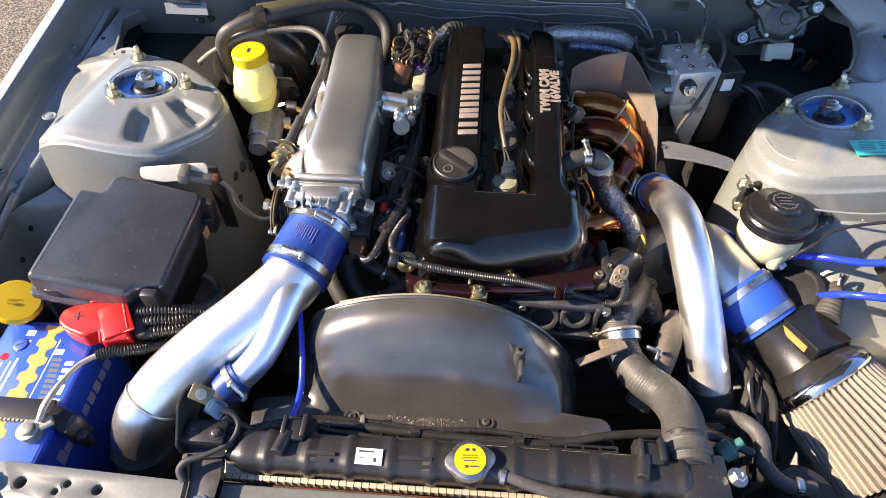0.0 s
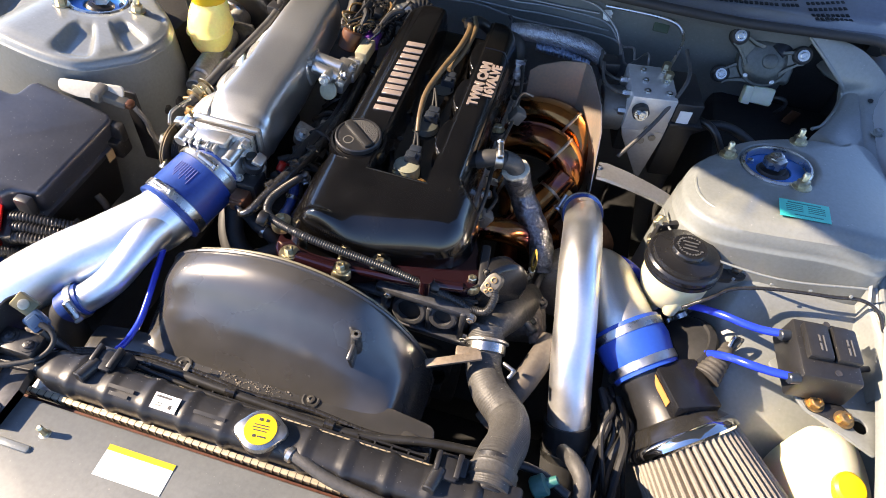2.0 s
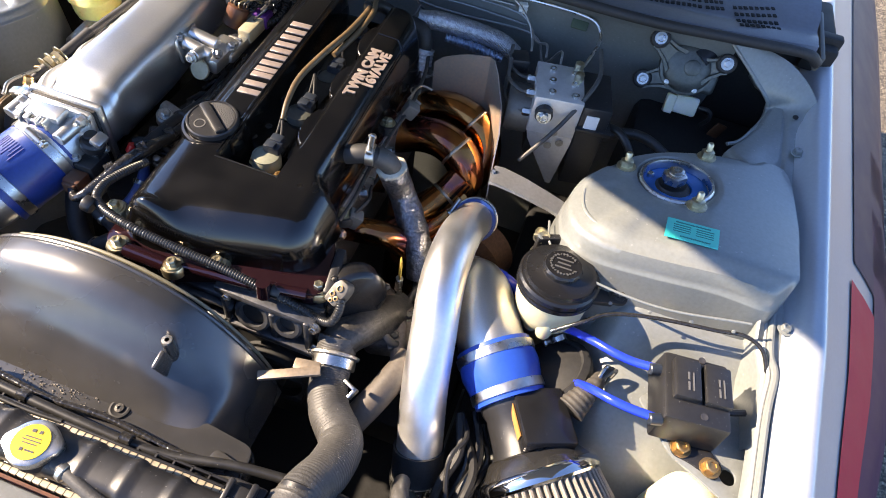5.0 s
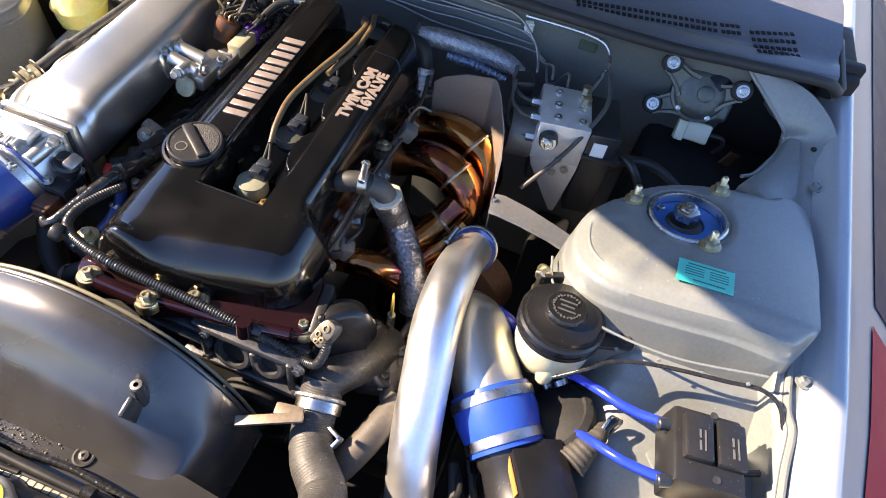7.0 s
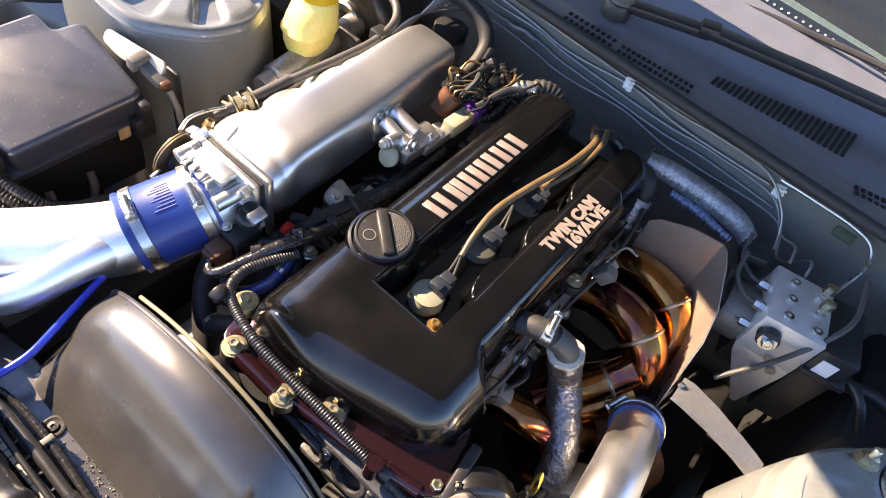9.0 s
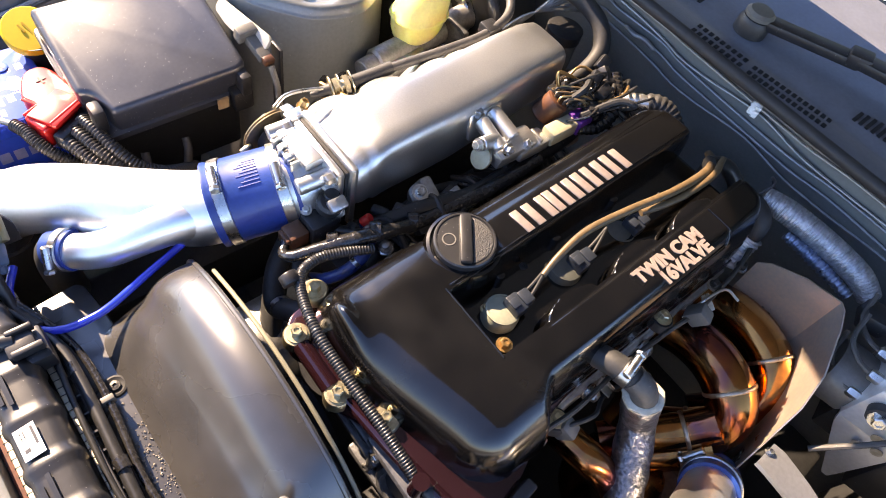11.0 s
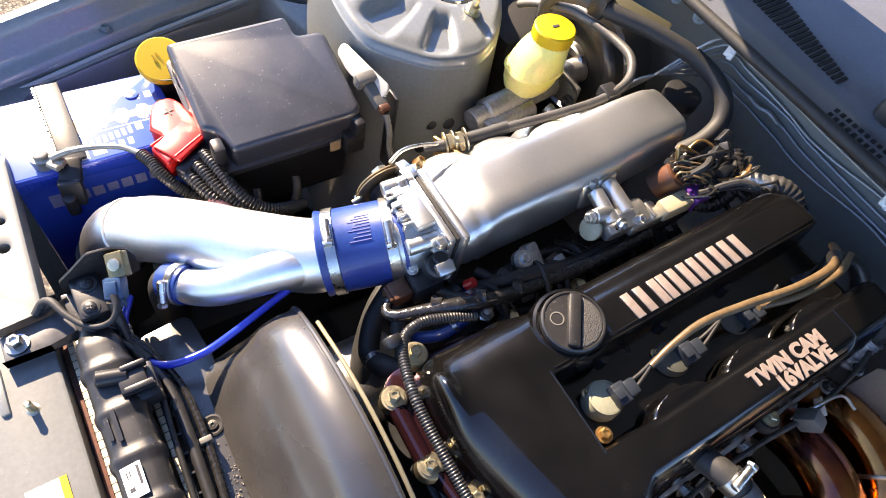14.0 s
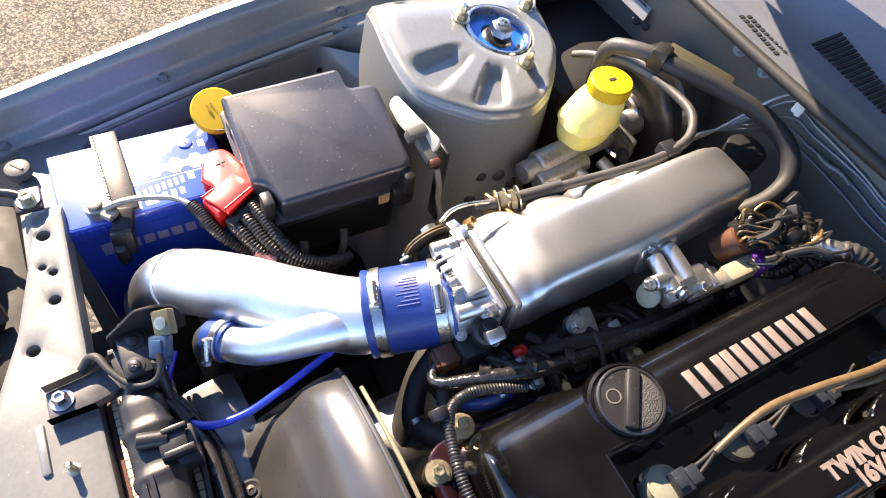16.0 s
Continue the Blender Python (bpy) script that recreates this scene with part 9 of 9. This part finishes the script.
part("hose", tube(B(), [(0.335, 0.66, 0.745), (0.365, 0.655, 0.748), (0.395, 0.645, 0.735), (0.42, 0.63, 0.70)], 0.0072, 14, 6), BLUEHOSE, bh_)
wl_ = tube(B(), [(0.440, 0.580, 0.775), (0.468, 0.590, 0.798), (0.490, 0.606, 0.804), (0.517, 0.616, 0.807), (0.547, 0.621, 0.811), (0.580, 0.624, 0.815), (0.613, 0.626, 0.819), (0.645, 0.628, 0.824), (0.668, 0.620, 0.818), (0.682, 0.600, 0.800)], 0.0024, 10, 8)
solo("wing_harness", wl_, TAPE, "thin taped harness clipped along the wheelhouse", "wiring loom")
solo("box_lead", tube(B(), [(0.632, 0.545, 0.790), (0.645, 0.548, 0.786), (0.665, 0.556, 0.785)], 0.004, 8, 6), LOOM, "black lead leaving the solenoid box", "cable")
for k, p in enumerate(((0.462, 0.565, 0.70),)):
    gl = lathe(B(), p, (-0.5, 0.1, 0.6), [(0.056, 0), (0.056, 0.010), (0.050, 0.016), (0.046, 0.014), (0.034, 0.020), (0.001, 0.024)], 60, lambda k, h: 0.012 if (k % 2 and h < 0.015) else 0)
    solo("hose_grommet", gl, DARK, "ribbed black rubber grommet in the wheelhouse", "grommet")

wb = thing("washer_bottle", (0.62, 0.41, 0.55), "milky plastic fluid bottle with a yellow cap", "reservoir")
bm = B()
rings = [super_ring(bm, (cx, cy, z), rx, ry, n=36, p=2.8, u=(1, 0, 0), v=(0, 1, 0)) for z, cx, cy, rx, ry in
         ((0.50, 0.650, 0.422, 0.060, 0.072), (0.64, 0.652, 0.426, 0.060, 0.072), (0.69, 0.650, 0.430, 0.055, 0.068), (0.712, 0.646, 0.436, 0.048, 0.061), (0.730, 0.640, 0.443, 0.039, 0.050), (0.742, 0.635, 0.448, 0.029, 0.038), (0.748, 0.632, 0.451, 0.016, 0.022), (0.7495, 0.631, 0.452, 0.006, 0.008))]
skin(bm, rings)
part("bottle", bm, MILK, wb, smooth=60)
part("filler_neck", lathe(B(), (0.645, 0.420, 0.705), (0.06, -0.18, 1), [(0.021, 0), (0.0205, 0.030), (0.017, 0.034)], 28), MILK, wb)
part("bottle_cap", lathe(B(), (0.647, 0.4145, 0.7365), (0.06, -0.18, 1), [(0.017, 0), (0.019, 0.001), (0.019, 0.012), (0.016, 0.015), (0.001, 0.015)], 32), YELLOW, wb)

gl = box(B(), (0.556, 0.7085, tower_plane(0.556, 0.7085) + 0.0012), (0.060, 0.036, 0.0008), 0, (-6.3, -7.4, -3))
st_ = part("green_label", gl, GREEN, tower_left_side, "green printed label")
rows = [(0.0, 0.013, 0.040, 0.002)] + [(-0.012 + 0.026 * (k % 2), 0.008 - 0.004 * (k // 2), 0.020, 0.0014) for k in range(8)] + [(0.004, -0.012, 0.034, 0.002)]
part("label_print", bars(B(), rows, pose(0.556, 0.7085, tower_plane(0.556, 0.7085) + 0.0017, -6.3, -7.4, -3)), GREEN_INK, st_)
part("tower_seam", tube(B(), [(0.398, 0.72, 0.805), (0.408, 0.675, 0.812), (0.44, 0.643, 0.818), (0.54, 0.625, 0.826), (0.645, 0.636, 0.838)], 0.0016, 8, 8), PAINT, tower_left_side)
for k in range(5):
    x = 0.45 + 0.045 * k
    part("spot_weld", lathe(B(), (x, 0.6265, 0.795 + 0.008 * k), (0, -0.9, 0.4), [(0.0025, 0), (0.002, 0.0008), (0, 0.001)], 8), PAINT, tower_left_side)
part("paint_plug", lathe(B(), (0.628, 0.698, tower_plane(0.628, 0.698) - 0.006), (-0.1, 0.1, 1), [(0.010, 0), (0.009, 0.002), (0.006, 0.001), (0.004, 0.002), (0, 0.002)], 20), PAINT, tower_left_side)
part("paint_plug", lathe(B(), (-0.628, 0.698, tower_plane(0.628, 0.698) - 0.006), (0.1, 0.1, 1), [(0.010, 0), (0.009, 0.002), (0.006, 0.001), (0.004, 0.002), (0, 0.002)], 20), PAINT, tower_right_side)

# ---- low clutter ----
ds = thing("dipstick", (0.242, 0.60, 0.70), "dipstick with a yellow loop handle", "dipstick")
bm = B()
rings = []
for k in range(20):
    a = 2 * math.pi * k / 20
    c = Vector((0.242 + 0.003 * math.cos(a), 0.600 - 0.006 * math.cos(a), 0.764 + 0.017 * math.sin(a)))
    dd = Vector((0.45 * math.cos(a), -0.89 * math.cos(a), math.sin(a)))
    rings.append([bm.verts.new(c + dd * 0.0035 * math.cos(b) + Vector((0, 1, 0)) * 0.0035 * math.sin(b)) for b in (2 * math.pi * q / 8 for q in range(8))])
skin(bm, rings + rings[:1], cap=False)
part("handle", bm, mat("old_yellow", (0.42, 0.28, 0.05), 0.5), ds)
part("tube", cyl(B(), (0.242, 0.600, 0.60), (0.242, 0.600, 0.745), 0.005), STEEL, ds)
solo("lower_coolant_pipe", tube(B(), [(0.292, 0.515, 0.715), (0.279, 0.478, 0.708), (0.262, 0.440, 0.692), (0.235, 0.40, 0.66)], 0.017, 18, 6), mat("brown_hose", (0.07, 0.058, 0.048), 0.6, vary=0.3), "brownish lower coolant hose in the shade", "hose")
bm = box(B(), (0.176, 0.430, 0.742), (0.070, 0.011, 0.005), 0.001, (0, -6, 24))
box(bm, (0.190, 0.446, 0.740), (0.030, 0.014, 0.010), 0.002, (0, 0, 10))
solo("alternator_stay", bm, mat("rusty_stay", (0.30, 0.24, 0.18), 0.5, 0.6, vary=0.3), "pale rusty metal stay beside the shroud", "bracket")
# Dusty casting whose brown also paints in the haze of a lens flare.
ab_ = thing("accessory_bracket", (0.245, 0.575, 0.60), "dusty brown cast bracket between engine and turbo pipe, lens haze painted into its colour", "bracket")
DUST_AND_HAZE = mat("dusty_hazy_brown_casting", (0.13, 0.105, 0.085), 0.65, 0.2, vary=0.5, scale=35, bump=0.4, bump_scale=300)
part("casting", box(B(), (0.248, 0.560, 0.682), (0.062, 0.060, 0.050), 0.010, (8, 0, 14), seg=3), DUST_AND_HAZE, ab_)
part("casting_arm", tube(B(), [(0.222, 0.600, 0.700), (0.240, 0.580, 0.712), (0.262, 0.552, 0.704), (0.275, 0.520, 0.690)], [0.012, 0.013, 0.012, 0.010], 14, 6), DUST_AND_HAZE, ab_)
part("casting_rib", box(B(), (0.255, 0.545, 0.706), (0.008, 0.050, 0.016), 0.003, (10, 0, 20)), DUST_AND_HAZE, ab_)
for p in ((0.236, 0.560, 0.709), (0.262, 0.540, 0.707), (0.268, 0.575, 0.708)):
    part("bracket_bolt", hexbolt(B(), p, (0, -0.2, 1), 0.006, 0.007, 1.5), GRIME, ab_)
part("small_hose", tube(B(), [(0.228, 0.545, 0.715), (0.246, 0.532, 0.722), (0.262, 0.527, 0.712), (0.272, 0.540, 0.695)], 0.005, 10, 6), HOSE_GREY, ab_)
lh = thing("idle_hose", (-0.15, 0.50, 0.70), "black coolant hoses below the throttle body", "hose")
part("hose", tube(B(), [(-0.175, 0.545, 0.775), (-0.160, 0.515, 0.745), (-0.130, 0.495, 0.735), (-0.105, 0.500, 0.750), (-0.085, 0.52, 0.755)], 0.012, 14, 8), RUBBER, lh)
part("hose", tube(B(), [(-0.22, 0.62, 0.73), (-0.20, 0.55, 0.70), (-0.15, 0.50, 0.66), (-0.10, 0.48, 0.62)], 0.014, 14, 8), RUBBER, lh)
part("clamp", lathe(B(), (-0.122, 0.4965, 0.7395), (0.8, -0.1, 0.3), [(0.0118, 0), (0.0128, 0.0005), (0.0128, 0.007), (0.0118, 0.0075)], 24), STEEL, lh)
alt = thing("alternator", (-0.13, 0.47, 0.50), "grimy alternator low beside the engine", "alternator")
part("housing", lathe(B(), (-0.145, 0.50, 0.60), (0, -1, 0), [(0.055, -0.05), (0.062, -0.03), (0.062, 0.03), (0.05, 0.04)], 30), CAST_DULL, alt)
part("pulley", lathe(B(), (-0.145, 0.455, 0.60), (0, -1, 0), [(0.03, 0), (0.03, 0.02), (0.012, 0.022)], 24), DARK, alt)
sh = thing("purge_hose", (0.35, 0.33, 0.68), "small grey bent hose with a clip", "hose")
part("hose", tube(B(), [(0.335, 0.380, 0.690), (0.340, 0.352, 0.735), (0.352, 0.330, 0.742), (0.360, 0.305, 0.720), (0.385, 0.290, 0.705), (0.42, 0.288, 0.700)], 0.0095, 14, 8), HOSE_GREY, sh)
part("clip", lathe(B(), (0.395, 0.289, 0.703), (1, 0, -0.1), [(0.0096, 0), (0.0115, 0.001), (0.0115, 0.008), (0.0096, 0.009)], 18), STEEL, sh)
vt = thing("charcoal_canister", (0.40, 0.29, 0.62), "dark round canister in the corner", "canister")
part("body", lathe(B(), (0.415, 0.285, 0.58), (0, 0, 1), [(0.04, 0), (0.04, 0.10), (0.034, 0.11), (0.001, 0.112)], 30), BLACK, vt)
part("nipple", cyl(B(), (0.41, 0.29, 0.69), (0.41, 0.29, 0.705), 0.008), BLACK, vt)
solo("teal_valve", lathe(B(), (0.300, 0.305, 0.742), (0.6, 0.3, 0.4), [(0.010, 0), (0.012, 0.002), (0.012, 0.016), (0.006, 0.018), (0.005, 0.03)], 18), mat("teal_plastic", (0.02, 0.12, 0.11), 0.4), "small teal plastic valve", "valve")
rng = random.Random(9)
hb = thing("lower_harness", (0.40, 0.45, 0.60), "dark wires and hoses deep beside the filter", "wiring loom")
for k in range(9):
    a = Vector((0.37 + 0.06 * rng.random(), 0.46 + 0.05 * rng.random(), 0.66 + 0.03 * rng.random()))
    b = a + Vector((0.02 * rng.random(), -0.06 - 0.05 * rng.random(), -0.03 + 0.05 * rng.random()))
    c = b + Vector((0.04 * (rng.random() - 0.4), -0.06, -0.05))
    part("wire", tube(B(), [a, (a + b) / 2 + Vector((0.012, 0, 0.012)), b, c], 0.003 + 0.003 * rng.random(), 8, 6), (LOOM, RUBBER, DARK, LOOM)[k % 4], hb)
# fixings along the exhaust edge of the valve cover
ef = thing("edge_fixings", (0.150, 0.76, 0.78), "steel bracket, studs and thin pipes beside the valve cover", "bracket")
for p in ((0.1425, 0.585, 0.789), (0.1455, 0.735, 0.786), (0.146, 0.905, 0.790), (0.149, 0.955, 0.792)):
    part("washer", lathe(B(), p, (0.15, 0, 1), [(0.0085, 0), (0.0085, 0.0016), (0.003, 0.0018)], 20), STEEL, ef)
    part("stud_nut", hexbolt(B(), (p[0], p[1], p[2] + 0.0016), (0.15, 0, 1), 0.0052, 0.006, 1.2), GRIME, ef)
part("thin_pipe", tube(B(), [(0.150, 0.620, 0.790), (0.153, 0.660, 0.793), (0.150, 0.720, 0.796), (0.152, 0.790, 0.798), (0.156, 0.850, 0.802), (0.150, 0.930, 0.806), (0.140, 0.975, 0.812)], 0.0028, 8, 8), GRIME, ef)
part("pipe_tab", box(B(), (0.1545, 0.700, 0.7925), (0.018, 0.014, 0.002), 0.0006, (0, 18, 12)), STEEL, ef)
part("pipe_tab", box(B(), (0.1565, 0.868, 0.8020), (0.020, 0.012, 0.002), 0.0006, (0, 22, -14)), STEEL, ef)
part("lead", tube(B(), [(0.158, 0.640, 0.782), (0.168, 0.672, 0.786), (0.160, 0.700, 0.778), (0.164, 0.745, 0.776)], 0.0024, 8, 8), RUBBER, ef)
hl = thing("headlamp_wiring", (-0.50, 0.15, 0.70), "grey connectors and hoses ahead of the support panel", "wiring loom")
for k in range(6):
    p = (-0.62 + 0.05 * k, 0.14 - 0.012 * (k % 2), 0.72 + 0.008 * (k % 3))
    part("connector", box(B(), p, (0.026, 0.024, 0.018), 0.003, (10 * k, 0, 25 * k)), (GREYCON, BLACK, LOOM)[k % 3], hl)
part("hose", tube(B(), [(-0.60, 0.10, 0.70), (-0.52, 0.135, 0.735), (-0.45, 0.13, 0.73), (-0.38, 0.11, 0.70)], 0.010, 12, 8), GREYCON, hl)
bp = thing("bonnet_stop", (-0.612, 0.194, 0.713), "metal bonnet stop with a rubber top", "buffer")
part("post", lathe(B(), (-0.612, 0.194, 0.713), (0, 0, 1), [(0.009, 0), (0.009, 0.015), (0.014, 0.017), (0.014, 0.028), (0.010, 0.030), (0.001, 0.030)], 22), GREYCON, bp)
part("slot", box(B(), (-0.612, 0.194, 0.7435), (0.018, 0.003, 0.001), 0, (0, 0, 40)), INK, bp)
pr = thing("prop_rod_bracket", (-0.50, 0.205, 0.765), "black rod bracket bolted to the panel end", "bracket")
bm = box(B(), (-0.528, 0.205, 0.769), (0.034, 0.028, 0.006), 0.002)
tube(bm, [(-0.530, 0.205, 0.772), (-0.545, 0.185, 0.772), (-0.56, 0.15, 0.765), (-0.57, 0.10, 0.75)], 0.005, 10, 6)
part("rod", bm, BLACK, pr)
part("bolt", hexbolt(B(), (-0.524, 0.206, 0.772), (0, 0, 1), 0.008, 0.009, 1.5), ZINC, pr)
